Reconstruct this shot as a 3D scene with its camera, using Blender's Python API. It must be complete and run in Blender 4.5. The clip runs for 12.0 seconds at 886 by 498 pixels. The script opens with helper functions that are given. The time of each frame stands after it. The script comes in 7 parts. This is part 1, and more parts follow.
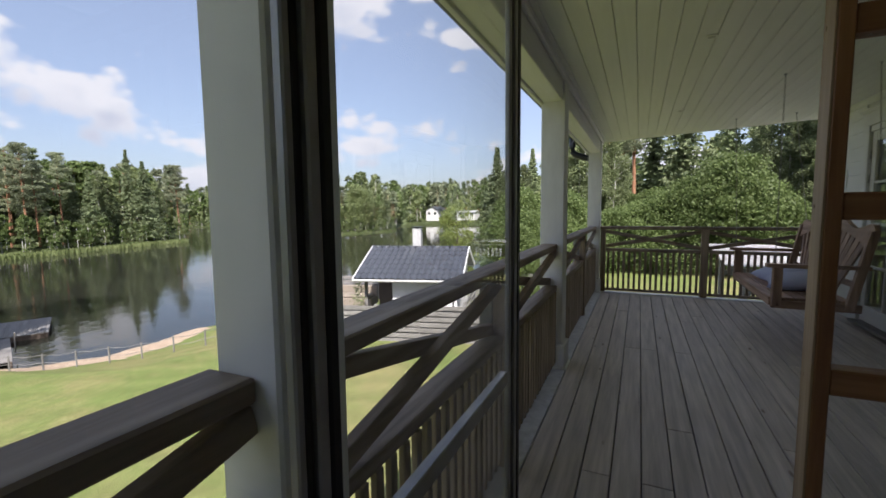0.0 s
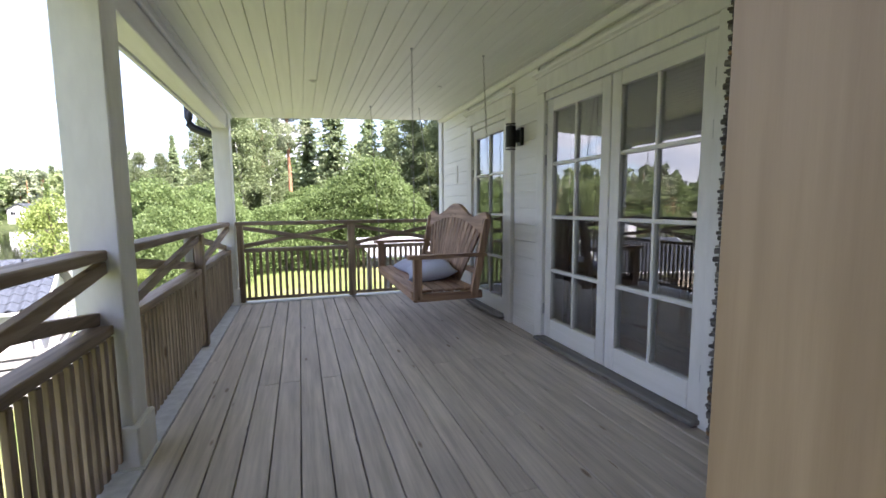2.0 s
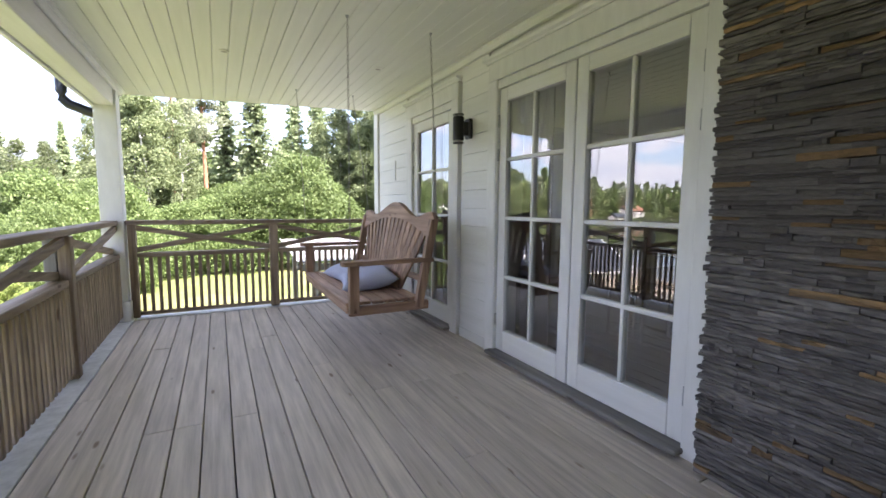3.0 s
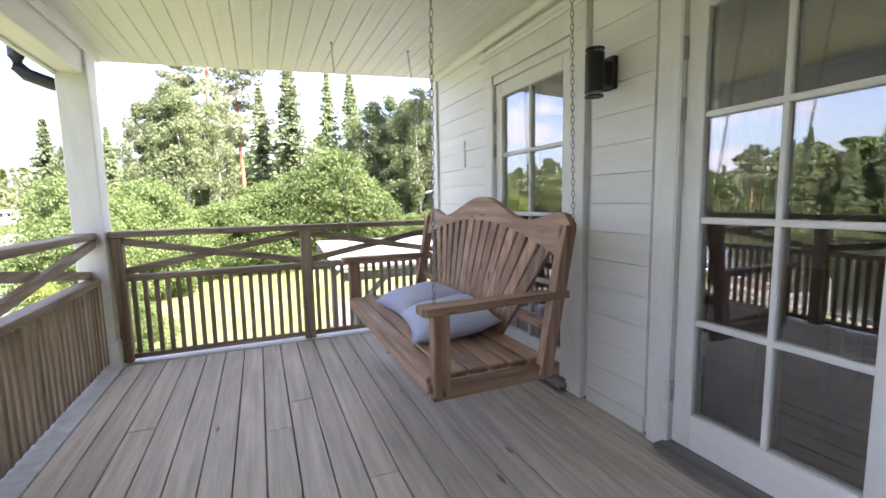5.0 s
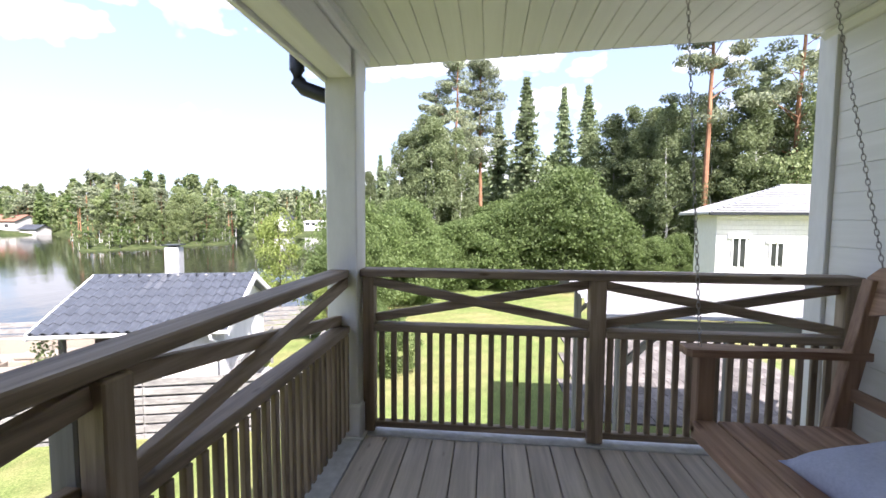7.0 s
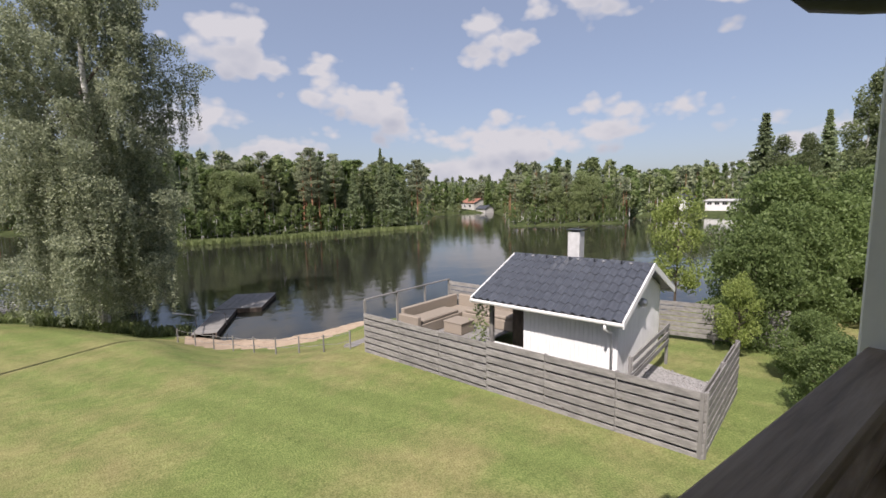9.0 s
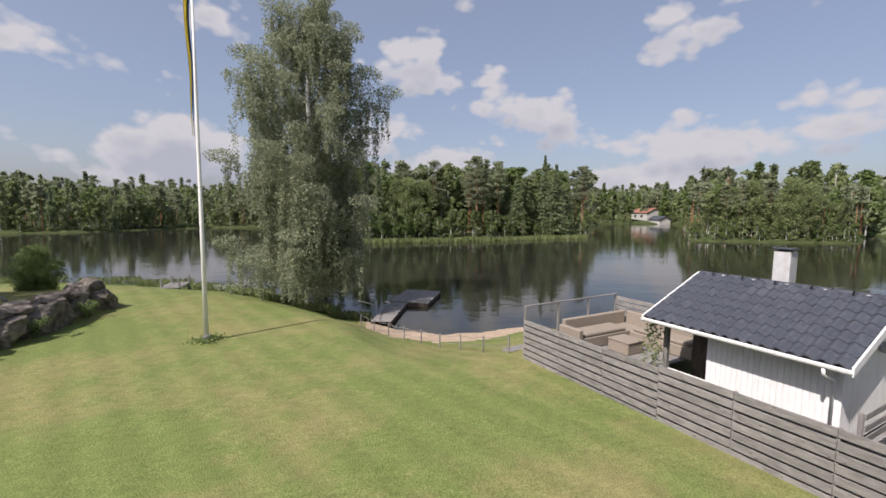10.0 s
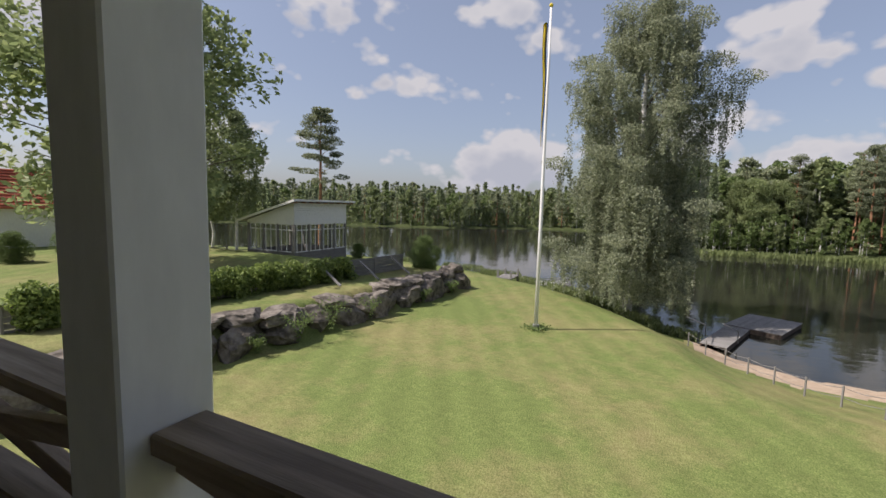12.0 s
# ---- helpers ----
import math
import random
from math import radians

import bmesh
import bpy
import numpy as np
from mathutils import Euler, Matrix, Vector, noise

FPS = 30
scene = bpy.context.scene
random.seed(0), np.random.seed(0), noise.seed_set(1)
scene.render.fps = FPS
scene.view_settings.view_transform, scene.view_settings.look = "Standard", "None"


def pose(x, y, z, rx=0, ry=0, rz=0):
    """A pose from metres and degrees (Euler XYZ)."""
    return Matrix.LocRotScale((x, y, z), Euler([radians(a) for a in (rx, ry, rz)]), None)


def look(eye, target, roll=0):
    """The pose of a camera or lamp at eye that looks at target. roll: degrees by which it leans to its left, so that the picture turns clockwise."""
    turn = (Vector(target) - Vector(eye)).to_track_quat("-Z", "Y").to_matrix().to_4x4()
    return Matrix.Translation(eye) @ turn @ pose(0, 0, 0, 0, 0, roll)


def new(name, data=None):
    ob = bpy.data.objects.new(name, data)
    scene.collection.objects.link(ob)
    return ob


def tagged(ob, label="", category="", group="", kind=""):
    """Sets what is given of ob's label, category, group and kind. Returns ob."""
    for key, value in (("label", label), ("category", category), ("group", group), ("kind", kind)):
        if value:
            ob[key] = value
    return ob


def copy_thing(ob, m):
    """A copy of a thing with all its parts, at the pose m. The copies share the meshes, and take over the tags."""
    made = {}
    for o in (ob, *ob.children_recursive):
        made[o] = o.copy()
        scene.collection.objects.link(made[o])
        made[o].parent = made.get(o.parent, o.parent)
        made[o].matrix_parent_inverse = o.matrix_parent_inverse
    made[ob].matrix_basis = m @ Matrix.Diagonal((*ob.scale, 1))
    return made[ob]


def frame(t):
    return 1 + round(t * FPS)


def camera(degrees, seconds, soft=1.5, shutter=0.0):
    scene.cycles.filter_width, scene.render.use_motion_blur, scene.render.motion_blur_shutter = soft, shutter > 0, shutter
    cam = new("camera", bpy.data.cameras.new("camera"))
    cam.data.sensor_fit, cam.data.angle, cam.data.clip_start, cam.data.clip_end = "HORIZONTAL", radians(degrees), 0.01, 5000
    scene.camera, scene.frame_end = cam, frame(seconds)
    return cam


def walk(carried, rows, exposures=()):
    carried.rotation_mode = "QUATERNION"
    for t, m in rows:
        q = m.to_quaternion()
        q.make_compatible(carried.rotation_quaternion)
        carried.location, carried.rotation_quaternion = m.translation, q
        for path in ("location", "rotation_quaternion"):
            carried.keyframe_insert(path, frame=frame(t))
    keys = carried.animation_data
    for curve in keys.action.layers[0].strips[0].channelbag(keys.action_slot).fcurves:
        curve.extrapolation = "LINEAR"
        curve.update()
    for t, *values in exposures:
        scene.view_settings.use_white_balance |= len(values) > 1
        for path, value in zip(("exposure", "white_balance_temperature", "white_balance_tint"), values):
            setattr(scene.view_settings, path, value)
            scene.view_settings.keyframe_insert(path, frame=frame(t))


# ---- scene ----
cam = camera(91.7, 12.0, soft=1.6)
PATH = [
    (0, (0.504, -6.797, 1.276), (-0.322, -4.985, 1.093), -0.6),
    (0.5, (0.555, -6.48, 1.227), (0.206, -4.521, 1.02), 0.0),
    (1, (0.599, -6.185, 1.199), (0.474, -4.199, 0.995), -0.2),
    (1.5, (0.635, -5.875, 1.176), (0.823, -3.892, 1.002), 0.1),
    (2, (0.721, -5.585, 1.181), (1.346, -3.696, 0.979), -0.4),
    (2.5, (0.76, -5.381, 1.16), (1.68, -3.615, 0.975), 0.4),
    (4.5, (0.944, -4.073, 1.172), (1.845, -2.301, 0.948), 0.4),
    (5, (0.99, -3.722, 1.184), (1.768, -1.894, 0.958), -1.1),
    (5.5, (1.001, -3.402, 1.205), (1.742, -1.551, 1.045), -0.5),
    (6, (0.983, -3.064, 1.245), (1.617, -1.175, 1.069), -0.3),
    (6.5, (0.907, -2.712, 1.29), (1.21, -0.74, 1.148), 0.2),
    (7, (0.725, -2.38, 1.291), (0.517, -0.396, 1.155), 0.3),
    (7.5, (0.521, -2.087, 1.293), (-0.31, -0.274, 1.147), -1.4),
    (9.5, (0.07, -1.66, 1.462), (-1.722, -0.798, 1.236), 0.2),
    (10, (0.15, -1.88, 1.448), (-1.78, -1.402, 1.256), 0.6),
    (10.5, (0.125, -1.956, 1.455), (-1.86, -1.791, 1.282), 0.1),
    (11, (0.141, -2.044, 1.492), (-1.845, -2.181, 1.3), 0.7),
    (11.5, (0.185, -2.244, 1.506), (-1.754, -2.698, 1.32), 1.6),
    (12, (0.365, -2.405, 1.425), (-1.42, -3.277, 1.226), 1.5),
]
walk(cam, [(t, look(eye, target, roll)) for t, eye, target, roll in PATH],
     ((0, 0.95, 6250, 20), (0.5, 1.3, 6200, 21), (1.0, 1.6, 6100, 22), (1.5, 1.95, 6000, 22), (2.0, 2.4, 6100, 23), (2.7, 2.7, 6200, 24), (4.3, 2.9, 6350, 25), (5.5, 2.75, 6250, 25), (6.5, 2.2, 6050, 23),
      (7.0, 1.8, 6100, 21), (7.7, 1.08, 6500, 22), (9.3, 0.36, 6450, 19), (10.0, 0.3, 6450, 19), (11.0, 0.16, 6450, 18), (12.0, 0.3, 6500, 18)))

# ---- world, sun ----
SUN_FROM = Vector((0.40, -0.66, 0.92)).normalized()
wd = bpy.data.worlds.new("world")
scene.world = wd
wd.use_nodes = True
wn, wl = wd.node_tree.nodes, wd.node_tree.links
wn.clear()
w_out = wn.new("ShaderNodeOutputWorld")
w_bg = wn.new("ShaderNodeBackground")
w_sky = wn.new("ShaderNodeTexSky")
w_sky.sky_type = 'NISHITA'
w_sky.sun_disc = False
w_sky.sun_elevation = math.asin(SUN_FROM.z)
w_sky.sun_rotation = math.atan2(SUN_FROM.x, SUN_FROM.y)
w_sky.air_density, w_sky.dust_density, w_sky.ozone_density = 1.0, 2.2, 1.4
SKY = 0.088
w_bg.inputs[1].default_value = SKY
w_tc = wn.new("ShaderNodeTexCoord")
w_sep = wn.new("ShaderNodeSeparateXYZ")
wl.new(w_tc.outputs["Generated"], w_sep.inputs[0])


def wmath(op, a, b=None, clamp=False):
    n = wn.new("ShaderNodeMath")
    n.operation, n.use_clamp = op, clamp
    for i, v in enumerate((a, b)):
        if v is None:
            continue
        if isinstance(v, (int, float)):
            n.inputs[i].default_value = v
        else:
            wl.new(v, n.inputs[i])
    return n.outputs[0]


zc = wmath('MAXIMUM', w_sep.outputs[2], 0.0)


def cloud_noise(shift, detail, scale, squash):
    mp = wn.new("ShaderNodeMapping")
    mp.inputs["Location"].default_value = shift
    mp.inputs["Scale"].default_value = (1, 1, squash)
    wl.new(w_tc.outputs["Generated"], mp.inputs[0])
    nz = wn.new("ShaderNodeTexNoise")
    nz.inputs["Scale"].default_value = scale
    nz.inputs["Detail"].default_value = detail
    nz.inputs["Roughness"].default_value = 0.5
    wl.new(mp.outputs[0], nz.inputs[0])
    return nz.outputs[0]


# cumulus: rounded heaps with lit tops and grey level bases, crowding towards the horizon
CLOUD_AT = (3.7, 1.9, 0.4)
n1 = cloud_noise(CLOUD_AT, 1.0, 3.6, 2.3)
n2 = cloud_noise((CLOUD_AT[0], CLOUD_AT[1], CLOUD_AT[2] + 0.09), 1.0, 3.6, 2.3)
fray = cloud_noise((1.0, 2.0, 5.0), 6.0, 16.0, 1.5)
puff_at = wn.new("ShaderNodeMapping")
puff_at.inputs["Scale"].default_value = (1, 1, 1.5)
wl.new(w_tc.outputs["Generated"], puff_at.inputs[0])
puff = wn.new("ShaderNodeTexVoronoi")
puff.feature = 'SMOOTH_F1'
puff.inputs["Scale"].default_value = 13.0
puff.inputs["Detail"].default_value = 2.0
puff.inputs["Smoothness"].default_value = 0.3
wl.new(puff_at.outputs[0], puff.inputs["Vector"])
bumps = wmath('ADD', wmath('MULTIPLY', wmath('SUBTRACT', 0.42, puff.outputs["Distance"]), 0.24), wmath('MULTIPLY', wmath('SUBTRACT', fray, 0.5), 0.16))
n1 = wmath('ADD', n1, bumps)
n2 = wmath('ADD', n2, bumps)
limit = wmath('ADD', wmath('MULTIPLY', zc, 0.25), 0.36)
dens = wmath('MULTIPLY', wmath('SUBTRACT', n1, limit), 13.0, True)
shade = wmath('MULTIPLY', wmath('SUBTRACT', n2, wmath('ADD', limit, 0.03)), 4.5, True)
w_white = wn.new("ShaderNodeMixRGB")
w_white.inputs[1].default_value = (5.6, 5.7, 5.8, 1)
w_white.inputs[2].default_value = (4.1, 4.4, 4.9, 1)
wl.new(shade, w_white.inputs[0])
w_mix = wn.new("ShaderNodeMixRGB")
wl.new(dens, w_mix.inputs[0])
w_haze = wn.new("ShaderNodeMixRGB")
w_haze.inputs[0].default_value = 0.28
w_haze.inputs[2].default_value = (5.2, 5.9, 7.0, 1)
wl.new(w_sky.outputs[0], w_haze.inputs[1])
wl.new(w_haze.outputs[0], w_mix.inputs[1])
wl.new(w_white.outputs[0], w_mix.inputs[2])
wl.new(w_mix.outputs[0], w_bg.inputs[0])
wl.new(w_bg.outputs[0], w_out.inputs[0])

sun = new("sun", bpy.data.lights.new("sun", 'SUN'))
sun.data.energy, sun.data.angle, sun.data.color = 4.9, radians(0.55), (1.0, 0.95, 0.86)
sun.matrix_world = look(SUN_FROM * 60, (0, 0, 0))


# ---- materials ----
def base_mat(name):
    m = bpy.data.materials.new(name)
    m.use_nodes = True
    nt = m.node_tree
    nt.nodes.clear()
    o = nt.nodes.new("ShaderNodeOutputMaterial")
    p = nt.nodes.new("ShaderNodeBsdfPrincipled")
    nt.links.new(p.outputs[0], o.inputs[0])
    return m, nt, p, o


def surf(name, c1, c2, rough=0.6, scale=6.0, stretch=(1, 1, 1), bump=0.15, metal=0.0, vary=0.12, stain=0.25, stain_scale=1.2, spec=0.4, island=False, knots=None):
    """A painted, wooden or stony surface: fine grain between two colours, broad stains, and its own tone per object."""
    m, nt, p, o = base_mat(name)
    N, L = nt.nodes, nt.links
    tc = N.new("ShaderNodeTexCoord")
    oi = N.new("ShaderNodeNewGeometry") if island else N.new("ShaderNodeObjectInfo")
    rnd = oi.outputs["Random Per Island"] if island else oi.outputs["Random"]
    mp = N.new("ShaderNodeMapping")
    mp.inputs["Scale"].default_value = stretch
    L.new(tc.outputs["Object"], mp.inputs[0])
    w = N.new("ShaderNodeMath")
    w.operation = 'MULTIPLY'
    w.inputs[1].default_value = 37.0
    L.new(rnd, w.inputs[0])
    nz = N.new("ShaderNodeTexNoise")
    nz.noise_dimensions = '4D'
    nz.inputs["Scale"].default_value = scale
    nz.inputs["Detail"].default_value = 6
    nz.inputs["Roughness"].default_value = 0.6
    L.new(mp.outputs[0], nz.inputs["Vector"])
    L.new(w.outputs[0], nz.inputs["W"])
    st = N.new("ShaderNodeTexNoise")
    st.noise_dimensions = '4D'
    st.inputs["Scale"].default_value = stain_scale
    st.inputs["Detail"].default_value = 3
    L.new(tc.outputs["Object"], st.inputs["Vector"])
    L.new(w.outputs[0], st.inputs["W"])
    ramp = N.new("ShaderNodeValToRGB")
    ramp.color_ramp.elements[0].position, ramp.color_ramp.elements[1].position = 0.36, 0.66
    ramp.color_ramp.elements[0].color, ramp.color_ramp.elements[1].color = (*c1, 1), (*c2, 1)
    L.new(nz.outputs[0], ramp.inputs[0])
    # value = (1 - vary/2 + vary*random) * (1 - stain*(noise-0.5))
    a = N.new("ShaderNodeMath")
    a.operation = 'MULTIPLY_ADD'
    a.inputs[1].default_value, a.inputs[2].default_value = vary, 1 - vary / 2
    L.new(rnd, a.inputs[0])
    b = N.new("ShaderNodeMath")
    b.operation = 'MULTIPLY_ADD'
    b.inputs[1].default_value, b.inputs[2].default_value = stain, 1 - stain / 2
    L.new(st.outputs[0], b.inputs[0])
    c = N.new("ShaderNodeMath")
    c.operation = 'MULTIPLY'
    L.new(a.outputs[0], c.inputs[0])
    L.new(b.outputs[0], c.inputs[1])
    hs = N.new("ShaderNodeHueSaturation")
    L.new(c.outputs[0], hs.inputs["Value"])
    L.new(ramp.outputs[0], hs.inputs["Color"])
    tone = hs.outputs[0]
    if knots:
        vm = N.new("ShaderNodeMapping")
        vm.inputs["Scale"].default_value = knots
        L.new(tc.outputs["Object"], vm.inputs[0])
        vo = N.new("ShaderNodeTexVoronoi")
        vo.voronoi_dimensions = '4D'
        vo.inputs["Scale"].default_value = 1.0
        L.new(vm.outputs[0], vo.inputs["Vector"])
        L.new(w.outputs[0], vo.inputs["W"])
        kr = N.new("ShaderNodeValToRGB")
        kr.color_ramp.elements[0].position, kr.color_ramp.elements[1].position = 0.11, 0.20
        kr.color_ramp.elements[0].color, kr.color_ramp.elements[1].color = (0.36, 0.27, 0.21, 1), (1, 1, 1, 1)
        L.new(vo.outputs["Distance"], kr.inputs[0])
        km = N.new("ShaderNodeMixRGB")
        km.blend_type = 'MULTIPLY'
        km.inputs[0].default_value = 0.9
        L.new(tone, km.inputs[1])
        L.new(kr.outputs[0], km.inputs[2])
        tone = km.outputs[0]
    L.new(tone, p.inputs["Base Color"])
    p.inputs["Roughness"].default_value = rough
    p.inputs["Metallic"].default_value = metal
    p.inputs["Specular IOR Level"].default_value = spec
    if bump:
        bp = N.new("ShaderNodeBump")
        bp.inputs["Strength"].default_value = bump
        bp.inputs["Distance"].default_value = 0.01
        L.new(nz.outputs[0], bp.inputs["Height"])
        L.new(bp.outputs[0], p.inputs["Normal"])
    return m


def along(axis, fine=1.0, long=0.06):
    v = [fine] * 3
    v["xyz".index(axis)] = long
    return tuple(v)


def wood3(name, c1, c2, **kw):
    kn = kw.pop("knot", 0)
    return {a: surf(name + "_" + a, c1, c2, stretch=along(a), knots=along(a, 14.0, 4.0) if kn else None, **kw) for a in "xyz"}


DECK = wood3("deck_wood", (0.41, 0.362, 0.31), (0.63, 0.56, 0.485), rough=0.55, knot=1, scale=26, bump=0.25, vary=0.17, stain=0.22, stain_scale=2.2, spec=0.3)
RAIL = wood3("rail_wood", (0.175, 0.13, 0.092), (0.36, 0.285, 0.215), knot=1, rough=0.6, scale=30, bump=0.4, vary=0.3, stain=0.4, stain_scale=3, spec=0.25)
TEAK = wood3("bench_wood", (0.20, 0.118, 0.08), (0.43, 0.285, 0.20), knot=1, rough=0.6, scale=30, bump=0.35, vary=0.5, stain=0.4, stain_scale=3, spec=0.35)
DOORWOOD = wood3("door_wood", (0.20, 0.085, 0.035), (0.40, 0.19, 0.085), rough=0.4, scale=24, bump=0.12, vary=0.2, stain=0.3, stain_scale=3, spec=0.5)
OAK = wood3("oak_stile", (0.24, 0.155, 0.088), (0.43, 0.31, 0.195), rough=0.5, scale=24, bump=0.2, vary=0.15, stain=0.35, stain_scale=3, spec=0.4)
GREYWOOD = wood3("grey_wood", (0.165, 0.158, 0.15), (0.275, 0.265, 0.25), knot=1, rough=0.85, scale=18, bump=0.2, vary=0.22, stain=0.35, stain_scale=1.5, spec=0.2)
WHITE = surf("white_paint", (0.72, 0.72, 0.71), (0.80, 0.80, 0.79), rough=0.5, scale=14, stretch=(1, 1, 0.3), bump=0.05, vary=0.04, stain=0.10, stain_scale=1.5)
WHITE_Y = surf("white_board", (0.74, 0.74, 0.72), (0.81, 0.81, 0.80), rough=0.48, scale=20, stretch=along("y"), bump=0.06, vary=0.05, stain=0.08)
CEIL = surf("ceiling_paint", (0.76, 0.76, 0.73), (0.82, 0.82, 0.79), rough=0.5, scale=16, stretch=along("y"), bump=0.05, vary=0.0, stain=0.07)
EDGE = surf("pale_edge_paint", (0.46, 0.465, 0.465), (0.62, 0.625, 0.62), rough=0.6, scale=18, bump=0.1, vary=0.05, stain=0.4, stain_scale=2.5)
ALU = surf("aluminium", (0.34, 0.34, 0.34), (0.44, 0.44, 0.44), rough=0.42, scale=8, bump=0.0, metal=0.6, vary=0.03, stain=0.08)
DARKMETAL = surf("dark_metal", (0.025, 0.028, 0.032), (0.04, 0.043, 0.05), rough=0.4, scale=10, bump=0.02, metal=0.3, vary=0.03, stain=0.1)
BLACK = surf("black_metal", (0.012, 0.012, 0.013), (0.02, 0.02, 0.021), rough=0.42, scale=20, bump=0.02, vary=0.03, stain=0.1)
STEEL = surf("zinc_steel", (0.38, 0.39, 0.41), (0.52, 0.53, 0.55), rough=0.38, scale=14, bump=0.03, metal=0.85, vary=0.05, stain=0.2)
RUST = surf("old_chain", (0.26, 0.25, 0.24), (0.46, 0.44, 0.42), rough=0.5, scale=60, bump=0.1, metal=0.7, vary=0.05, stain=0.3)
FABRIC = surf("pillow_cloth", (0.40, 0.43, 0.58), (0.47, 0.50, 0.65), rough=0.9, scale=120, bump=0.15, vary=0.06, stain=0.08, spec=0.1)
RATTAN = surf("rattan", (0.23, 0.195, 0.155), (0.31, 0.265, 0.215), rough=0.8, scale=60, bump=0.4, vary=0.1, stain=0.15)
SLATE = surf("slate", (0.065, 0.060, 0.059), (0.20, 0.185, 0.175), rough=0.62, scale=22, stretch=(1, 0.5, 2.5), bump=0.6, vary=0.7, stain=0.4, stain_scale=6)
SLATE_J = surf("slate_joined", (0.065, 0.060, 0.059), (0.20, 0.185, 0.175), rough=0.62, scale=22, stretch=(1, 0.5, 2.5), bump=0.6, vary=0.7, stain=0.4, stain_scale=6, island=True)
RUSTSLATE = surf("rusty_slate", (0.10, 0.07, 0.04), (0.33, 0.205, 0.095), rough=0.65, scale=18, stretch=(1, 0.5, 2.5), bump=0.6, vary=0.5, stain=0.4, stain_scale=6)
RUST_J = surf("rusty_slate_joined", (0.10, 0.07, 0.04), (0.33, 0.205, 0.095), rough=0.65, scale=18, stretch=(1, 0.5, 2.5), bump=0.6, vary=0.7, stain=0.4, stain_scale=6, island=True)
ROCK = surf("granite", (0.065, 0.056, 0.047), (0.25, 0.222, 0.19), rough=0.9, scale=4.2, bump=0.9, vary=0.3, stain=0.6, stain_scale=0.9, spec=0.2)
TILE_G = surf("grey_tile", (0.050, 0.056, 0.068), (0.078, 0.086, 0.102), rough=0.34, scale=12, bump=0.05, vary=0.14, stain=0.2)
TILE_R = surf("red_tile", (0.34, 0.085, 0.045), (0.46, 0.13, 0.07), rough=0.7, scale=6, bump=0.1, vary=0.2, stain=0.25)
TILE_B = surf("brown_tile", (0.20, 0.095, 0.065), (0.29, 0.14, 0.10), rough=0.75, scale=6, bump=0.1, vary=0.2, stain=0.25)
TILE_W = surf("pale_tile", (0.42, 0.42, 0.42), (0.55, 0.55, 0.56), rough=0.32, scale=6, bump=0.05, vary=0.12, stain=0.2)
FLOOR_IN = surf("parquet", (0.085, 0.05, 0.03), (0.16, 0.10, 0.06), rough=0.25, scale=16, stretch=along("y"), bump=0.03, vary=0.1, stain=0.2)
PLASTER = surf("plaster", (0.45, 0.44, 0.42), (0.52, 0.51, 0.49), rough=0.8, scale=8, bump=0.05, vary=0.03, stain=0.1)
CURTAIN = surf("curtain_cloth", (0.36, 0.35, 0.34), (0.45, 0.44, 0.43), rough=0.95, scale=40, stretch=(1, 1, 0.1), bump=0.1, vary=0.05, stain=0.1)
SAND = surf("sand", (0.33, 0.25, 0.18), (0.48, 0.38, 0.28), rough=0.95, scale=5, bump=0.3, vary=0, stain=0.4, stain_scale=0.5, spec=0.1)
FORESTFLOOR = surf("meadow", (0.055, 0.085, 0.022), (0.14, 0.17, 0.05), rough=0.95, scale=1.2, bump=0.5, vary=0, stain=0.6, stain_scale=0.15, spec=0.1)
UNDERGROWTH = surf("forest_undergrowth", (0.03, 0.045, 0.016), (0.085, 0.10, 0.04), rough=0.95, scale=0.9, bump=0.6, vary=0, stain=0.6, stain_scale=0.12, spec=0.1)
GRAVEL = surf("gravel", (0.16, 0.155, 0.15), (0.40, 0.39, 0.38), rough=0.95, scale=28, bump=0.8, vary=0, stain=0.25, spec=0.1)
PAVING = surf("paving_stone", (0.10, 0.09, 0.082), (0.20, 0.18, 0.165), rough=0.9, scale=14, bump=0.3, vary=0.6, stain=0.3, stain_scale=2)
SUMMERGREY = surf("summer_house_grey", (0.13, 0.125, 0.12), (0.22, 0.21, 0.20), rough=0.8, scale=8, stretch=(0.3, 0.3, 2), bump=0.2, vary=0.1, stain=0.3)
BARK_B = surf("birch_bark", (0.30, 0.29, 0.27), (0.70, 0.69, 0.66), rough=0.8, scale=5, stretch=(1, 1, 2.5), bump=0.2, vary=0.1, stain=0.5, stain_scale=2.5)
BARK_D = surf("dark_bark", (0.055, 0.042, 0.032), (0.13, 0.10, 0.08), rough=0.95, scale=7, stretch=(1, 1, 0.3), bump=0.7, vary=0.15, stain=0.4)
BARK_P = surf("pine_bark", (0.20, 0.10, 0.055), (0.38, 0.20, 0.11), rough=0.9, scale=5, stretch=(1, 1, 0.5), bump=0.6, vary=0.15, stain=0.4)
BLUE = surf("blue_cloth", (0.025, 0.10, 0.38), (0.04, 0.14, 0.48), rough=0.8, scale=20, bump=0.05, vary=0, stain=0.1)
YELLOW = surf("yellow_cloth", (0.62, 0.48, 0.03), (0.72, 0.56, 0.05), rough=0.8, scale=20, bump=0.05, vary=0, stain=0.1)
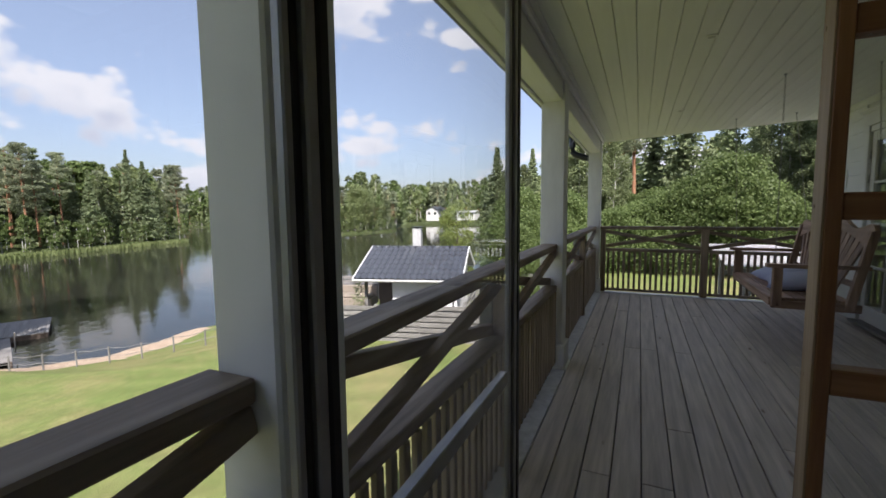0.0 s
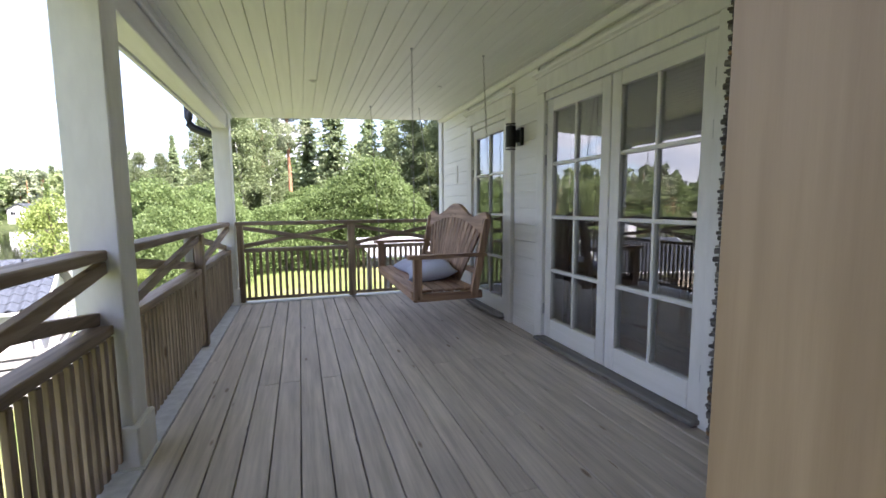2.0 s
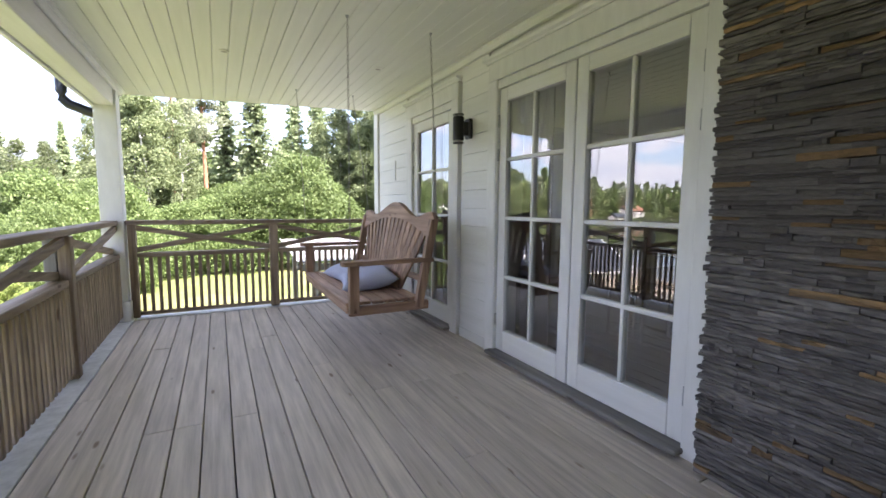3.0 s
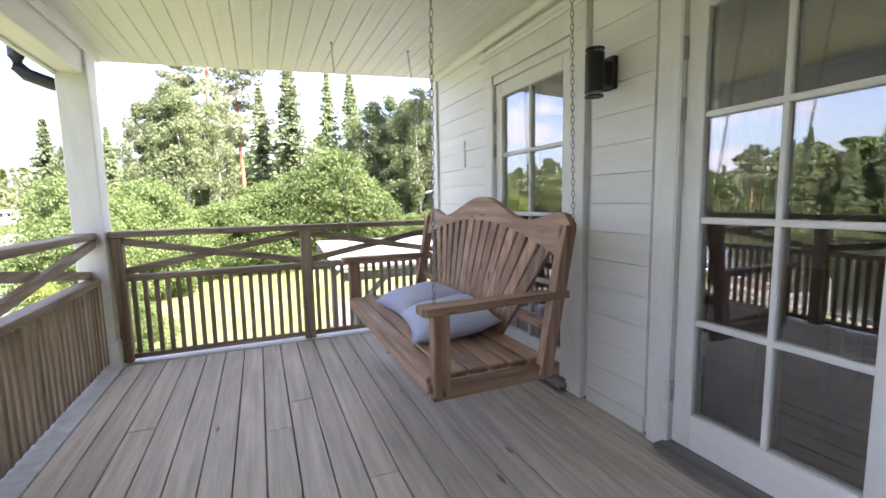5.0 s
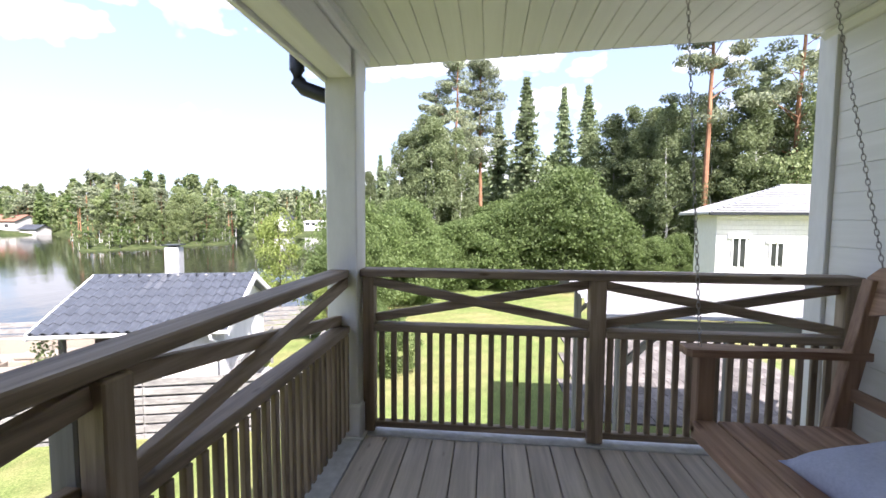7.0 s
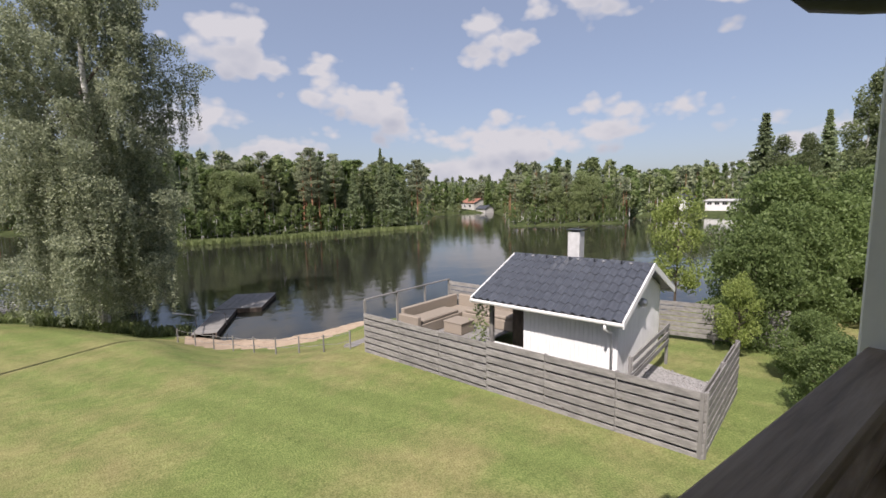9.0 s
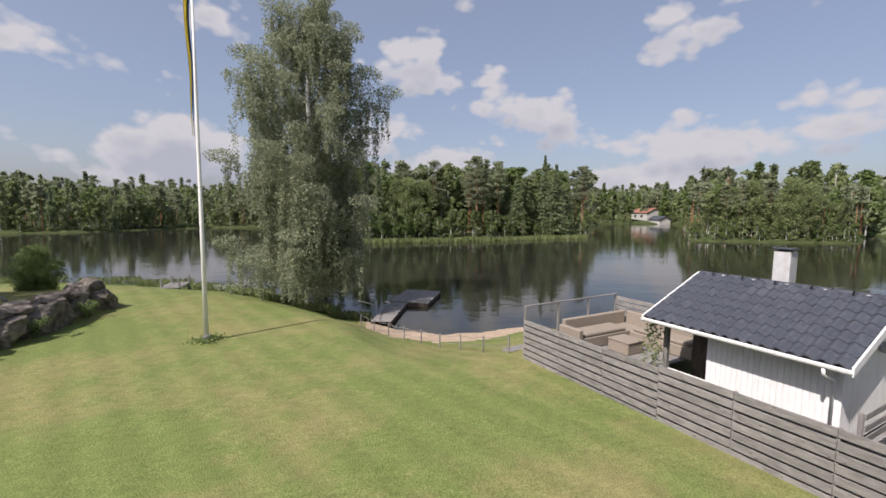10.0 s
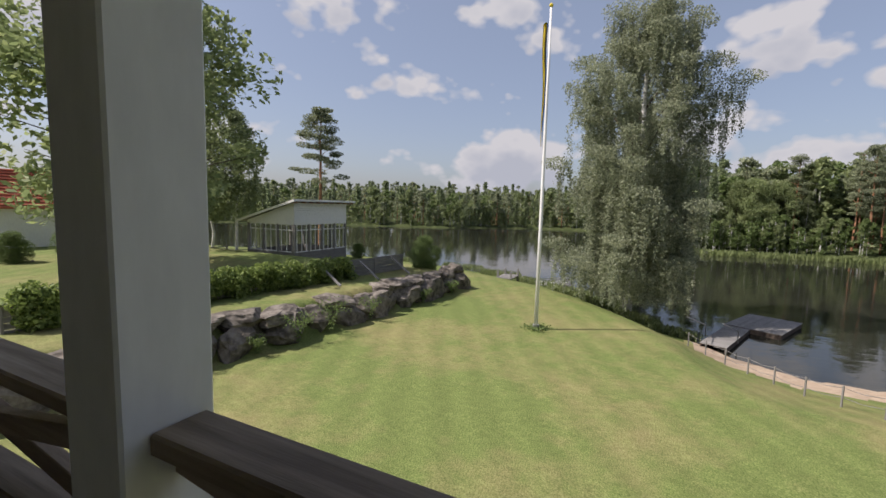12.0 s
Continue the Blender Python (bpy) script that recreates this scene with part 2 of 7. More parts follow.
BOATWHITE = surf("boat_paint", (0.62, 0.62, 0.62), (0.75, 0.75, 0.75), rough=0.35, scale=6, bump=0.02, vary=0, stain=0.2)


def leaf_mat(name, dark, light, trans=0.35):
    m, nt, p, o = base_mat(name)
    N, L = nt.nodes, nt.links
    g = N.new("ShaderNodeNewGeometry")
    r = N.new("ShaderNodeValToRGB")
    r.color_ramp.elements[0].color, r.color_ramp.elements[1].color = (*dark, 1), (*light, 1)
    L.new(g.outputs["Random Per Island"], r.inputs[0])
    oi = N.new("ShaderNodeObjectInfo")
    a = N.new("ShaderNodeMath")
    a.operation = 'MULTIPLY_ADD'
    a.inputs[1].default_value, a.inputs[2].default_value = 0.35, 0.82
    L.new(oi.outputs["Random"], a.inputs[0])
    hs = N.new("ShaderNodeHueSaturation")
    L.new(a.outputs[0], hs.inputs["Value"])
    L.new(r.outputs[0], hs.inputs["Color"])
    L.new(hs.outputs[0], p.inputs["Base Color"])
    p.inputs["Roughness"].default_value = 0.55
    p.inputs["Specular IOR Level"].default_value = 0.3
    t = N.new("ShaderNodeBsdfTranslucent")
    L.new(hs.outputs[0], t.inputs[0])
    mx = N.new("ShaderNodeMixShader")
    mx.inputs[0].default_value = trans
    L.new(p.outputs[0], mx.inputs[1])
    L.new(t.outputs[0], mx.inputs[2])
    L.new(mx.outputs[0], o.inputs[0])
    return m


LEAF_BIRCH = leaf_mat("birch_leaves", (0.125, 0.16, 0.075), (0.26, 0.305, 0.15), 0.5)
LEAF_HANG = leaf_mat("hanging_birch_leaves", (0.18, 0.21, 0.13), (0.42, 0.45, 0.30), 0.5)
LEAF_BUSH = leaf_mat("bush_leaves", (0.11, 0.16, 0.052), (0.20, 0.265, 0.095), 0.5)
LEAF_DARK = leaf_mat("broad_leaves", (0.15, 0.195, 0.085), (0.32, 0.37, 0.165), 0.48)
LEAF_YELLOW = leaf_mat("willow_leaves", (0.19, 0.25, 0.06), (0.4, 0.47, 0.15), 0.5)
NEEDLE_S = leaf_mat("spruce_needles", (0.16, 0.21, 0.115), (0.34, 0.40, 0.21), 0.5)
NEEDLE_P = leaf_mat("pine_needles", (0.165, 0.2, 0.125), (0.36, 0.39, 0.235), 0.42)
LEAF_HEDGE = leaf_mat("hedge_leaves", (0.1, 0.155, 0.04), (0.36, 0.45, 0.13), 0.42)
REED = leaf_mat("reeds", (0.10, 0.135, 0.045), (0.21, 0.245, 0.10), 0.35)


def glass_mat(name, tint, gloss, rough=0.0):
    m = bpy.data.materials.new(name)
    m.use_nodes = True
    nt = m.node_tree
    nt.nodes.clear()
    N, L = nt.nodes, nt.links
    o = N.new("ShaderNodeOutputMaterial")
    t = N.new("ShaderNodeBsdfTransparent")
    t.inputs[0].default_value = (*tint, 1)
    g = N.new("ShaderNodeBsdfGlossy")
    g.inputs["Roughness"].default_value = rough
    f = N.new("ShaderNodeLayerWeight")
    pw = N.new("ShaderNodeMath")
    pw.operation = 'POWER'
    pw.inputs[1].default_value = 5.0
    L.new(f.outputs["Facing"], pw.inputs[0])
    k = N.new("ShaderNodeMath")
    k.operation, k.use_clamp = 'MULTIPLY_ADD', True
    k.inputs[1].default_value, k.inputs[2].default_value = 0.9, gloss
    L.new(pw.outputs[0], k.inputs[0])
    mx = N.new("ShaderNodeMixShader")
    L.new(k.outputs[0], mx.inputs[0])
    L.new(t.outputs[0], mx.inputs[1])
    L.new(g.outputs[0], mx.inputs[2])
    L.new(mx.outputs[0], o.inputs[0])
    return m


GLASS = glass_mat("clear_glass", (0.97, 0.98, 0.975), 0.035)
DARKPANE = surf("dark_window", (0.016, 0.018, 0.02), (0.03, 0.033, 0.036), rough=0.06, scale=3, bump=0.0, vary=0.2, stain=0.2, spec=0.6)
PANE = glass_mat("window_glass", (0.84, 0.86, 0.85), 0.21)


def water_mat():
    m, nt, p, o = base_mat("lake_water")
    N, L = nt.nodes, nt.links
    tc = N.new("ShaderNodeTexCoord")
    p.inputs["Base Color"].default_value = (0.020, 0.021, 0.016, 1)
    p.inputs["Roughness"].default_value = 0.035
    p.inputs["IOR"].default_value = 1.333
    hs = []
    for sc, st, amt in ((0.55, (1.0, 0.45, 1), 0.10), (3.2, (1.0, 0.5, 1), 0.035)):
        mp = N.new("ShaderNodeMapping")
        mp.inputs["Scale"].default_value = st
        L.new(tc.outputs["Object"], mp.inputs[0])
        nz = N.new("ShaderNodeTexNoise")
        nz.inputs["Scale"].default_value = sc
        nz.inputs["Detail"].default_value = 2
        L.new(mp.outputs[0], nz.inputs[0])
        q = N.new("ShaderNodeMath")
        q.operation = 'MULTIPLY'
        q.inputs[1].default_value = amt
        L.new(nz.outputs[0], q.inputs[0])
        hs.append(q.outputs[0])
    ad = N.new("ShaderNodeMath")
    ad.operation = 'ADD'
    L.new(hs[0], ad.inputs[0])
    L.new(hs[1], ad.inputs[1])
    bp = N.new("ShaderNodeBump")
    bp.inputs["Strength"].default_value = 0.35
    bp.inputs["Distance"].default_value = 0.5
    L.new(ad.outputs[0], bp.inputs["Height"])
    L.new(bp.outputs[0], p.inputs["Normal"])
    return m


WATER = water_mat()


def lawn_mat():
    """Mown grass: fine blades, patches dried yellow-brown, faint mowing lanes."""
    m, nt, p, o = base_mat("lawn")
    N, L = nt.nodes, nt.links
    tc = N.new("ShaderNodeTexCoord")

    def noise_(scale, detail, stretch=(1, 1, 1)):
        mp = N.new("ShaderNodeMapping")
        mp.inputs["Scale"].default_value = stretch
        L.new(tc.outputs["Object"], mp.inputs[0])
        n = N.new("ShaderNodeTexNoise")
        n.inputs["Scale"].default_value = scale
        n.inputs["Detail"].default_value = detail
        L.new(mp.outputs[0], n.inputs[0])
        return n.outputs[0]

    def ramp_(src, a, b, ca, cb):
        r = N.new("ShaderNodeValToRGB")
        r.color_ramp.elements[0].position, r.color_ramp.elements[1].position = a, b
        r.color_ramp.elements[0].color, r.color_ramp.elements[1].color = (*ca, 1), (*cb, 1)
        L.new(src, r.inputs[0])
        return r.outputs[0]

    fine = noise_(34, 5)
    mid = noise_(1.6, 5)
    big = noise_(0.22, 4)
    green = ramp_(fine, 0.3, 0.7, (0.082, 0.118, 0.03), (0.198, 0.236, 0.078))
    dry = ramp_(fine, 0.3, 0.7, (0.18, 0.158, 0.066), (0.31, 0.268, 0.13))
    s = N.new("ShaderNodeMath")
    s.operation = 'MULTIPLY_ADD'
    s.inputs[1].default_value = 0.55
    L.new(mid, s.inputs[0])
    L.new(big, s.inputs[2])
    fac = ramp_(s.outputs[0], 0.68, 0.96, (0, 0, 0), (0.75, 0.75, 0.75))
    mx = N.new("ShaderNodeMixRGB")
    L.new(fac, mx.inputs[0])
    L.new(green, mx.inputs[1])
    L.new(dry, mx.inputs[2])
    wv = N.new("ShaderNodeTexWave")
    wv.inputs["Scale"].default_value = 0.33
    wv.inputs["Distortion"].default_value = 2.0
    wv.inputs["Detail Scale"].default_value = 0.4
    mp = N.new("ShaderNodeMapping")
    mp.inputs["Rotation"].default_value = (0, 0, radians(62))
    L.new(tc.outputs["Object"], mp.inputs[0])
    L.new(mp.outputs[0], wv.inputs[0])
    k = N.new("ShaderNodeMath")
    k.operation = 'MULTIPLY_ADD'
    k.inputs[1].default_value, k.inputs[2].default_value = 0.13, 0.92
    L.new(wv.outputs[1], k.inputs[0])
    hs = N.new("ShaderNodeHueSaturation")
    tuft_ = noise_(7.5, 4, (1, 0.6, 1))
    k2 = N.new("ShaderNodeMath")
    k2.operation = 'MULTIPLY_ADD'
    k2.inputs[1].default_value, k2.inputs[2].default_value = 0.62, 0.69
    L.new(tuft_, k2.inputs[0])
    k3 = N.new("ShaderNodeMath")
    k3.operation = 'MULTIPLY'
    L.new(k.outputs[0], k3.inputs[0])
    L.new(k2.outputs[0], k3.inputs[1])
    L.new(k3.outputs[0], hs.inputs["Value"])
    L.new(mx.outputs[0], hs.inputs["Color"])
    L.new(hs.outputs[0], p.inputs["Base Color"])
    p.inputs["Roughness"].default_value = 0.9
    p.inputs["Specular IOR Level"].default_value = 0.15
    bp = N.new("ShaderNodeBump")
    bp.inputs["Strength"].default_value = 0.6
    bp.inputs["Distance"].default_value = 0.03
    L.new(fine, bp.inputs["Height"])
    L.new(bp.outputs[0], p.inputs["Normal"])
    return m


LAWN = lawn_mat()

# ---- building helpers ----
BASE = {}


def thing(name, at=(0, 0, 0), label="", category="", group="", kind=""):
    ob = new(name)
    ob.location = at
    BASE[ob] = Vector(at)
    return tagged(ob, label, category, group, kind)


def to_mesh(name, bm, mats, base=(0, 0, 0), smooth=False):
    me = bpy.data.meshes.new(name)
    if Vector(base).length > 0:
        bmesh.ops.translate(bm, verts=bm.verts, vec=-Vector(base))
    bm.to_mesh(me)
    bm.free()
    for m in (mats if isinstance(mats, (list, tuple)) else [mats]):
        me.materials.append(m)
    if smooth:
        for p in me.polygons:
            p.use_smooth = True
    return me


def part(name, bm, material, parent, label="", smooth=False):
    """One mesh under a thing or a part; the bmesh is in world places."""
    base = BASE[parent]
    ob = new(name, to_mesh(name, bm, material, base, smooth))
    ob.parent = parent
    BASE[ob] = base
    if label:
        tagged(ob, label)
    return ob


def solo(name, bm, material, label="", category="", group="", kind="", at=(0, 0, 0), smooth=False):
    ob = new(name, to_mesh(name, bm, material, at, smooth))
    ob.location = at
    BASE[ob] = Vector(at)
    return tagged(ob, label, category, group, kind)


def piece(name, mesh, parent, m):
    """One of many alike pieces, on shared mesh data, at the pose m within its parent."""
    ob = new(name, mesh)
    ob.parent = parent
    ob.matrix_basis = m
    return ob


def box(bm, x0, x1, y0, y1, z0, z1, bev=0.0):
    b = bmesh.new()
    bmesh.ops.create_cube(b, size=1)
    bmesh.ops.scale(b, vec=(x1 - x0, y1 - y0, z1 - z0), verts=b.verts)
    bmesh.ops.translate(b, vec=((x0 + x1) / 2, (y0 + y1) / 2, (z0 + z1) / 2), verts=b.verts)
    if bev:
        bmesh.ops.bevel(b, geom=b.edges[:], offset=bev, segments=1, affect='EDGES')
    join(bm, b)
    return bm


def join(bm, b):
    me = bpy.data.meshes.new("tmp")
    b.to_mesh(me)
    b.free()
    bm.from_mesh(me)
    bpy.data.meshes.remove(me)


def one_box(x0, x1, y0, y1, z0, z1, bev=0.004):
    return box(bmesh.new(), x0, x1, y0, y1, z0, z1, bev)


def beam(bm, p, q, w, h, bev=0.003, up=(0, 0, 1)):
    """A board from p to q, w across and h in the up direction."""
    p, q = Vector(p), Vector(q)
    d = (q - p)
    n = d.normalized()
    side = n.cross(Vector(up)).normalized()
    top = side.cross(n)
    b = bmesh.new()
    bmesh.ops.create_cube(b, size=1)
    bmesh.ops.scale(b, vec=(w, d.length, h), verts=b.verts)
    if bev:
        bmesh.ops.bevel(b, geom=b.edges[:], offset=bev, segments=1, affect='EDGES')
    m = Matrix((side, n, top)).transposed().to_4x4()
    m.translation = (p + q) / 2
    bmesh.ops.transform(b, matrix=m, verts=b.verts)
    join(bm, b)
    return bm


def tube(bm, pts, r, n=8, r_end=None):
    """A round bar through the points."""
    pts = [Vector(p) for p in pts]
    rings = []
    for i, p in enumerate(pts):
        a = (pts[min(i + 1, len(pts) - 1)] - pts[max(i - 1, 0)]).normalized()
        s = a.orthogonal().normalized()
        if abs(a.z) < 0.95:
            s = a.cross(Vector((0, 0, 1))).normalized()
        else:
            s = a.cross(Vector((0, 1, 0))).normalized()
        t = s.cross(a)
        rr = r if r_end is None else r + (r_end - r) * i / max(1, len(pts) - 1)
        rings.append([bm.verts.new(p + rr * (math.cos(k * 2 * math.pi / n) * s + math.sin(k * 2 * math.pi / n) * t)) for k in range(n)])
    for a, b in zip(rings, rings[1:]):
        for k in range(n):
            bm.faces.new((a[k], a[(k + 1) % n], b[(k + 1) % n], b[k]))
    bm.faces.new(rings[0])
    bm.faces.new(rings[-1][::-1])
    bmesh.ops.recalc_face_normals(bm, faces=bm.faces[:])
    return bm


def prism(bm, outline, y0, y1, place):
    """An outline of (a, b) points pushed from depth y0 to y1; place(a, b, y) gives the world place."""
    f = [bm.verts.new(place(a, b, y0)) for a, b in outline]
    g = [bm.verts.new(place(a, b, y1)) for a, b in outline]
    bm.faces.new(f)
    bm.faces.new(g[::-1])
    for i in range(len(f)):
        j = (i + 1) % len(f)
        bm.faces.new((f[j], f[i], g[i], g[j]))
    bmesh.ops.recalc_face_normals(bm, faces=bm.faces[:])
    return bm


def arrays_mesh(name, verts, faces, mats, index=None):
    me = bpy.data.meshes.new(name)
    me.from_pydata(verts.tolist() if isinstance(verts, np.ndarray) else verts, [], faces.tolist() if isinstance(faces, np.ndarray) else faces)
    for m in mats:
        me.materials.append(m)
    if index is not None:
        me.polygons.foreach_set("material_index", np.asarray(index, dtype=np.int32))
    me.update()
    return me


# ---- ground and lake ----
EYE0 = Vector((0.1, -2.0))
WATER_Z = -4.35
NEAR_SHORE = ((-180, 900), (8, 900), (14, 60), (19, 34), (26, 26), (36, 24), (46, 23), (56, 22.5), (65, 21.5), (70, 20), (76, 19.4), (82, 20.3), (90, 23.7), (96, 28), (103, 33.5), (110, 38), (120, 45), (130, 52), (142, 62), (158, 80), (164, 900), (180, 900))
FAR_SHORE = ((-180, 900), (14, 120), (20, 140), (27, 152), (31.2, 150), (32, 108), (39, 98), (46.4, 93), (47.2, 196), (56.5, 175), (57.4, 93), (70, 78), (84, 72), (96, 76), (97.5, 122), (104, 124), (117, 113), (128, 117), (142, 126), (160, 140), (180, 900))


def shore(b, table):
    return np.interp(b, [t[0] for t in table], [t[1] for t in table])


def rock_line(x):
    return np.interp(x, (-22.0, -20.6, -13.9, -9.5, -6.0, 2.0), (-11.3, -11.6, -12.1, -12.3, -12.9, -13.8))


def smooth(a, b, v):
    t = np.clip((v - a) / (b - a), 0, 1)
    return t * t * (3 - 2 * t)


def ground_z(x, y):
    x, y = np.asarray(x, float), np.asarray(y, float)
    dx, dy = x - EYE0.x, y - EYE0.y
    r = np.hypot(dx, dy)
    b = np.degrees(np.arctan2(-dx, dy))
    r1, r2 = shore(b, NEAR_SHORE), shore(b, FAR_SHORE)
    z = -2.68 - 0.016 * np.minimum(r, 22)
    z = z + 0.035 * np.clip(np.abs(r) - 24, 0, 60) * (b < 16) * (b > -90)
    terrace = smooth(0.0, 0.5, rock_line(x) - y) * smooth(-22.5, -20.0, x) * (x < 3)
    z = z + 1.02 * terrace
    edge = smooth(0.66, 1.02, r / r1)
    beach = smooth(62, 69, b) * (1 - smooth(84, 90, b))
    edge = edge * (1 - beach) + np.clip((r / r1 - 0.60) / 0.42, 0, 1) * beach
    z = z * (1 - edge) + (WATER_Z - 0.10) * edge
    z = np.where(r > r1, WATER_Z - 0.10 - 0.06 * np.minimum(r - r1, 30), z)
    far = r - r2
    z = np.where((far > -4) & (r > r1), np.maximum(z, WATER_Z - 0.6 + 1.2 * smooth(-4, 3, far) + 0.05 * np.clip(far, 0, 400)), z)
    return z


radii = np.concatenate([np.arange(0.6, 40, 0.42), np.geomspace(40, 320, 90)[1:], np.geomspace(330, 3000, 14)])
angles = np.radians(np.arange(0, 360, 1.0))
RR, AA = np.meshgrid(radii, angles, indexing="ij")
gx, gy = EYE0.x - RR * np.sin(AA), EYE0.y + RR * np.cos(AA)
gz = ground_z(gx, gy)
nr, na = RR.shape
gverts = np.stack([gx.ravel(), gy.ravel(), gz.ravel()], 1)
ii, jj = np.meshgrid(np.arange(nr - 1), np.arange(na), indexing="ij")
k0, k1 = (ii * na + jj).ravel(), (ii * na + (jj + 1) % na).ravel()
gfaces = np.stack([k0, k1, k1 + na, k0 + na], 1)
bear = np.degrees(np.arctan2(-(gverts[k0, 0] - EYE0.x), gverts[k0, 1] - EYE0.y))
rad = RR.ravel()[k0]
fr = rad / shore(bear, NEAR_SHORE)
gi = np.where((rad > 70) | ((bear < 14) & (bear > -100) & (rad > 27)) | (fr > 1.0), 2, 0)
gi = np.where((fr > 0.83) & (fr < 1.25) & (bear > 63) & (bear < 86), 1, gi)
gi = np.where((fr > 0.9) & (fr < 1.0) & (bear >= 87), 2, gi)
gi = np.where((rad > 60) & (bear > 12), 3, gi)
centre = len(gverts)
gverts = np.vstack([gverts, [[EYE0.x, EYE0.y, -2.68]]])
faces_all = gfaces.tolist() + [[centre, (j + 1) % na, j] for j in range(na)]
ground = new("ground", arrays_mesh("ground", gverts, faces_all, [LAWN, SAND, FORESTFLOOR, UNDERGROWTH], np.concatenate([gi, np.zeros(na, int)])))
for p in ground.data.polygons:
    p.use_smooth = True
tagged(ground, "mown lawn with dry patches, sandy beach and lake bed", "ground", kind="structure")

bm = bmesh.new()
bmesh.ops.create_circle(bm, cap_ends=True, segments=96, radius=1200)
bmesh.ops.translate(bm, vec=(0, 0, WATER_Z), verts=bm.verts)
solo("water", bm, WATER, "dark calm lake mirroring trees and clouds", "water", kind="structure")

# ---- veranda: floor, columns, beam, ceiling ----
Y_BACK, Y_FAR, X_WALL = -8.3, 0.45, 2.69
solo("veranda_base", one_box(-0.24, X_WALL, Y_BACK, 0.27, -0.24, -0.045), GREYWOOD["y"], "timber frame under the veranda floor", "floor", kind="structure")
floor = thing("floor", (0, 0, 0), "weathered grey-brown wooden deck boards", "floor", kind="structure")
rng = random.Random(4)
BW, GAP = 0.129, 0.006
board_mesh = {}


def board(lx, ly):
    key = (round(lx, 3), round(ly, 2))
    if key not in board_mesh:
        board_mesh[key] = to_mesh("deck_board", one_box(-lx / 2, lx / 2, -ly / 2, ly / 2, -0.028, 0, 0.003), DECK["y"])
    return board_mesh[key]


x = 0.012
while x + BW < X_WALL + 0.02:
    stops = [Y_BACK]
    while stops[-1] < 0.055:
        stops.append(min(0.055, stops[-1] + rng.choice((2.1, 2.7, 3.6, 4.2))))
        if 0.055 - stops[-1] < 0.8:
            stops[-1] = 0.055
    for a, b in zip(stops, stops[1:]):
        piece("deck_board", board(BW, round(b - a - 0.005, 2)), floor, pose(x + BW / 2, (a + b) / 2, rng.uniform(-0.0015, 0.0015)))
    x += BW + GAP
border = to_mesh("border_board", one_box(-0.105, 0.105, -4.15, 4.15, -0.028, 0, 0.004), EDGE)
piece("border_board", border, floor, pose(-0.098, -4.11, 0.004))
border2 = to_mesh("border_board", one_box(-1.33, 1.33, -0.084, 0.084, -0.028, 0, 0.004), EDGE)
piece("border_board", border2, floor, pose(1.345, 0.144, 0.004))

CX0, CX1 = -0.205, -0.025


def column(y0, CX0):
    c = thing("column", (CX0, y0, 0), "white painted square timber column with a plinth", "column", "veranda columns", "structure")
    y1 = y0 + 0.18
    part("shaft", one_box(CX0, CX1, y0, y1, 0.2, 2.35, 0.006), WHITE, c)
    b = one_box(CX0 - 0.024, CX1 + 0.024, y0 - 0.024, y1 + 0.024, 0.005, 0.2, 0.008)
    part("plinth", b, WHITE, c)
    part("foot_plate", one_box(CX0 - 0.03, CX1 + 0.04, y0 - 0.035, y1 + 0.02, 0.0045, 0.014, 0.002), WHITE, c)
    part("post_below", one_box(CX0 + 0.02, CX1 - 0.02, y0 + 0.02, y1 - 0.02, -2.75, -0.24, 0.006), WHITE, c)
    return c


COLS = (-6.29, -3.385, 0.022)
for y in COLS:
    column(y, -0.172 if y < -6 else CX0)
# the beam over the columns, with an inner and an outer board
wb = thing("eaves_beam", (-0.1, -4, 2.1), "white painted beam over the columns", "beam", kind="structure")
part("beam_core", one_box(-0.19, -0.045, Y_BACK, 0.30, 2.085, 2.34, 0.006), WHITE_Y, wb)
part("outer_board", one_box(-0.222, -0.192, Y_BACK, 0.33, 2.07, 2.36, 0.004), WHITE_Y, wb)
part("inner_trim", one_box(-0.043, -0.015, Y_BACK, 0.30, 2.235, 2.29, 0.006), WHITE_Y, wb)


def ceil_z(x):
    return 2.285 + 0.042 * x


bm = bmesh.new()
x = -0.21
while x < X_WALL - 0.005:
    xe = min(x + 0.112, X_WALL)
    vs = []
    prof = [(x + 0.0005, 0.008), (x + 0.005, 0.001), (xe - 0.005, 0.0), (xe - 0.0005, 0.008), (xe - 0.0005, 0.022), (x + 0.0005, 0.022)]
    prism(bm, prof, Y_BACK, Y_FAR, lambda a, b, yy: (a, yy, ceil_z(a) + b))
    x += 0.112
solo("ceiling", bm, CEIL, "white painted tongue-and-groove board ceiling", "ceiling", kind="structure")
# crown along the wall under the ceiling
bm = bmesh.new()
prism(bm, [(0, 0), (0.045, 0), (0.045, -0.02), (0.02, -0.05), (0, -0.055)], Y_BACK, Y_FAR - 0.02, lambda a, b, yy: (X_WALL - a, yy, 2.392 + b))
solo("trim", bm, WHITE_Y, "white moulding between wall and ceiling", "trim", kind="structure")

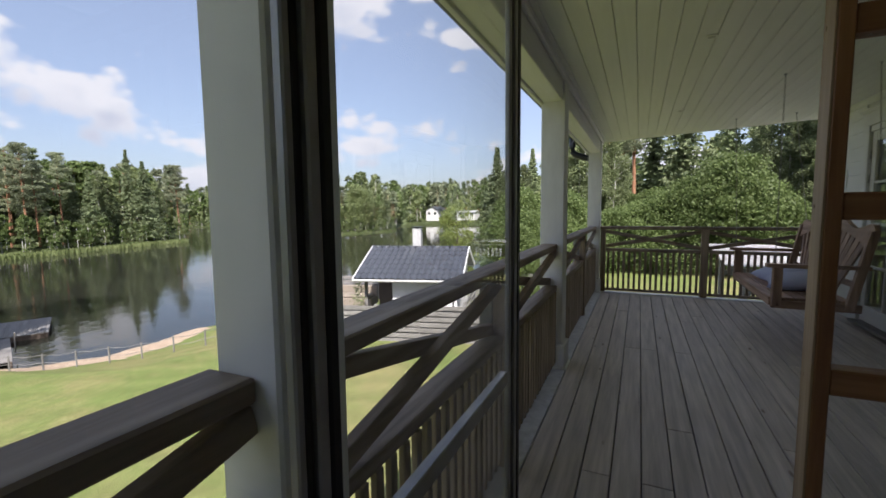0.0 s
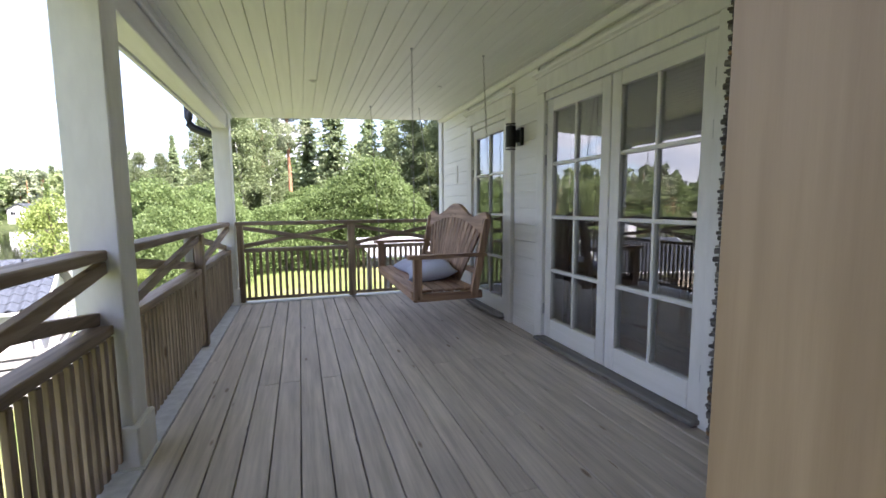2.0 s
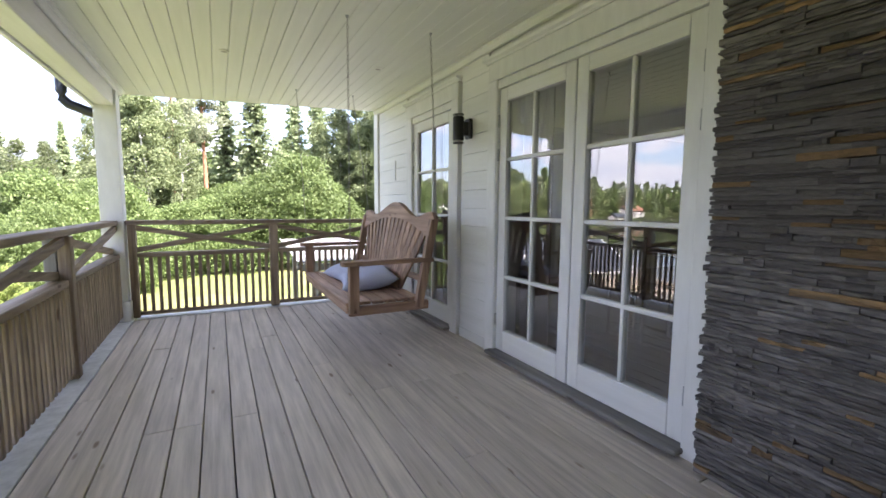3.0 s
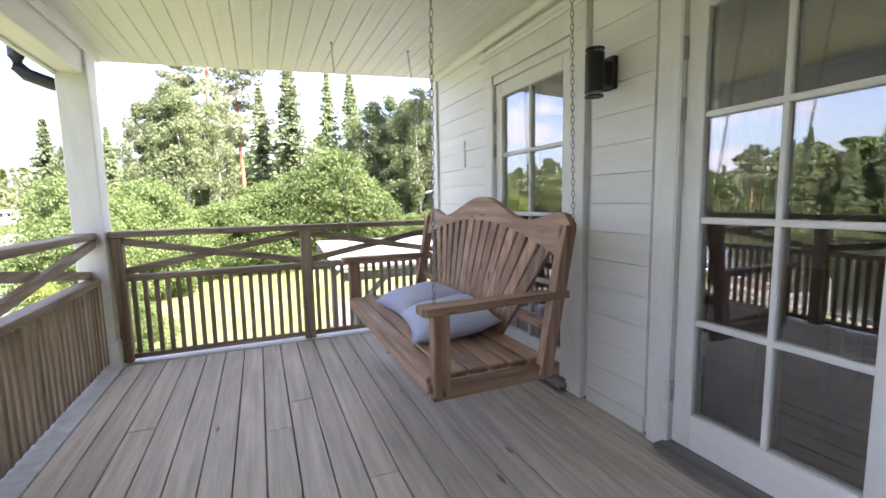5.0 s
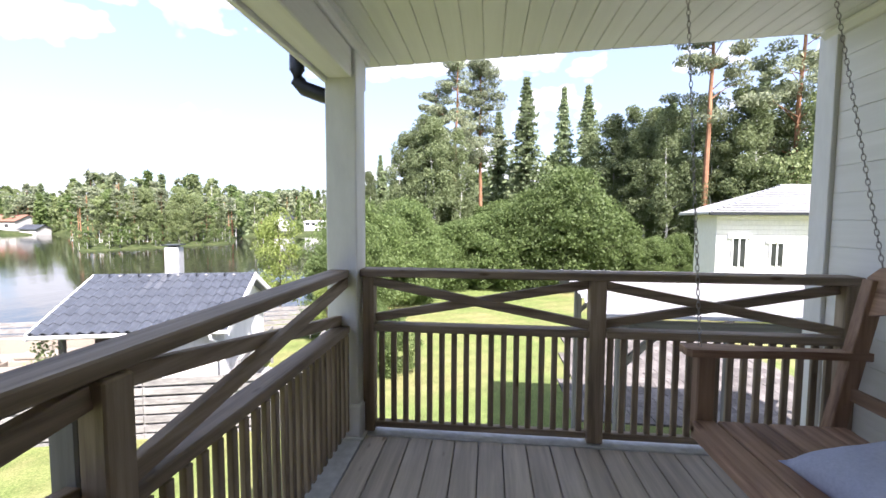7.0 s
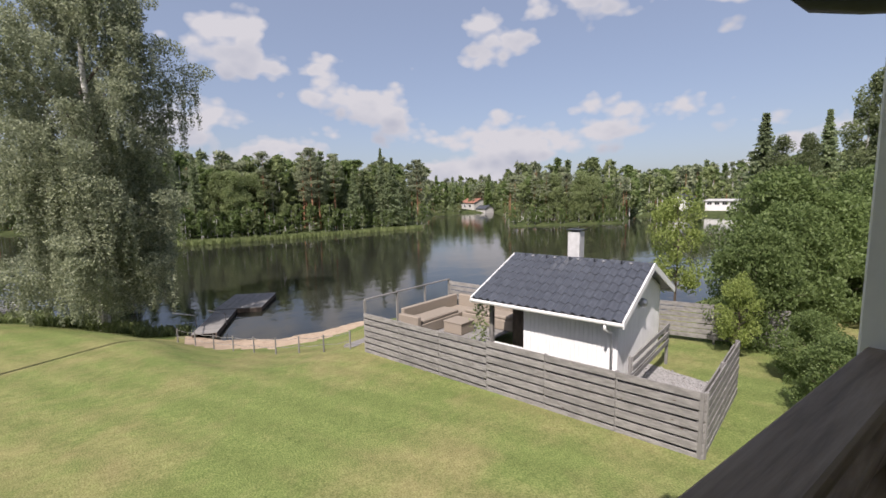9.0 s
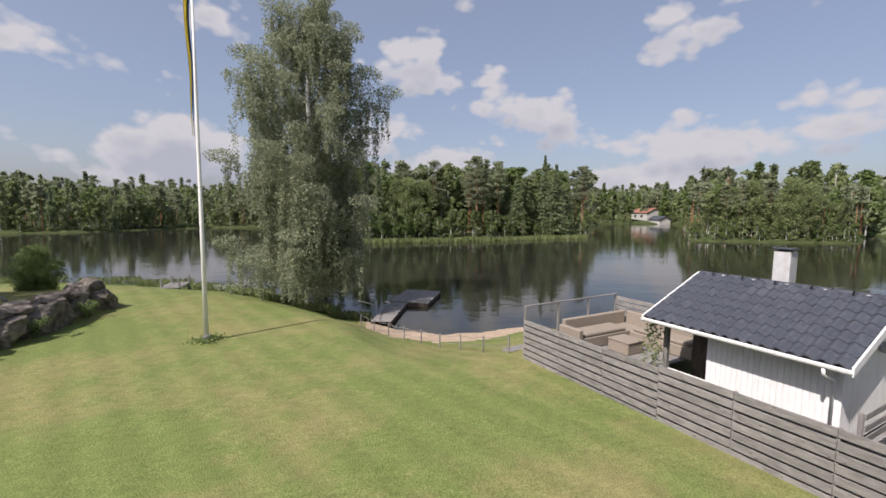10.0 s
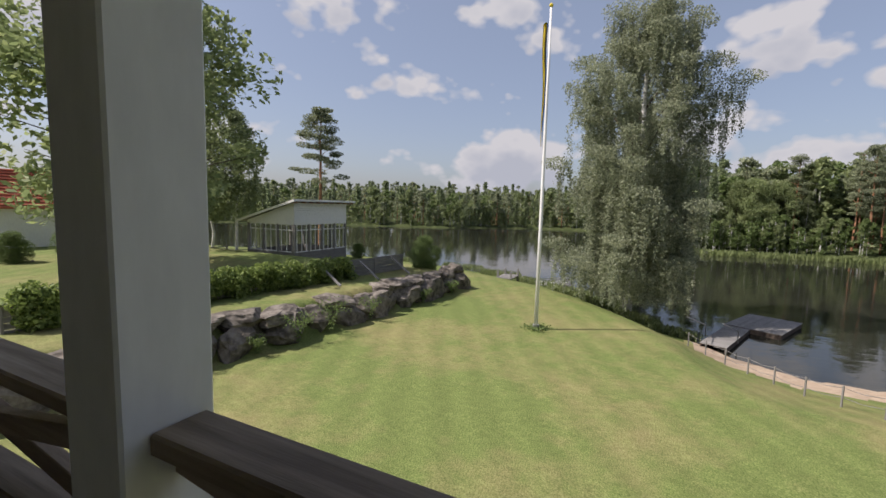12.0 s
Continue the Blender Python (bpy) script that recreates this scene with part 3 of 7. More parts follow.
# ---- roof over the veranda, gutter ----
bm = bmesh.new()
prism(bm, [(-0.42, 2.335), (-0.42, 2.40), (10.4, 4.6), (10.4, 4.5), (2.9, 2.72), (-0.2, 2.335)], Y_BACK - 0.3, Y_FAR + 0.05, lambda a, b, yy: (a, yy, b))
solo("roof", bm, DARKMETAL, "dark roof over veranda and house", "roof", kind="structure")
bm = bmesh.new()
prism(bm, [(-0.42, 2.30), (-0.42, 2.42), (1.8, 2.86), (1.8, 2.74), (0.9, 2.40), (-0.02, 2.315)], Y_FAR + 0.052, Y_FAR + 0.075, lambda a, b, yy: (a, yy, b))
solo("verge_flashing", bm, DARKMETAL, "dark sheet-metal verge flashing", "trim", kind="structure")
gut = thing("rain_gutter", (-0.47, 0.4, 2.28), "dark grey metal rain gutter with bent downpipe", "gutter", kind="structure")
bm = bmesh.new()
half = [(-0.055 * math.cos(a), -0.055 * math.sin(a)) for a in np.linspace(0, math.pi, 9)]
prof = half + [(0.052 * math.cos(a), -0.052 * math.sin(a)) for a in np.linspace(0, math.pi, 9)]
prism(bm, prof, Y_BACK, 0.5, lambda a, b, yy: (-0.48 + a, yy, 2.415 + b))
part("trough", bm, DARKMETAL, gut, smooth=True)
pts = [(-0.48, 0.28, 2.37), (-0.48, 0.275, 2.22), (-0.47, 0.27, 2.15), (-0.43, 0.265, 2.105), (-0.30, 0.262, 2.055), (-0.18, 0.262, 2.02), (-0.125, 0.262, 1.97), (-0.115, 0.262, 1.85), (-0.115, 0.262, -2.7)]
part("downpipe", tube(bmesh.new(), pts, 0.046, 12), DARKMETAL, gut, smooth=True)

# ---- railings ----
RX = -0.115
slat_mesh = to_mesh("slat", one_box(-0.011, 0.011, -0.0165, 0.0165, 0.05, 0.625, 0.003), RAIL["z"])
slat_far = to_mesh("slat", one_box(-0.0165, 0.0165, -0.011, 0.011, 0.05, 0.625, 0.003), RAIL["z"])


def rail_along_y(y0, y1, posts=(), label="brown stained wooden railing with crossed braces and slats"):
    t = thing("railing", (RX, (y0 + y1) / 2, 0), label, "railing", "veranda railings")
    ends = [y0, *posts, y1]
    part("top_rail", one_box(RX - 0.07, RX + 0.045, y0, y1, 0.955, 1.0, 0.006), RAIL["y"], t)
    for p in posts:
        part("post", one_box(RX - 0.005, RX + 0.062, p - 0.04, p + 0.04, 0.012, 0.954, 0.005), RAIL["z"], t)
        part("post", one_box(RX - 0.075, RX - 0.008, p - 0.04, p + 0.04, 0.012, 0.954, 0.005), GREYWOOD["z"], t)
    for a, b in zip(ends, ends[1:]):
        a += 0.0 if a == y0 else 0.041
        b -= 0.0 if b == y1 else 0.041
        part("middle_rail", one_box(RX - 0.05, RX + 0.045, a, b, 0.628, 0.672, 0.005), RAIL["y"], t)
        part("bottom_rail", one_box(RX - 0.022, RX + 0.022, a, b, 0.03, 0.068, 0.004), RAIL["y"], t)
        part("brace", beam(bmesh.new(), (RX + 0.020, a, 0.70), (RX + 0.020, b, 0.925), 0.036, 0.055), RAIL["y"], t)
        part("brace", beam(bmesh.new(), (RX - 0.020, a, 0.925), (RX - 0.020, b, 0.70), 0.036, 0.055), RAIL["y"], t)
        n = int((b - a) / 0.0692)
        for i in range(n):
            piece("slat", slat_mesh, t, pose(0.034 + rng.uniform(-0.002, 0.002), a + (i + 0.6) * (b - a) / n - (y0 + y1) / 2, 0, 0, 0, rng.uniform(-3, 3)))
    return t


rail_along_y(COLS[1] + 0.182, COLS[2] - 0.002, (-1.56,))
rail_along_y(COLS[0] + 0.182, COLS[1] - 0.002, (-4.82,))
rail_along_y(Y_BACK, COLS[0] - 0.002, (-7.35,))

FY = 0.125
t = thing("railing", (1.35, FY, 0), "brown stained wooden railing across the veranda's end", "railing", "veranda railings")
part("top_rail", one_box(-0.02, X_WALL - 0.003, FY - 0.07, FY + 0.07, 0.955, 1.0, 0.006), RAIL["x"], t)
for a in (-0.012, 1.30, X_WALL - 0.075):
    part("post", one_box(a, a + (0.068 if a < 0 else 0.09 if a < 2 else 0.072), FY - 0.045, FY + 0.035, 0.012, 0.954, 0.005), RAIL["z"], t)
for a, b in ((0.058, 1.298), (1.392, X_WALL - 0.077)):
    part("middle_rail", one_box(a, b, FY - 0.05, FY + 0.045, 0.628, 0.672, 0.005), RAIL["x"], t)
    part("bottom_rail", one_box(a, b, FY - 0.022, FY + 0.022, 0.03, 0.068, 0.004), RAIL["x"], t)
    part("brace", beam(bmesh.new(), (a, FY - 0.022, 0.925), (b, FY - 0.022, 0.70), 0.036, 0.05), RAIL["x"], t)
    part("brace", beam(bmesh.new(), (a, FY + 0.018, 0.70), (b, FY + 0.018, 0.925), 0.036, 0.05), RAIL["x"], t)
    n = int((b - a) / 0.0692)
    for i in range(n):
        piece("slat", slat_far, t, pose(a + (i + 0.5) * (b - a) / n - 1.35, rng.uniform(-0.002, 0.002), 0, 0, 0, rng.uniform(-3, 3)))

# ---- house wall with its doors ----
XO = X_WALL + 0.20
D1 = (-1.665, -0.785)     # single glazed door: opening in y
D2 = (-3.945, -2.385)     # double glazed doors
DTOP = 2.035
wall = thing("wall_east", (X_WALL, -4, 0), "white house wall behind the veranda", "wall", kind="structure")
bm = bmesh.new()
xw = X_WALL + 0.022
for a, b, z0, z1 in ((D1[1], Y_FAR - 0.02, -2.8, 2.7), (D2[1], D1[0], -2.8, 2.7), (Y_BACK, D2[0], -2.8, 2.7), (D1[0], D1[1], DTOP, 2.7), (D2[0], D2[1], DTOP, 2.7), (D1[0], D1[1], -2.8, 0.02), (D2[0], D2[1], -2.8, 0.02)):
    box(bm, xw, XO, a, b, z0, z1)
part("wall_core", bm, WHITE, wall)
clap = {}


def clapboards(y0, y1, z0, z1):
    z = z0
    L = round(y1 - y0, 3)
    if L not in clap:
        b = bmesh.new()
        prism(b, [(0.0, 0.0), (0.0172, 0.0), (0.019, 0.003), (0.0185, 0.147), (0.015, 0.1503), (0.0, 0.1503)], 0, L, lambda a, h, yy: (-a, yy, h))
        clap[L] = to_mesh("clapboard", b, WHITE_Y)
    while z < z1 - 0.05:
        piece("clapboard", clap[L], wall, Matrix.Translation((xw - 0.001 - X_WALL, y0 + 4, z)))
        z += 0.1515


clapboards(-0.615, Y_FAR - 0.125, 0.09, 2.40)
clapboards(-2.235, -1.83, 0.09, 2.40)
part("corner_board", one_box(X_WALL - 0.022, X_WALL + 0.02, Y_FAR - 0.12, Y_FAR + 0.02, 0.0, 2.38, 0.004), WHITE, wall)
part("wall_foot", one_box(X_WALL - 0.004, X_WALL + 0.02, -0.615, Y_FAR - 0.125, 0.004, 0.088, 0.003), WHITE_Y, wall)
part("wall_foot", one_box(X_WALL - 0.004, X_WALL + 0.02, -2.235, -1.83, 0.004, 0.088, 0.003), WHITE_Y, wall)
# a slim wall vent
part("wall_vent", one_box(X_WALL - 0.010, X_WALL - 0.0005, -0.27, -0.25, 1.47, 1.69, 0.003), WHITE, wall, "slim white ventilation cover")


def casing(name, y0, y1, side0, side1, right=True):
    c = thing(name, (X_WALL, (y0 + y1) / 2, 0), "white painted door surround with a moulded head", "door frame", kind="structure")
    part("jamb", one_box(X_WALL - 0.02, X_WALL + 0.15, y1, y1 + 0.002 + 0.0, 0.02, DTOP), WHITE, c)
    part("side_casing", one_box(X_WALL - 0.024, X_WALL + 0.021, y1 + 0.004, side1, 0.004, 2.10, 0.004), WHITE, c)
    part("side_casing", one_box(X_WALL - 0.024, X_WALL + 0.021, side0, y0 - 0.004, 0.004, 2.10, 0.004), WHITE, c)
    part("head_casing", one_box(X_WALL - 0.024, X_WALL + 0.021, side0, side1, DTOP + 0.002 + 0.063, 2.235, 0.004), WHITE, c)
    b = bmesh.new()
    prism(b, [(0, 0), (0.03, 0), (0.034, 0.012), (0.06, 0.02), (0.066, 0.038), (0, 0.042)], side0 - 0.03, side1 + 0.03, lambda a, h, yy: (X_WALL - a, yy, 2.236 + h))
    part("head_moulding", b, WHITE_Y, c)
    part("head_frame", one_box(X_WALL - 0.012, X_WALL + 0.1, y0, y1, DTOP, DTOP + 0.062, 0.004), WHITE, c)
    part("sill", one_box(X_WALL - 0.085, X_WALL + 0.1, y0 - 0.02, y1 + 0.02, 0.022, 0.05, 0.006), GREYWOOD["y"], c, "grey weathered door sill")
    return c


casing("door_frame", D1[0], D1[1], -1.80, -0.645)
casing("door_frame", D2[0], D2[1], -4.03, -2.27)
GX = X_WALL + 0.035
ROWS = (0.215, 0.632, 1.078, 1.512, 1.935)


def glazed_leaf(y0, y1, hinge_y, handle_y=None):
    """A white door leaf with eight panes, from y0 to y1."""
    d = thing("glazed_door", (GX, (y0 + y1) / 2, 0), "white glazed door with two by four panes, closed", "door", "veranda doors")
    st = 0.092
    x0, x1 = GX - 0.028, GX + 0.03
    part("stile", one_box(x0, x1, y0 + 0.003, y0 + st, 0.052, DTOP - 0.003, 0.005), WHITE, d)
    part("stile", one_box(x0, x1, y1 - st, y1 - 0.003, 0.052, DTOP - 0.003, 0.005), WHITE, d)
    part("top_rail", one_box(x0, x1, y0 + st, y1 - st, ROWS[-1], DTOP - 0.003, 0.004), WHITE_Y, d)
    part("bottom_rail", one_box(x0, x1, y0 + st, y1 - st, 0.052, ROWS[0], 0.004), WHITE_Y, d)
    ym = (y0 + y1) / 2
    part("glazing_bar", one_box(x0 + 0.006, x1 - 0.006, ym - 0.012, ym + 0.012, ROWS[0], ROWS[-1], 0.004), WHITE, d)
    for z in ROWS[1:-1]:
        part("glazing_bar", one_box(x0 + 0.005, x1 - 0.007, y0 + st, y1 - st, z - 0.013, z + 0.013, 0.004), WHITE_Y, d)
    for za, zb in zip(ROWS, ROWS[1:]):
        for ya, yb in ((y0 + st, ym - 0.012), (ym + 0.012, y1 - st)):
            g = part("pane", one_box(GX - 0.004, GX + 0.002, ya, yb, za + (0.013 if za > 0.3 else 0), zb - (0.013 if zb < 1.9 else 0), 0), PANE, d, "reflecting glass pane")
            g.visible_shadow = False
    for z in (0.29, 1.55, 1.80):
        b = bmesh.new()
        tube(b, [(x0 - 0.008, hinge_y, z - 0.045), (x0 - 0.008, hinge_y, z + 0.045)], 0.009, 8)
        part("hinge", b, STEEL, d, "zinc hinge", True)
    if handle_y is not None:
        b = bmesh.new()
        box(b, x1, x1 + 0.008, handle_y - 0.016, handle_y + 0.016, 0.95, 1.11, 0.003)
        tube(b, [(x1 + 0.005, handle_y, 1.06), (x1 + 0.05, handle_y, 1.06), (x1 + 0.055, handle_y - 0.1, 1.058)], 0.008, 8)
        part("handle", b, STEEL, d, "steel lever handle on the inside")
    return d


glazed_leaf(D1[0], D1[1], D1[1] - 0.004, D1[0] + 0.045)
glazed_leaf(-3.164, D2[1], D2[1] - 0.004)
glazed_leaf(D2[0], -3.168, D2[0] + 0.004, -3.22)

# ---- rooms behind the glass ----
solo("floor_inside", one_box(XO - 0.18, 9.0, Y_BACK, 0.3, -0.03, 0.015), FLOOR_IN, "brown parquet floor indoors", "floor", kind="structure")
solo("ceiling_inside", one_box(XO, 9.0, Y_BACK, 0.3, 2.44, 2.5), PLASTER, "white indoor ceiling", "ceiling", kind="structure")
bm = bmesh.new()
box(bm, 8.9, 9.05, Y_BACK, 0.3, -2.8, 2.6)
box(bm, XO, 9.0, -8.42, Y_BACK, -2.8, 2.6)
solo("wall_inside", bm, PLASTER, "pale plaster walls indoors", "wall", kind="structure")
bm = bmesh.new()
box(bm, XO, 9.05, 0.3, Y_FAR - 0.03, -2.8, 3.6)
box(bm, XO, 9.0, -8.6, -8.42, -2.8, 3.6)
solo("wall_north", bm, WHITE, "white end walls of the house", "wall", kind="structure")


def curtain(y0, y1, z0=0.1):
    b = bmesh.new()
    n = 40
    top, bot = [], []
    for i in range(n + 1):
        y = y0 + (y1 - y0) * i / n
        xx = XO + 0.07 + 0.022 * math.sin(i * 1.55) + 0.006 * math.sin(i * 4.1)
        top.append(b.verts.new((xx, y, 2.25)))
        bot.append(b.verts.new((xx + 0.004, y, z0)))
    for i in range(n):
        b.faces.new((top[i], top[i + 1], bot[i + 1], bot[i]))
    bmesh.ops.solidify(b, geom=b.faces[:], thickness=0.003)
    return solo("curtain", b, CURTAIN, "pale grey hanging curtain behind the glass", "curtain", "curtains", at=(XO + 0.07, y0, z0), smooth=True)


curtain(-0.98, -0.72)
curtain(-2.68, -2.36)
curtain(-3.98, -3.72)
# a dining table with chairs indoors
tb = thing("dining_table", (4.9, -3.0, 0.015), "dark wooden dining table indoors", "table")
part("tabletop", one_box(4.4, 5.4, -3.9, -2.1, 0.72, 0.755, 0.006), FLOOR_IN, tb)
for xx in (4.46, 5.28):
    for yy in (-3.84, -2.22):
        part("leg", one_box(xx, xx + 0.06, yy, yy + 0.06, 0.016, 0.719, 0.004), FLOOR_IN, tb)


def indoor_chair(x, y, face):
    c = thing("dining_chair", (x, y, 0.015), "dark dining chair at the table indoors", "chair", "chairs at the dining table")
    part("seat", one_box(x - 0.21, x + 0.21, y - 0.21, y + 0.21, 0.43, 0.47, 0.01), BLACK, c)
    bx = x - 0.2 * face
    part("backrest", one_box(bx - 0.015, bx + 0.015, y - 0.2, y + 0.2, 0.50, 0.92, 0.01), BLACK, c)
    for a in (-0.19, 0.17):
        for b_ in (-0.19, 0.17):
            part("leg", one_box(x + a, x + a + 0.025, y + b_, y + b_ + 0.025, 0.016, 0.429), BLACK, c)
    for b_ in (-0.18, 0.155):
        part("back_post", one_box(bx - 0.012, bx + 0.012, y + b_, y + b_ + 0.025, 0.471, 0.499), BLACK, c)


for yy in (-3.45, -2.55):
    indoor_chair(4.15, yy, 1)
    indoor_chair(5.65, yy, -1)

# ---- stacked slate cladding beside the doors ----
sl = thing("wall_slate", (2.66, -5, 0), "dark stacked slate cladding with rusty streaks", "wall", kind="structure")
part("slate_backing", one_box(2.645, X_WALL + 0.02, -7.6, -4.045, 0.002, 2.38, 0), SLATE, sl)


def ledge_mesh(seed):
    """One split slate of unit size: broken front edge, uneven top and bottom."""
    r = random.Random(seed)
    n = 4
    vs, fs = [], []
    for i in range(n + 1):
        y = -0.5 + i / n
        o = r.uniform(-0.10, 0.12)
        zt, zb = 0.5 + r.uniform(-0.16, 0.03), -0.5 + r.uniform(-0.03, 0.16)
        vs += [(0.5, y, zb), (-0.5 + o + r.uniform(0.02, 0.10), y, zb), (-0.5 + o, y, r.uniform(-0.2, 0.2)), (-0.5 + o + r.uniform(0.02, 0.12), y, zt), (0.5, y, zt)]
    for i in range(n):
        for k in range(5):
            fs.append((i * 5 + k, i * 5 + (k + 1) % 5, i * 5 + 5 + (k + 1) % 5, i * 5 + 5 + k))
    fs += [(4, 3, 2, 1, 0), tuple(n * 5 + k for k in range(5))]
    return vs, fs


forms = [ledge_mesh(s) for s in range(14)]
ledges = [arrays_mesh("slate_ledge", v, f, [SLATE if k < 10 else RUSTSLATE]) for k, (v, f) in enumerate(forms)]
r5 = random.Random(11)
rv, rf, ri = [], [], []
count = 0
z = 0.006
course = 0
while z < 2.372:
    hgt = r5.choice((0.011, 0.015, 0.018, 0.022, 0.028))
    y = -4.045 + r5.uniform(-0.012, 0.004)
    y += 0.006 if course % 3 else -0.006
    while y > -5.75:
        ln = r5.choice((0.07, 0.11, 0.15, 0.21, 0.29))
        out = r5.uniform(0.022, 0.036)
        m = pose(2.655 - out / 2 - 2.66, y - ln / 2 + 5, z + hgt / 2, r5.uniform(-0.8, 0.8), 0, r5.uniform(-1.2, 1.2)) @ Matrix.Diagonal((out + 0.03, ln - 0.0012, hgt + 0.0008, 1))
        k = r5.randrange(10) if r5.random() < 0.89 else 10 + r5.randrange(4)
        if 1.0 < z < 1.6 and y > -4.95 and count < 300:
            piece("slate_ledge", ledges[k], sl, m)
            count += 1
        else:
            base_ = len(rv)
            rv += [tuple(m @ Vector(v)) for v in forms[k][0]]
            rf += [tuple(base_ + q for q in f) for f in forms[k][1]]
            ri += [1 if k >= 10 else 0] * len(forms[k][1])
        y -= ln
    z += hgt
    course += 1
ob = new("slate_courses", arrays_mesh("slate_courses", rv, rf, [SLATE_J, RUST_J], ri))
ob.parent = sl
tagged(ob, kind="stuff")

# ---- glazed room the walk starts in: sliding wooden doors and side glazing ----
RZ = (0.44, 0.853, 1.274, 1.69)


def wood_leaf(x0, x1, y0, y1, label):
    d = thing("sliding_door", ((x0 + x1) / 2, (y0 + y1) / 2, 0.02), label, "door", "sliding wooden doors")
    part("edge_strip", one_box(x0, x0 + 0.005, y0 + 0.001, y1 - 0.001, 0.03, 2.1, 0.001), OAK["z"], d, "pale bare wood edge")
    part("stile", one_box(x0 + 0.0052, x0 + 0.038, y0, y1, 0.03, 2.1, 0.003), DOORWOOD["z"], d)
    for z in RZ:
        part("dowel", tube(bmesh.new(), [(x0 - 0.0015, y1 - 0.016, z), (x0 + 0.004, y1 - 0.016, z)], 0.006, 10), OAK["x"], d)
    part("stile", one_box(x1 - 0.046, x1, y0, y1, 0.03, 2.1, 0.004), DOORWOOD["z"], d)
    zs = [0.03, *RZ, 2.06]
    for z in zs:
        h = 0.05 if z == zs[0] else 0.032
        part("rail", one_box(x0 + 0.038, x1 - 0.046, y0 + 0.006, y1 - 0.006, z if z == zs[0] else z - h, z + h if z < 2 else 2.1, 0.004), DOORWOOD["x"], d)
    for za, zb in zip(zs, zs[1:]):
        g = part("pane", one_box(x0 + 0.038, x1 - 0.046, (y0 + y1) / 2 - 0.003, (y0 + y1) / 2 + 0.003, za + (0.05 if za == zs[0] else 0.032), zb - 0.032, 0), GLASS, d, "clear glass pane")
        g.visible_shadow = False
    return d


wood_leaf(0.892, 1.75, -5.515, -5.446, "brown wooden sliding door with glass panes, pushed open")
wood_leaf(1.21, 2.06, -5.396, -5.318, "brown wooden sliding door with glass panes behind another")
fr = thing("partition_frame", (1.4, -5.36, 0), "brown wooden frame of the glazed partition", "frame", kind="structure")
part("head", one_box(0.19, 2.645, -5.52, -5.312, 2.105, 2.23, 0.005), DOORWOOD["x"], fr)
part("post", one_box(2.07, 2.14, -5.52, -5.312, 0.005, 2.104, 0.005), DOORWOOD["z"], fr)
part("post", one_box(2.575, 2.642, -5.52, -5.312, 0.005, 2.104, 0.005), DOORWOOD["z"], fr)
g = part("pane", one_box(2.14, 2.575, -5.42, -5.414, 0.005, 2.104, 0), GLASS, fr)
g.visible_shadow = False
part("threshold", one_box(0.19, 2.645, -5.52, -5.312, 0.0035, 0.012, 0.002), ALU, fr)
sg = thing("side_glazing", (0.15, -6.8, 0), "grey aluminium framed glazing along the railing", "window", kind="structure")
for y, w in ((-5.54, 0.10), (-6.435, 0.074), (-7.27, 0.074), (-8.1, 0.074)):
    for nm, a, b, mat_, x1 in (("mullion", 0.0, 0.2, ALU, 0.152), ("seal", 0.21, 0.42, BLACK, 0.149), ("mullion", 0.43, 0.72, ALU, 0.156), ("seal", 0.73, 1.0, BLACK, 0.158)):
        part(nm, one_box(0.136, x1, y + a * w, y + b * w, 0.01, 2.25, 0.003), mat_, sg)
for a, b in ((-6.36, -5.573), (-7.195, -6.436), (-8.025, -7.271)):
    part("transom", one_box(0.132, 0.158, a, b, 0.748, 0.788, 0.003), ALU, sg)
    for za, zb in ((0.06, 0.747), (0.789, 2.24)):
        g = part("pane", one_box(0.148, 0.153, a, b, za, zb, 0), GLASS, sg, "clear glass pane")
        g.visible_shadow = False
    part("foot_rail", one_box(0.13, 0.17, a, b, 0.005, 0.06, 0.003), ALU, sg)
bm = bmesh.new()
box(bm, -0.22, X_WALL, Y_BACK - 0.15, Y_BACK, -0.2, 2.5)
solo("wall_south", bm, WHITE, "white end wall of the glazed room", "wall", kind="structure")

# ---- wall lamp, spots in the ceiling ----
lx, ly = 2.575, -1.972
lp = thing("wall_lamp", (X_WALL, ly, 1.8), "black cylindrical up-and-down wall lamp", "lamp")
bm = bmesh.new()
tube(bm, [(lx, ly, 1.705), (lx, ly, 1.893)], 0.046, 24)
part("lamp_body", bm, BLACK, lp, smooth=False)
for z0, z1 in ((1.689, 1.704), (1.894, 1.909)):
    b = bmesh.new()
    tube(b, [(lx, ly, z0), (lx, ly, z1)], 0.044, 24)
    part("lens", b, GLASS, lp, "clear lens ring")
for z0, z1 in ((1.682, 1.6885), (1.9095, 1.916)):
    part("rim", tube(bmesh.new(), [(lx, ly, z0), (lx, ly, z1)], 0.046, 24), BLACK, lp)
part("arm", one_box(lx + 0.03, X_WALL - 0.03, ly - 0.022, ly + 0.022, 1.75, 1.86, 0.004), BLACK, lp)
part("back_plate", one_box(X_WALL - 0.034, X_WALL - 0.0, ly - 0.04, ly + 0.04, 1.725, 1.885, 0.004), BLACK, lp)


def spot(x, y):
    s = thing("ceiling_spot", (x, y, ceil_z(x)), "small white recessed ceiling spot", "lamp", "ceiling spots")
    z = ceil_z(x)
    part("ring", tube(bmesh.new(), [(x, y, z - 0.006), (x, y, z + 0.003)], 0.036, 20), CEIL, s)
    part("lens", tube(bmesh.new(), [(x, y, z - 0.0075), (x, y, z - 0.0062)], 0.022, 16), PLASTER, s)


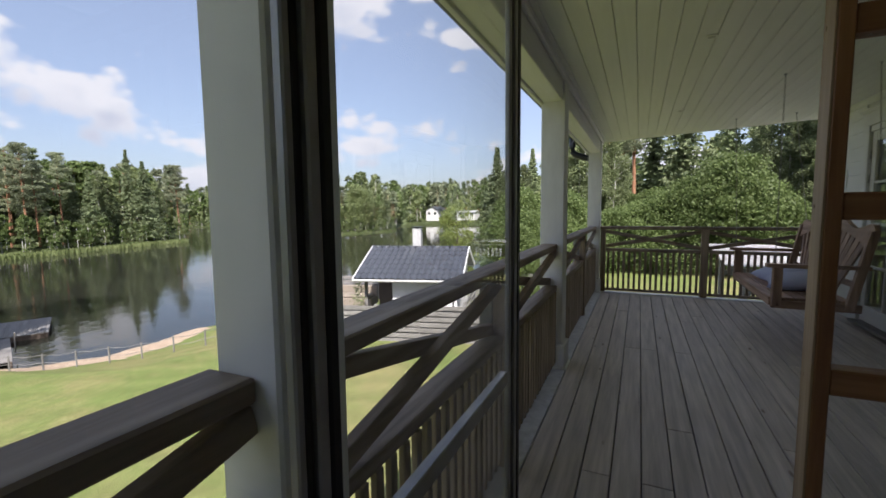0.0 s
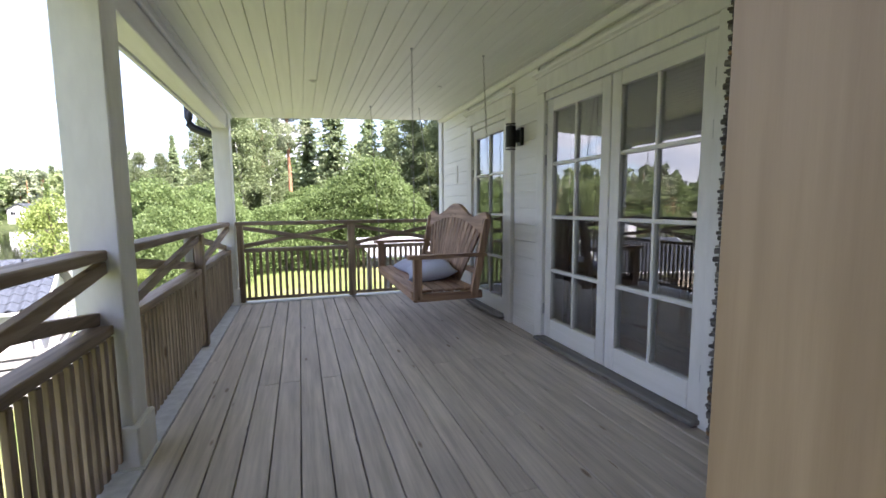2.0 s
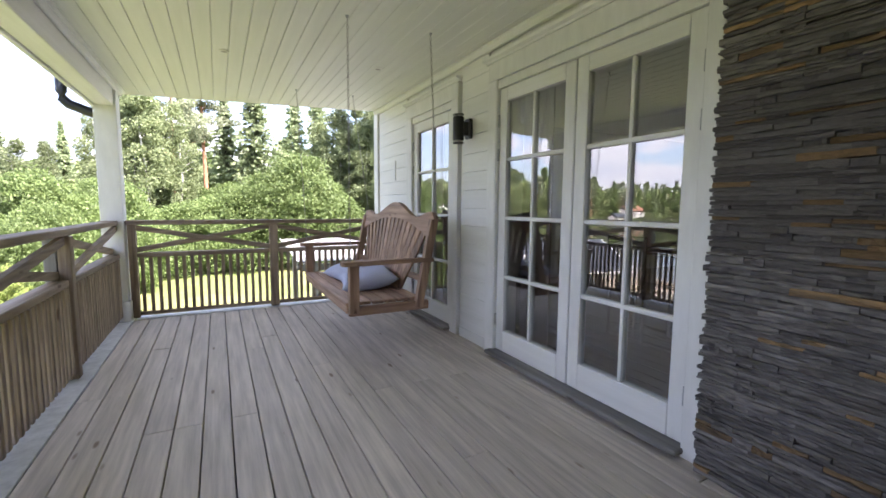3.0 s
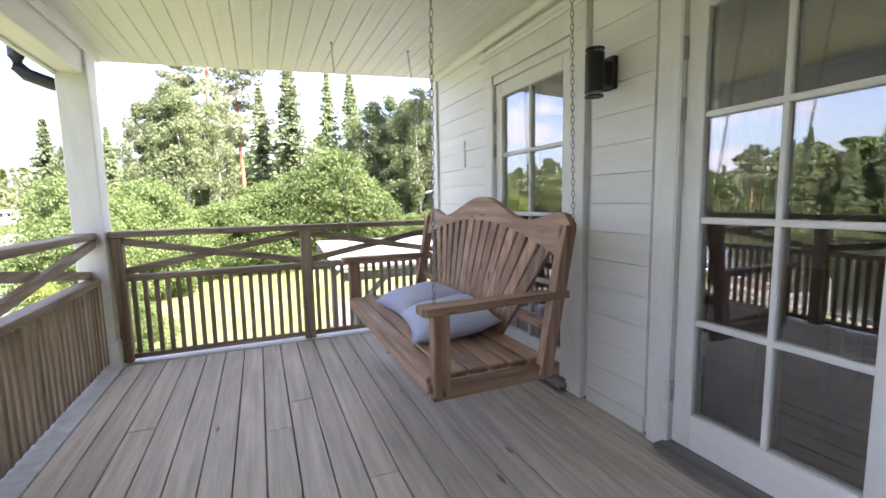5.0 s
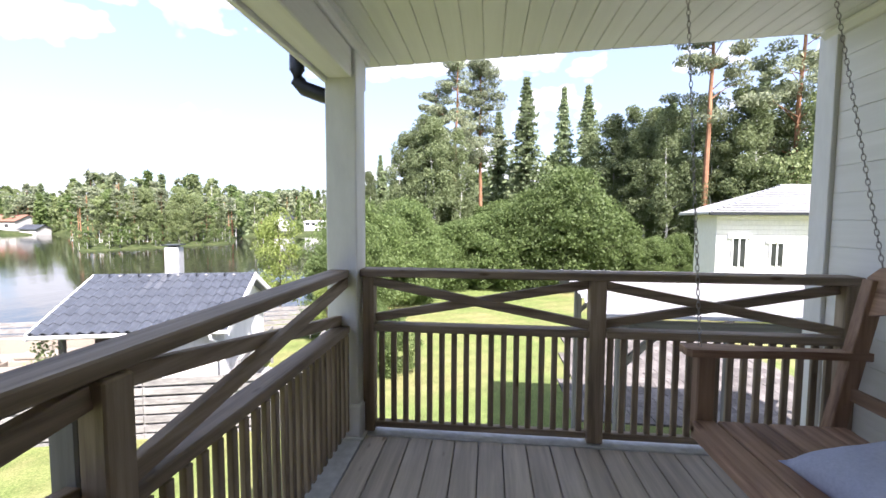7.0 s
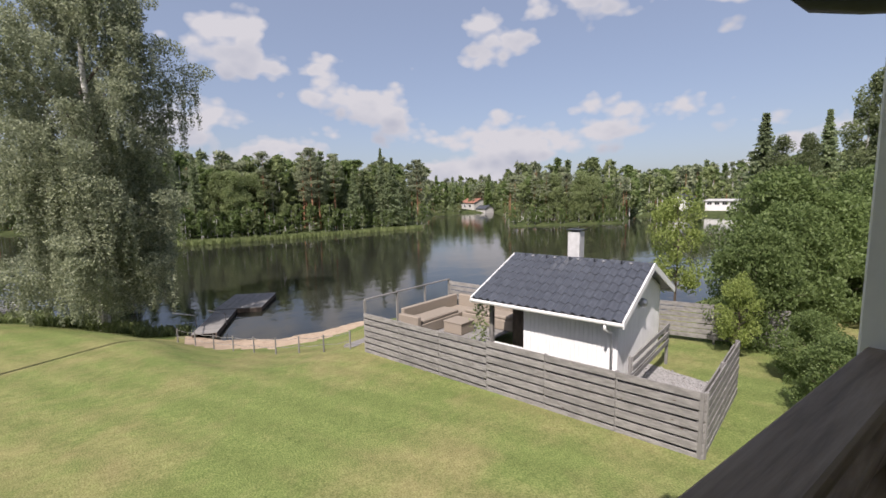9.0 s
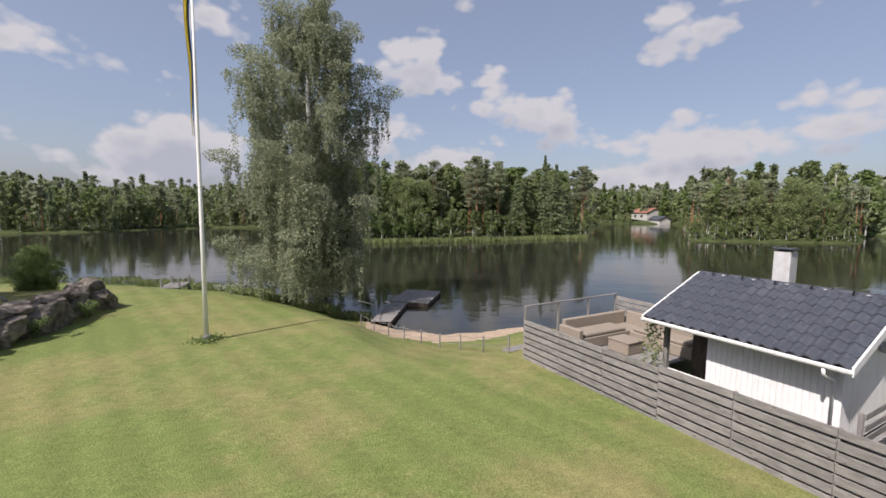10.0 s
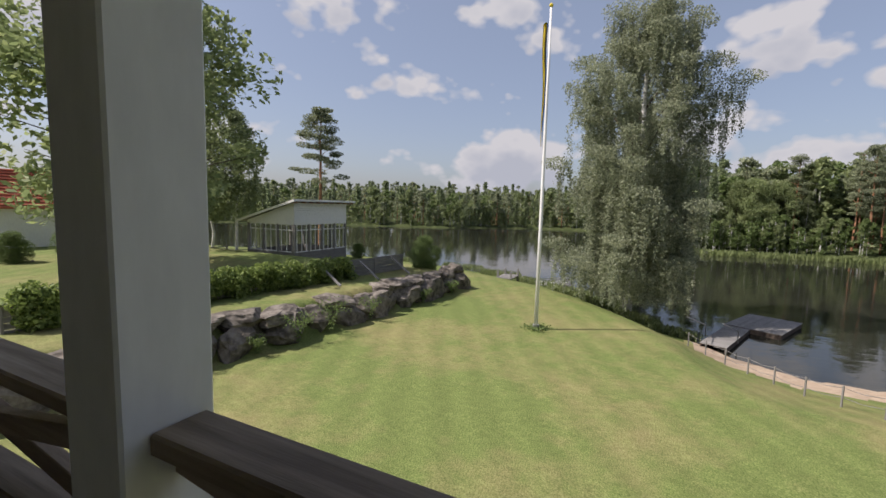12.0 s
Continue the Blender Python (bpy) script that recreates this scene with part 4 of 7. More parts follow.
for y in (-1.35, -3.6, -5.0):
    spot(0.88, y)
    spot(2.10, y)

# ---- hanging bench ----
bench = thing("porch_swing", (1.9, -1.39, 0.41), "weathered reddish wooden porch swing hanging on chains", "bench")
BY0, BY1 = -2.215, -0.505
part("front_beam", one_box(1.575, 1.612, BY0 + 0.06, BY1 - 0.06, 0.395, 0.448, 0.004), TEAK["y"], bench)
part("back_beam", one_box(2.10, 2.138, BY0 + 0.06, BY1 - 0.06, 0.395, 0.448, 0.004), TEAK["y"], bench)
for y in (BY0 + 0.012, BY1 - 0.052, -1.41):
    part("side_beam", one_box(1.60 if y == -1.41 else 1.585, 2.20, y, y + 0.04, 0.382 if y != -1.41 else 0.395, 0.448, 0.004), TEAK["x"], bench)
xs = (1.57, 1.668, 1.766, 1.864, 1.962, 2.06)
for i, x in enumerate(xs):
    part("seat_slat", one_box(x, x + 0.09, BY0 + 0.054, BY1 - 0.054, 0.449, 0.474, 0.005), TEAK["y"], bench)


def lean(z):
    return 2.115 + (z - 0.45) * 0.195


for y0 in (BY0, BY1 - 0.05):
    part("arm_post", one_box(1.585, 1.655, y0 - 0.004, y0 + 0.05, 0.405, 0.742, 0.005), TEAK["z"], bench)
    b = bmesh.new()
    prism(b, [(1.535, -0.035), (1.55, -0.05), (1.72, -0.05), (1.95, -0.028), (2.235, -0.028), (2.235, 0.028), (1.95, 0.03), (1.72, 0.05), (1.55, 0.05), (1.535, 0.035)], 0.743, 0.774, lambda a, c, h: (a, y0 + 0.023 + c, h))
    part("armrest", b, TEAK["x"], bench)
    part("back_post", beam(bmesh.new(), (lean(0.40) + 0.01, y0 + 0.023, 0.40), (lean(1.06) + 0.01, y0 + 0.023, 1.06), 0.05, 0.062, up=(1, 0, 0)), TEAK["z"], bench)
# crest rail with a crown in the middle
half = (BY1 - BY0) / 2
YM = (BY0 + BY1) / 2


def crest_top(u):
    a = abs(u)
    if a < 0.62:
        return 1.075 + 0.125 * (0.5 + 0.5 * math.cos(math.pi * a / 0.62))
    if a < 0.9:
        return 1.075 + 0.045 * smooth(0.62, 0.9, a)
    return 1.12 - 0.05 * smooth(0.93, 1.0, a)


def crest_low(u):
    return 0.905 + 0.155 * math.cos(min(abs(u), 0.96) * math.pi / 2) ** 0.9


us = np.linspace(-1, 1, 41)
b = bmesh.new()
top0, top1, low0, low1 = [], [], [], []
for u in us:
    y = YM + half * float(u)
    zt, zl = float(crest_top(u)), float(crest_low(u))
    top0.append(b.verts.new((lean(zt) - 0.002, y, zt)))
    top1.append(b.verts.new((lean(zt) + 0.036, y, zt - 0.003)))
    low0.append(b.verts.new((lean(zl) - 0.002, y, zl)))
    low1.append(b.verts.new((lean(zl) + 0.036, y, zl)))
for i in range(len(us) - 1):
    for p, q in ((top0, top1), (top1, low1), (low1, low0), (low0, top0)):
        b.faces.new((p[i], p[i + 1], q[i + 1], q[i]))
b.faces.new((top0[0], top1[0], low1[0], low0[0]))
b.faces.new((top0[-1], low0[-1], low1[-1], top1[-1]))
bmesh.ops.recalc_face_normals(b, faces=b.faces[:])
part("crest_rail", b, TEAK["y"], bench)
NS = 15
for i in range(NS):
    u0 = -0.80 + 1.60 * i / (NS - 1)
    u1 = u0 * 1.12
    zt = crest_low(u1) + 0.03
    p = (lean(0.475) + 0.004, YM + half * u0 * 0.62, 0.476)
    q = (lean(zt) + 0.012, YM + half * u1 * 0.93, zt)
    part("back_slat", beam(bmesh.new(), p, q, 0.074 - 0.008 * abs(u0), 0.02, up=(1, 0, 0)), TEAK["z"], bench)
part("lower_back_rail", one_box(lean(0.60) + 0.016, lean(0.60) + 0.045, BY0 + 0.05, BY1 - 0.05, 0.58, 0.63, 0.004), TEAK["y"], bench)


def chain(p, q):
    """Links, turned a quarter from one to the next, from the hook p down to q."""
    p, q = Vector(p), Vector(q)
    d = (p - q)
    n = int(d.length / 0.0255)
    b = bmesh.new()
    ax = d.normalized()
    s = ax.orthogonal().normalized()
    for i in range(n):
        c = q + d * ((i + 0.5) / n)
        side = s if i % 2 else ax.cross(s)
        other = ax.cross(side)
        ring = []
        for k in range(8):
            a = k * math.pi / 4
            centre_ = c + ax * (0.0165 * math.cos(a)) + side * (0.0068 * math.sin(a))
            out = (ax * math.cos(a) + side * math.sin(a)).normalized()
            ring.append([b.verts.new(centre_ + 0.0019 * (math.cos(t_) * out + math.sin(t_) * other)) for t_ in (0.0, 1.5708, 3.1416, 4.7124)])
        for k in range(8):
            r0, r1 = ring[k], ring[(k + 1) % 8]
            for j in range(4):
                b.faces.new((r0[j], r0[(j + 1) % 4], r1[(j + 1) % 4], r1[j]))
    part("chain", b, RUST, bench, "dark steel link chain")
    hk = bmesh.new()
    tube(hk, [p, p + Vector((0, 0, ceil_z(p.x) - p.z + 0.004))], 0.004, 6)
    bmesh.ops.create_uvsphere(hk, u_segments=10, v_segments=6, radius=0.012, matrix=Matrix.Translation((p.x, p.y, ceil_z(p.x) - 0.004)))
    part("hook", hk, STEEL, bench, "zinc ceiling hook")


for y0, yh in ((BY0 + 0.02, -2.335), (BY1 - 0.03, -0.365)):
    chain((1.56, yh, ceil_z(1.56) - 0.03), (1.60, y0 + (0.01 if y0 < -1 else 0), 0.775))
    chain((2.17, yh + 0.06, ceil_z(2.17) - 0.03), (lean(1.085) + 0.03, y0, 1.085))


def pillow(x, y, z, turn, tilt, tx=0.0):
    b = bmesh.new()
    n = 18
    r = random.Random(int(abs(y) * 100))
    grid = {}
    S = 0.235
    for side in (1, -1):
        for i in range(n + 1):
            for j in range(n + 1):
                u, v = 2 * i / n - 1, 2 * j / n - 1
                if side == -1 and (i in (0, n) or j in (0, n)):
                    grid[side, i, j] = grid[1, i, j]
                    continue
                pinch = 1 - 0.06 * (1 - u * u) * (v * v) - 0.06 * (1 - v * v) * (u * u)
                th = 0.075 * ((1 - u ** 4) * (1 - v ** 4)) ** 0.62
                wob = 0.006 * math.sin(5 * u + 3 * v + turn) * (1 - u * u) * (1 - v * v)
                grid[side, i, j] = b.verts.new((u * S * pinch * (1 - 0.05 * (1 - v * v)), v * S * pinch, side * (th + wob)))
    for side in (1, -1):
        for i in range(n):
            for j in range(n):
                q = [grid[side, i, j], grid[side, i + 1, j], grid[side, i + 1, j + 1], grid[side, i, j + 1]]
                b.faces.new(q if side == 1 else q[::-1])
    bmesh.ops.transform(b, matrix=pose(x, y, z, tx, tilt, turn), verts=b.verts)
    return solo("pillow", b, FABRIC, "pale blue square pillow lying on the swing", "pillow", "pillows on the swing", at=(x, y, z), smooth=True)


pillow(1.93, -1.13, 0.547, 8, -7)
pillow(1.90, -1.62, 0.550, -10, -9, 3)

# ---- sauna hut with its deck and fence ----
HU, HV = Vector((0.9665, 0.2567, 0)), Vector((-0.2567, 0.9665, 0))
HO = Vector((-6.96, 7.50, 0))


def hut(u, v, z):
    return HO + HU * u + HV * v + Vector((0, 0, z))


def hbox(bm, u0, u1, v0, v1, z0, z1, bev=0.004):
    b = one_box(u0, u1, v0, v1, z0, z1, bev)
    m = Matrix((HU, HV, Vector((0, 0, 1)))).transposed().to_4x4()
    m.translation = HO
    bmesh.ops.transform(b, matrix=m, verts=b.verts)
    join(bm, b)
    return bm


HM = Matrix((HU, HV, Vector((0, 0, 1)))).transposed().to_4x4()
HUT_FLOOR = -2.62
RIDGE, EAVE, SPAN, LEN = -0.11, -1.0, 2.11, 3.72
house = thing("sauna_hut", HO + Vector((0, 0, HUT_FLOOR)), "small white wooden hut with a grey pantile roof", "hut")
U0, U1, V0, V1 = -0.62, 1.60, -1.66, 1.66


def gable(u, d, mat_label, outline_half):
    b = bmesh.new()
    prism(b, outline_half, u, u + d, lambda a, h, uu: hut(uu, a, h))
    return b


gab = [(V0, HUT_FLOOR), (V1, HUT_FLOOR), (V1, EAVE + 0.14), (0, RIDGE - 0.1), (V0, EAVE + 0.14)]
part("gable_wall", gable(U1 - 0.1, 0.1, "", gab), WHITE, house)
part("inner_wall", gable(U0, 0.1, "", gab), WHITE, house)
part("front_wall", hbox(bmesh.new(), U0 + 0.1, U1 - 0.1, V0, V0 + 0.1, HUT_FLOOR, EAVE + 0.16), WHITE, house)
part("rear_wall", hbox(bmesh.new(), U0 + 0.1, U1 - 0.1, V1 - 0.1, V1, HUT_FLOOR, EAVE + 0.16), WHITE, house)
strip = to_mesh("cladding_board", one_box(-0.047, 0.047, -0.014, 0, 0, 1.56, 0.004), WHITE)
n = int((U1 - U0) / 0.1)
for i in range(n):
    piece("cladding_board", strip, house, Matrix.Translation(-BASE[house]) @ Matrix.Translation(hut(U0 + 0.05 + i * 0.1, V0 - 0.001, HUT_FLOOR + 0.01)) @ HM.to_3x3().to_4x4())
for i in range(33):
    v = V0 + 0.05 + i * 0.1
    if v > V1:
        break
    h = (EAVE + 0.10 + (RIDGE - EAVE - 0.24) * (1 - abs(v) / V1)) - HUT_FLOOR
    b = one_box(-0.001, 0.014, -0.047, 0.047, 0, h, 0.004)
    bmesh.ops.transform(b, matrix=Matrix.Translation(hut(U1, v, HUT_FLOOR + 0.01)) @ HM.to_3x3().to_4x4(), verts=b.verts)
    part("cladding_board", b, WHITE, house)
part("porch_post", hbox(bmesh.new(), -1.62, -1.52, V0, V0 + 0.1, HUT_FLOOR, EAVE + 0.1), GREYWOOD["z"], house)
part("porch_parapet", hbox(bmesh.new(), -1.5, U0, V0 + 0.02, V0 + 0.08, HUT_FLOOR, HUT_FLOOR + 0.42), WHITE, house)
# dark panel added for the porch's shaded interior, the shade put into its colour
part("dark_wall_in_porch", hbox(bmesh.new(), -1.3, U0 - 0.01, V0 + 0.62, V0 + 0.7, HUT_FLOOR, EAVE + 0.3), BARK_D, house)
slope = math.atan2(RIDGE - EAVE, SPAN)
for side in (-1, 1):
    b = bmesh.new()
    prism(b, [(0, RIDGE - 0.045), (side * SPAN, EAVE - 0.045), (side * SPAN, EAVE - 0.075), (0, RIDGE - 0.085)], -LEN / 2 + 0.02, LEN / 2 - 0.02, lambda a, h, uu: hut(uu, a, h))
    part("roof_deck", b, TILE_G, house)
    for u in (-LEN / 2 - 0.012, LEN / 2 - 0.02):
        b = bmesh.new()
        prism(b, [(0, RIDGE + 0.035), (side * (SPAN + 0.03), EAVE + 0.02), (side * (SPAN + 0.03), EAVE - 0.13), (0, RIDGE - 0.12)], u, u + 0.032, lambda a, h, uu: hut(uu, a, h))
        part("bargeboard", b, WHITE, house)
    part("fascia", hbox(bmesh.new(), -LEN / 2 + 0.025, LEN / 2 - 0.025, side * SPAN - 0.012, side * SPAN + 0.012, EAVE - 0.115, EAVE - 0.03), WHITE, house)
# pantiles
COLN, ROWN = 17, 7
tw, tl = (LEN - 0.05) / COLN, math.hypot(SPAN, RIDGE - EAVE) / ROWN
b = bmesh.new()
grid = []
for j in range(4):
    rowv = []
    for i in range(9):
        q = i / 8
        zz = 0.03 * math.sin(q * 2 * math.pi) + (0.018 if j == 0 else 0.018 - 0.006 * j)
        rowv.append(b.verts.new((q * tw * 1.03, (j / 3) * tl * 1.06, zz + (0 if j else 0))))
    grid.append(rowv)
low = [b.verts.new((v.co.x, -0.002, v.co.z - 0.022)) for v in grid[0]]
for j in range(3):
    for i in range(8):
        b.faces.new((grid[j][i], grid[j][i + 1], grid[j + 1][i + 1], grid[j + 1][i]))
for i in range(8):
    b.faces.new((low[i], low[i + 1], grid[0][i + 1], grid[0][i]))
tile_mesh = to_mesh("roof_tile", b, TILE_G, smooth=False)
for side in (-1, 1):
    for r in range(ROWN):
        for c in range(COLN):
            d = r * tl - 0.02
            frac = d / math.hypot(SPAN, RIDGE - EAVE)
            u = -LEN / 2 + 0.025 + c * tw
            if side == -1:
                pt = hut(u, -SPAN * (1 - frac), EAVE + (RIDGE - EAVE) * frac + 0.012)
                rot = Matrix.Rotation(slope, 4, 'X')
            else:
                pt = hut(u + tw, SPAN * (1 - frac), EAVE + (RIDGE - EAVE) * frac + 0.012)
                rot = Matrix.Rotation(math.pi, 4, 'Z') @ Matrix.Rotation(slope, 4, 'X')
            piece("roof_tile", tile_mesh, house, Matrix.Translation(pt - BASE[house]) @ HM.to_3x3().to_4x4() @ rot)
ridge_tile = to_mesh("ridge_tile", tube(bmesh.new(), [(0, 0, 0), (0.36, 0, 0)], 0.075, 12), TILE_G, smooth=True)
for i in range(11):
    piece("ridge_tile", ridge_tile, house, Matrix.Translation(hut(-LEN / 2 + 0.02 + i * 0.328, 0, RIDGE - 0.035) - BASE[house]) @ HM.to_3x3().to_4x4())
ch = part("chimney", hbox(bmesh.new(), -0.30, 0.02, 0.06, 0.38, RIDGE - 0.3, 0.57, 0.006), TILE_W, house, "square pale sheet-metal chimney")
part("chimney_cap", hbox(hbox(bmesh.new(), -0.34, 0.06, 0.02, 0.42, 0.61, 0.635), -0.24, -0.04, 0.12, 0.32, 0.57, 0.61), DARKMETAL, ch)
b = bmesh.new()
bmesh.ops.create_uvsphere(b, u_segments=14, v_segments=8, radius=0.11, matrix=Matrix.Translation(hut(U1 + 0.1, -0.25, -0.98)))
part("gable_lamp", b, STEEL, house, "round grey outdoor lamp on the gable", True)
b = tube(bmesh.new(), [hut(U1 - 0.1, -SPAN - 0.04, EAVE - 0.1), hut(U1 - 0.1, -SPAN - 0.04, EAVE - 0.2), hut(U1 - 0.1, V0 - 0.06, EAVE - 0.38), hut(U1 - 0.1, V0 - 0.05, HUT_FLOOR)], 0.03, 8)
part("downpipe", b, WHITE, house, smooth=True)
b = bmesh.new()
prism(b, [(-0.05, 0), (-0.04, -0.04), (0, -0.055), (0.04, -0.04), (0.05, 0), (0.042, 0), (0, -0.045), (-0.042, 0)], -LEN / 2, LEN / 2, lambda a, h, uu: hut(uu, -SPAN - 0.045 + a, EAVE - 0.035 + h))
part("gutter", b, WHITE, house)

# fence of grey boards round the deck
FE, FF, FG = Vector((-11.06, 3.32, 0)), Vector((-2.88, 5.50, 0)), Vector((-3.64, 8.78, 0))
FTOP = -1.68


def board_fence(name, p, q, panels, ztop, boards, pitch, h, label, group="garden fences", double=False, step=None):
    """Boards on posts; double: a second set behind the posts, covering the gaps; step: (panels, drop) of a lower first stretch."""
    f = thing(name, (p + q) / 2 + Vector((0, 0, ztop - boards * pitch)), label, "fence", group)
    d = (q - p)
    n = d.normalized()
    side = n.cross(Vector((0, 0, 1)))
    grain = GREYWOOD["x"] if abs(n.x) > 0.6 else GREYWOOD["y"]
    for k in range(panels):
        a, b_ = p + d * (k / panels), p + d * ((k + 1) / panels)
        top = ztop - (step[1] if step and k < step[0] else 0)
        for back in range(2 if double else 1):
            for i in range(boards - back):
                z = top - h / 2 - (i + 0.5 * back) * pitch
                jit = side * (rng.uniform(-0.004, 0.004) - 0.095 * back)
                part("fence_board", beam(bmesh.new(), a + n * 0.004 + jit + Vector((0, 0, z + rng.uniform(-.006, .006))), b_ - n * 0.004 + jit + Vector((0, 0, z + rng.uniform(-.006, .006))), 0.024, h, 0.003), grain, f)
    for k in range(panels + 1):
        a = p + d * (k / panels)
        c = a - side * 0.047
        base = float(ground_z(c.x, c.y)) - 0.05
        part("fence_post", beam(bmesh.new(), c + Vector((0, 0, base)), c + Vector((0, 0, ztop - (step[1] if step and k < step[0] else 0) + 0.0)), 0.06, 0.06, 0.004, up=(0, 1, 0)), GREYWOOD["z"], f)
    return f


board_fence("board_fence", FE, FF, 6, FTOP, 7, 0.176, 0.134, "grey weathered horizontal board fence along the hut", double=True, step=(3, 0.05))
board_fence("board_fence", FF, FG, 2, FTOP, 7, 0.176, 0.134, "grey weathered board fence at the gravel corner", double=True)
board_fence("board_fence", Vector((-12.2, 7.15, 0)), Vector((-8.6, 8.1, 0)), 2, -1.42, 6, 0.162, 0.13, "grey board fence behind the outdoor sofa")
board_fence("board_fence", Vector((-7.0, 11.2, 0)), Vector((-3.9, 12.7, 0)), 2, -1.72, 7, 0.155, 0.13, "grey board fence behind the hut")
# low slanted fence under the gable
gf = board_fence("board_fence", hut(U1 + 0.35, -1.75, 0), hut(U1 + 0.35, 1.3, 0), 1, -1.78, 3, 0.2, 0.11, "low grey board fence by the hut's gable")
deck2 = thing("wooden_deck", (-9.5, 5.5, -2.7), "grey weathered timber deck beside the hut", "deck", kind="structure")
DZ = -2.5
dd = (FF - FE).normalized()
dv = Vector((-dd.y, dd.x, 0))
for i in range(30):
    v0 = 0.10 + i * 0.145
    a, b_ = FE + dv * v0 + dd * (-0.05 - 0.0), FE + dv * v0 + dd * (5.1 if v0 < 1.0 else 2.9)
    part("deck_board", beam(bmesh.new(), a + Vector((0, 0, DZ - 0.015)), b_ + Vector((0, 0, DZ - 0.015)), 0.138, 0.03, 0.003), GREYWOOD["x"], deck2)
part("deck_skirt", beam(bmesh.new(), FE + dv * 0.06 + Vector((0, 0, DZ - 0.32)), FE + dv * 4.4 + Vector((0, 0, DZ - 0.32)), 0.03, 0.56, 0.003), GREYWOOD["y"], deck2)
stp = thing("deck_step", FE - dd * 0.7 + Vector((0, 0, -3.0)), "low grey timber step beside the deck", "step")
for i in range(7):
    a = FE - dd * (0.12 + i * 0.15) + dv * 0.1
    part("step_board", beam(bmesh.new(), a + Vector((0, 0, -2.93)), a + dv * 3.2 + Vector((0, 0, -2.93)), 0.138, 0.03, 0.003), GREYWOOD["y"], stp)
part("step_skirt", beam(bmesh.new(), FE - dd * 1.12 + dv * 0.1 + Vector((0, 0, -3.05)), FE - dd * 0.05 + dv * 0.1 + Vector((0, 0, -3.05)), 0.03, 0.2, 0.003), GREYWOOD["x"], stp)
# glass balustrade on the lake side
GR0, GR1 = FE + dv * 0.05, Vector((-12.2, 7.15, 0))
gr = thing("glass_balustrade", (GR0 + GR1) / 2 + Vector((0, 0, DZ)), "glass balustrade with slim wooden posts", "railing")
for k in range(4):
    a = GR0 + (GR1 - GR0) * (k / 3)
    part("post", beam(bmesh.new(), a + Vector((0, 0, DZ)), a + Vector((0, 0, -1.38)), 0.06, 0.06, 0.004, up=(0, 1, 0)), GREYWOOD["z"], gr)
    if k < 3:
        c = GR0 + (GR1 - GR0) * ((k + 1) / 3)
        n_ = (c - a).normalized() * 0.06
        g = part("pane", beam(bmesh.new(), a + n_ + Vector((0, 0, -1.9)), c - n_ + Vector((0, 0, -1.9)), 0.008, 0.86, 0), GLASS, gr, "clear glass panel")
        g.visible_shadow = False
part("handrail", beam(bmesh.new(), GR0 + Vector((0, 0, -1.36)), GR1 + Vector((0, 0, -1.36)), 0.07, 0.035), GREYWOOD["y"], gr)
# corner sofa and table
sofa = thing("corner_sofa", (-10.9, 6.0, DZ), "light brown rattan corner sofa with cushions", "sofa")
s0 = FE + dd * 0.35 + dv * 1.2
part("backrest", beam(bmesh.new(), s0 + Vector((0, 0, DZ + 0.36)), s0 + dv * 2.6 + Vector((0, 0, DZ + 0.36)), 0.14, 0.70, 0.02), RATTAN, sofa)
part("seat_base", beam(bmesh.new(), s0 + dd * 0.43 + Vector((0, 0, DZ + 0.17)), s0 + dd * 0.43 + dv * 2.6 + Vector((0, 0, DZ + 0.17)), 0.70, 0.32, 0.02), RATTAN, sofa)
s1 = s0 + dv * 2.68
part("backrest", beam(bmesh.new(), s1 + dd * 0.1 + Vector((0, 0, DZ + 0.36)), s1 + dd * 2.7 + Vector((0, 0, DZ + 0.36)), 0.14, 0.70, 0.02), RATTAN, sofa)
part("seat_base", beam(bmesh.new(), s1 - dv * 0.44 + dd * 0.8 + Vector((0, 0, DZ + 0.17)), s1 - dv * 0.44 + dd * 2.7 + Vector((0, 0, DZ + 0.17)), 0.70, 0.32, 0.02), RATTAN, sofa)
part("cushion", beam(bmesh.new(), s0 + dd * 0.45 + dv * 0.1 + Vector((0, 0, DZ + 0.39)), s0 + dd * 0.45 + dv * 1.8 + Vector((0, 0, DZ + 0.39)), 0.62, 0.11, 0.03), RATTAN, sofa, "beige seat cushion")
part("cushion", beam(bmesh.new(), s1 - dv * 0.46 + dd * 0.9 + Vector((0, 0, DZ + 0.39)), s1 - dv * 0.46 + dd * 2.6 + Vector((0, 0, DZ + 0.39)), 0.62, 0.11, 0.03), RATTAN, sofa, "beige seat cushion")
part("armrest", beam(bmesh.new(), s0 - dv * 0.1 + dd * 0.0 + Vector((0, 0, DZ + 0.3)), s0 - dv * 0.1 + dd * 0.8 + Vector((0, 0, DZ + 0.3)), 0.16, 0.58, 0.02), RATTAN, sofa)
c0 = s0 + dd * 1.35 + dv * 1.05
ct = thing("coffee_table", c0 + Vector((0, 0, DZ)), "light brown rattan coffee table", "table")
part("table_body", beam(bmesh.new(), c0 - dv * 0.33 + Vector((0, 0, DZ + 0.165)), c0 + dv * 0.33 + Vector((0, 0, DZ + 0.165)), 0.66, 0.32, 0.015), RATTAN, ct)
part("tabletop", beam(bmesh.new(), c0 - dv * 0.35 + Vector((0, 0, DZ + 0.34)), c0 + dv * 0.35 + Vector((0, 0, DZ + 0.34)), 0.70, 0.025, 0.008), RATTAN, ct)
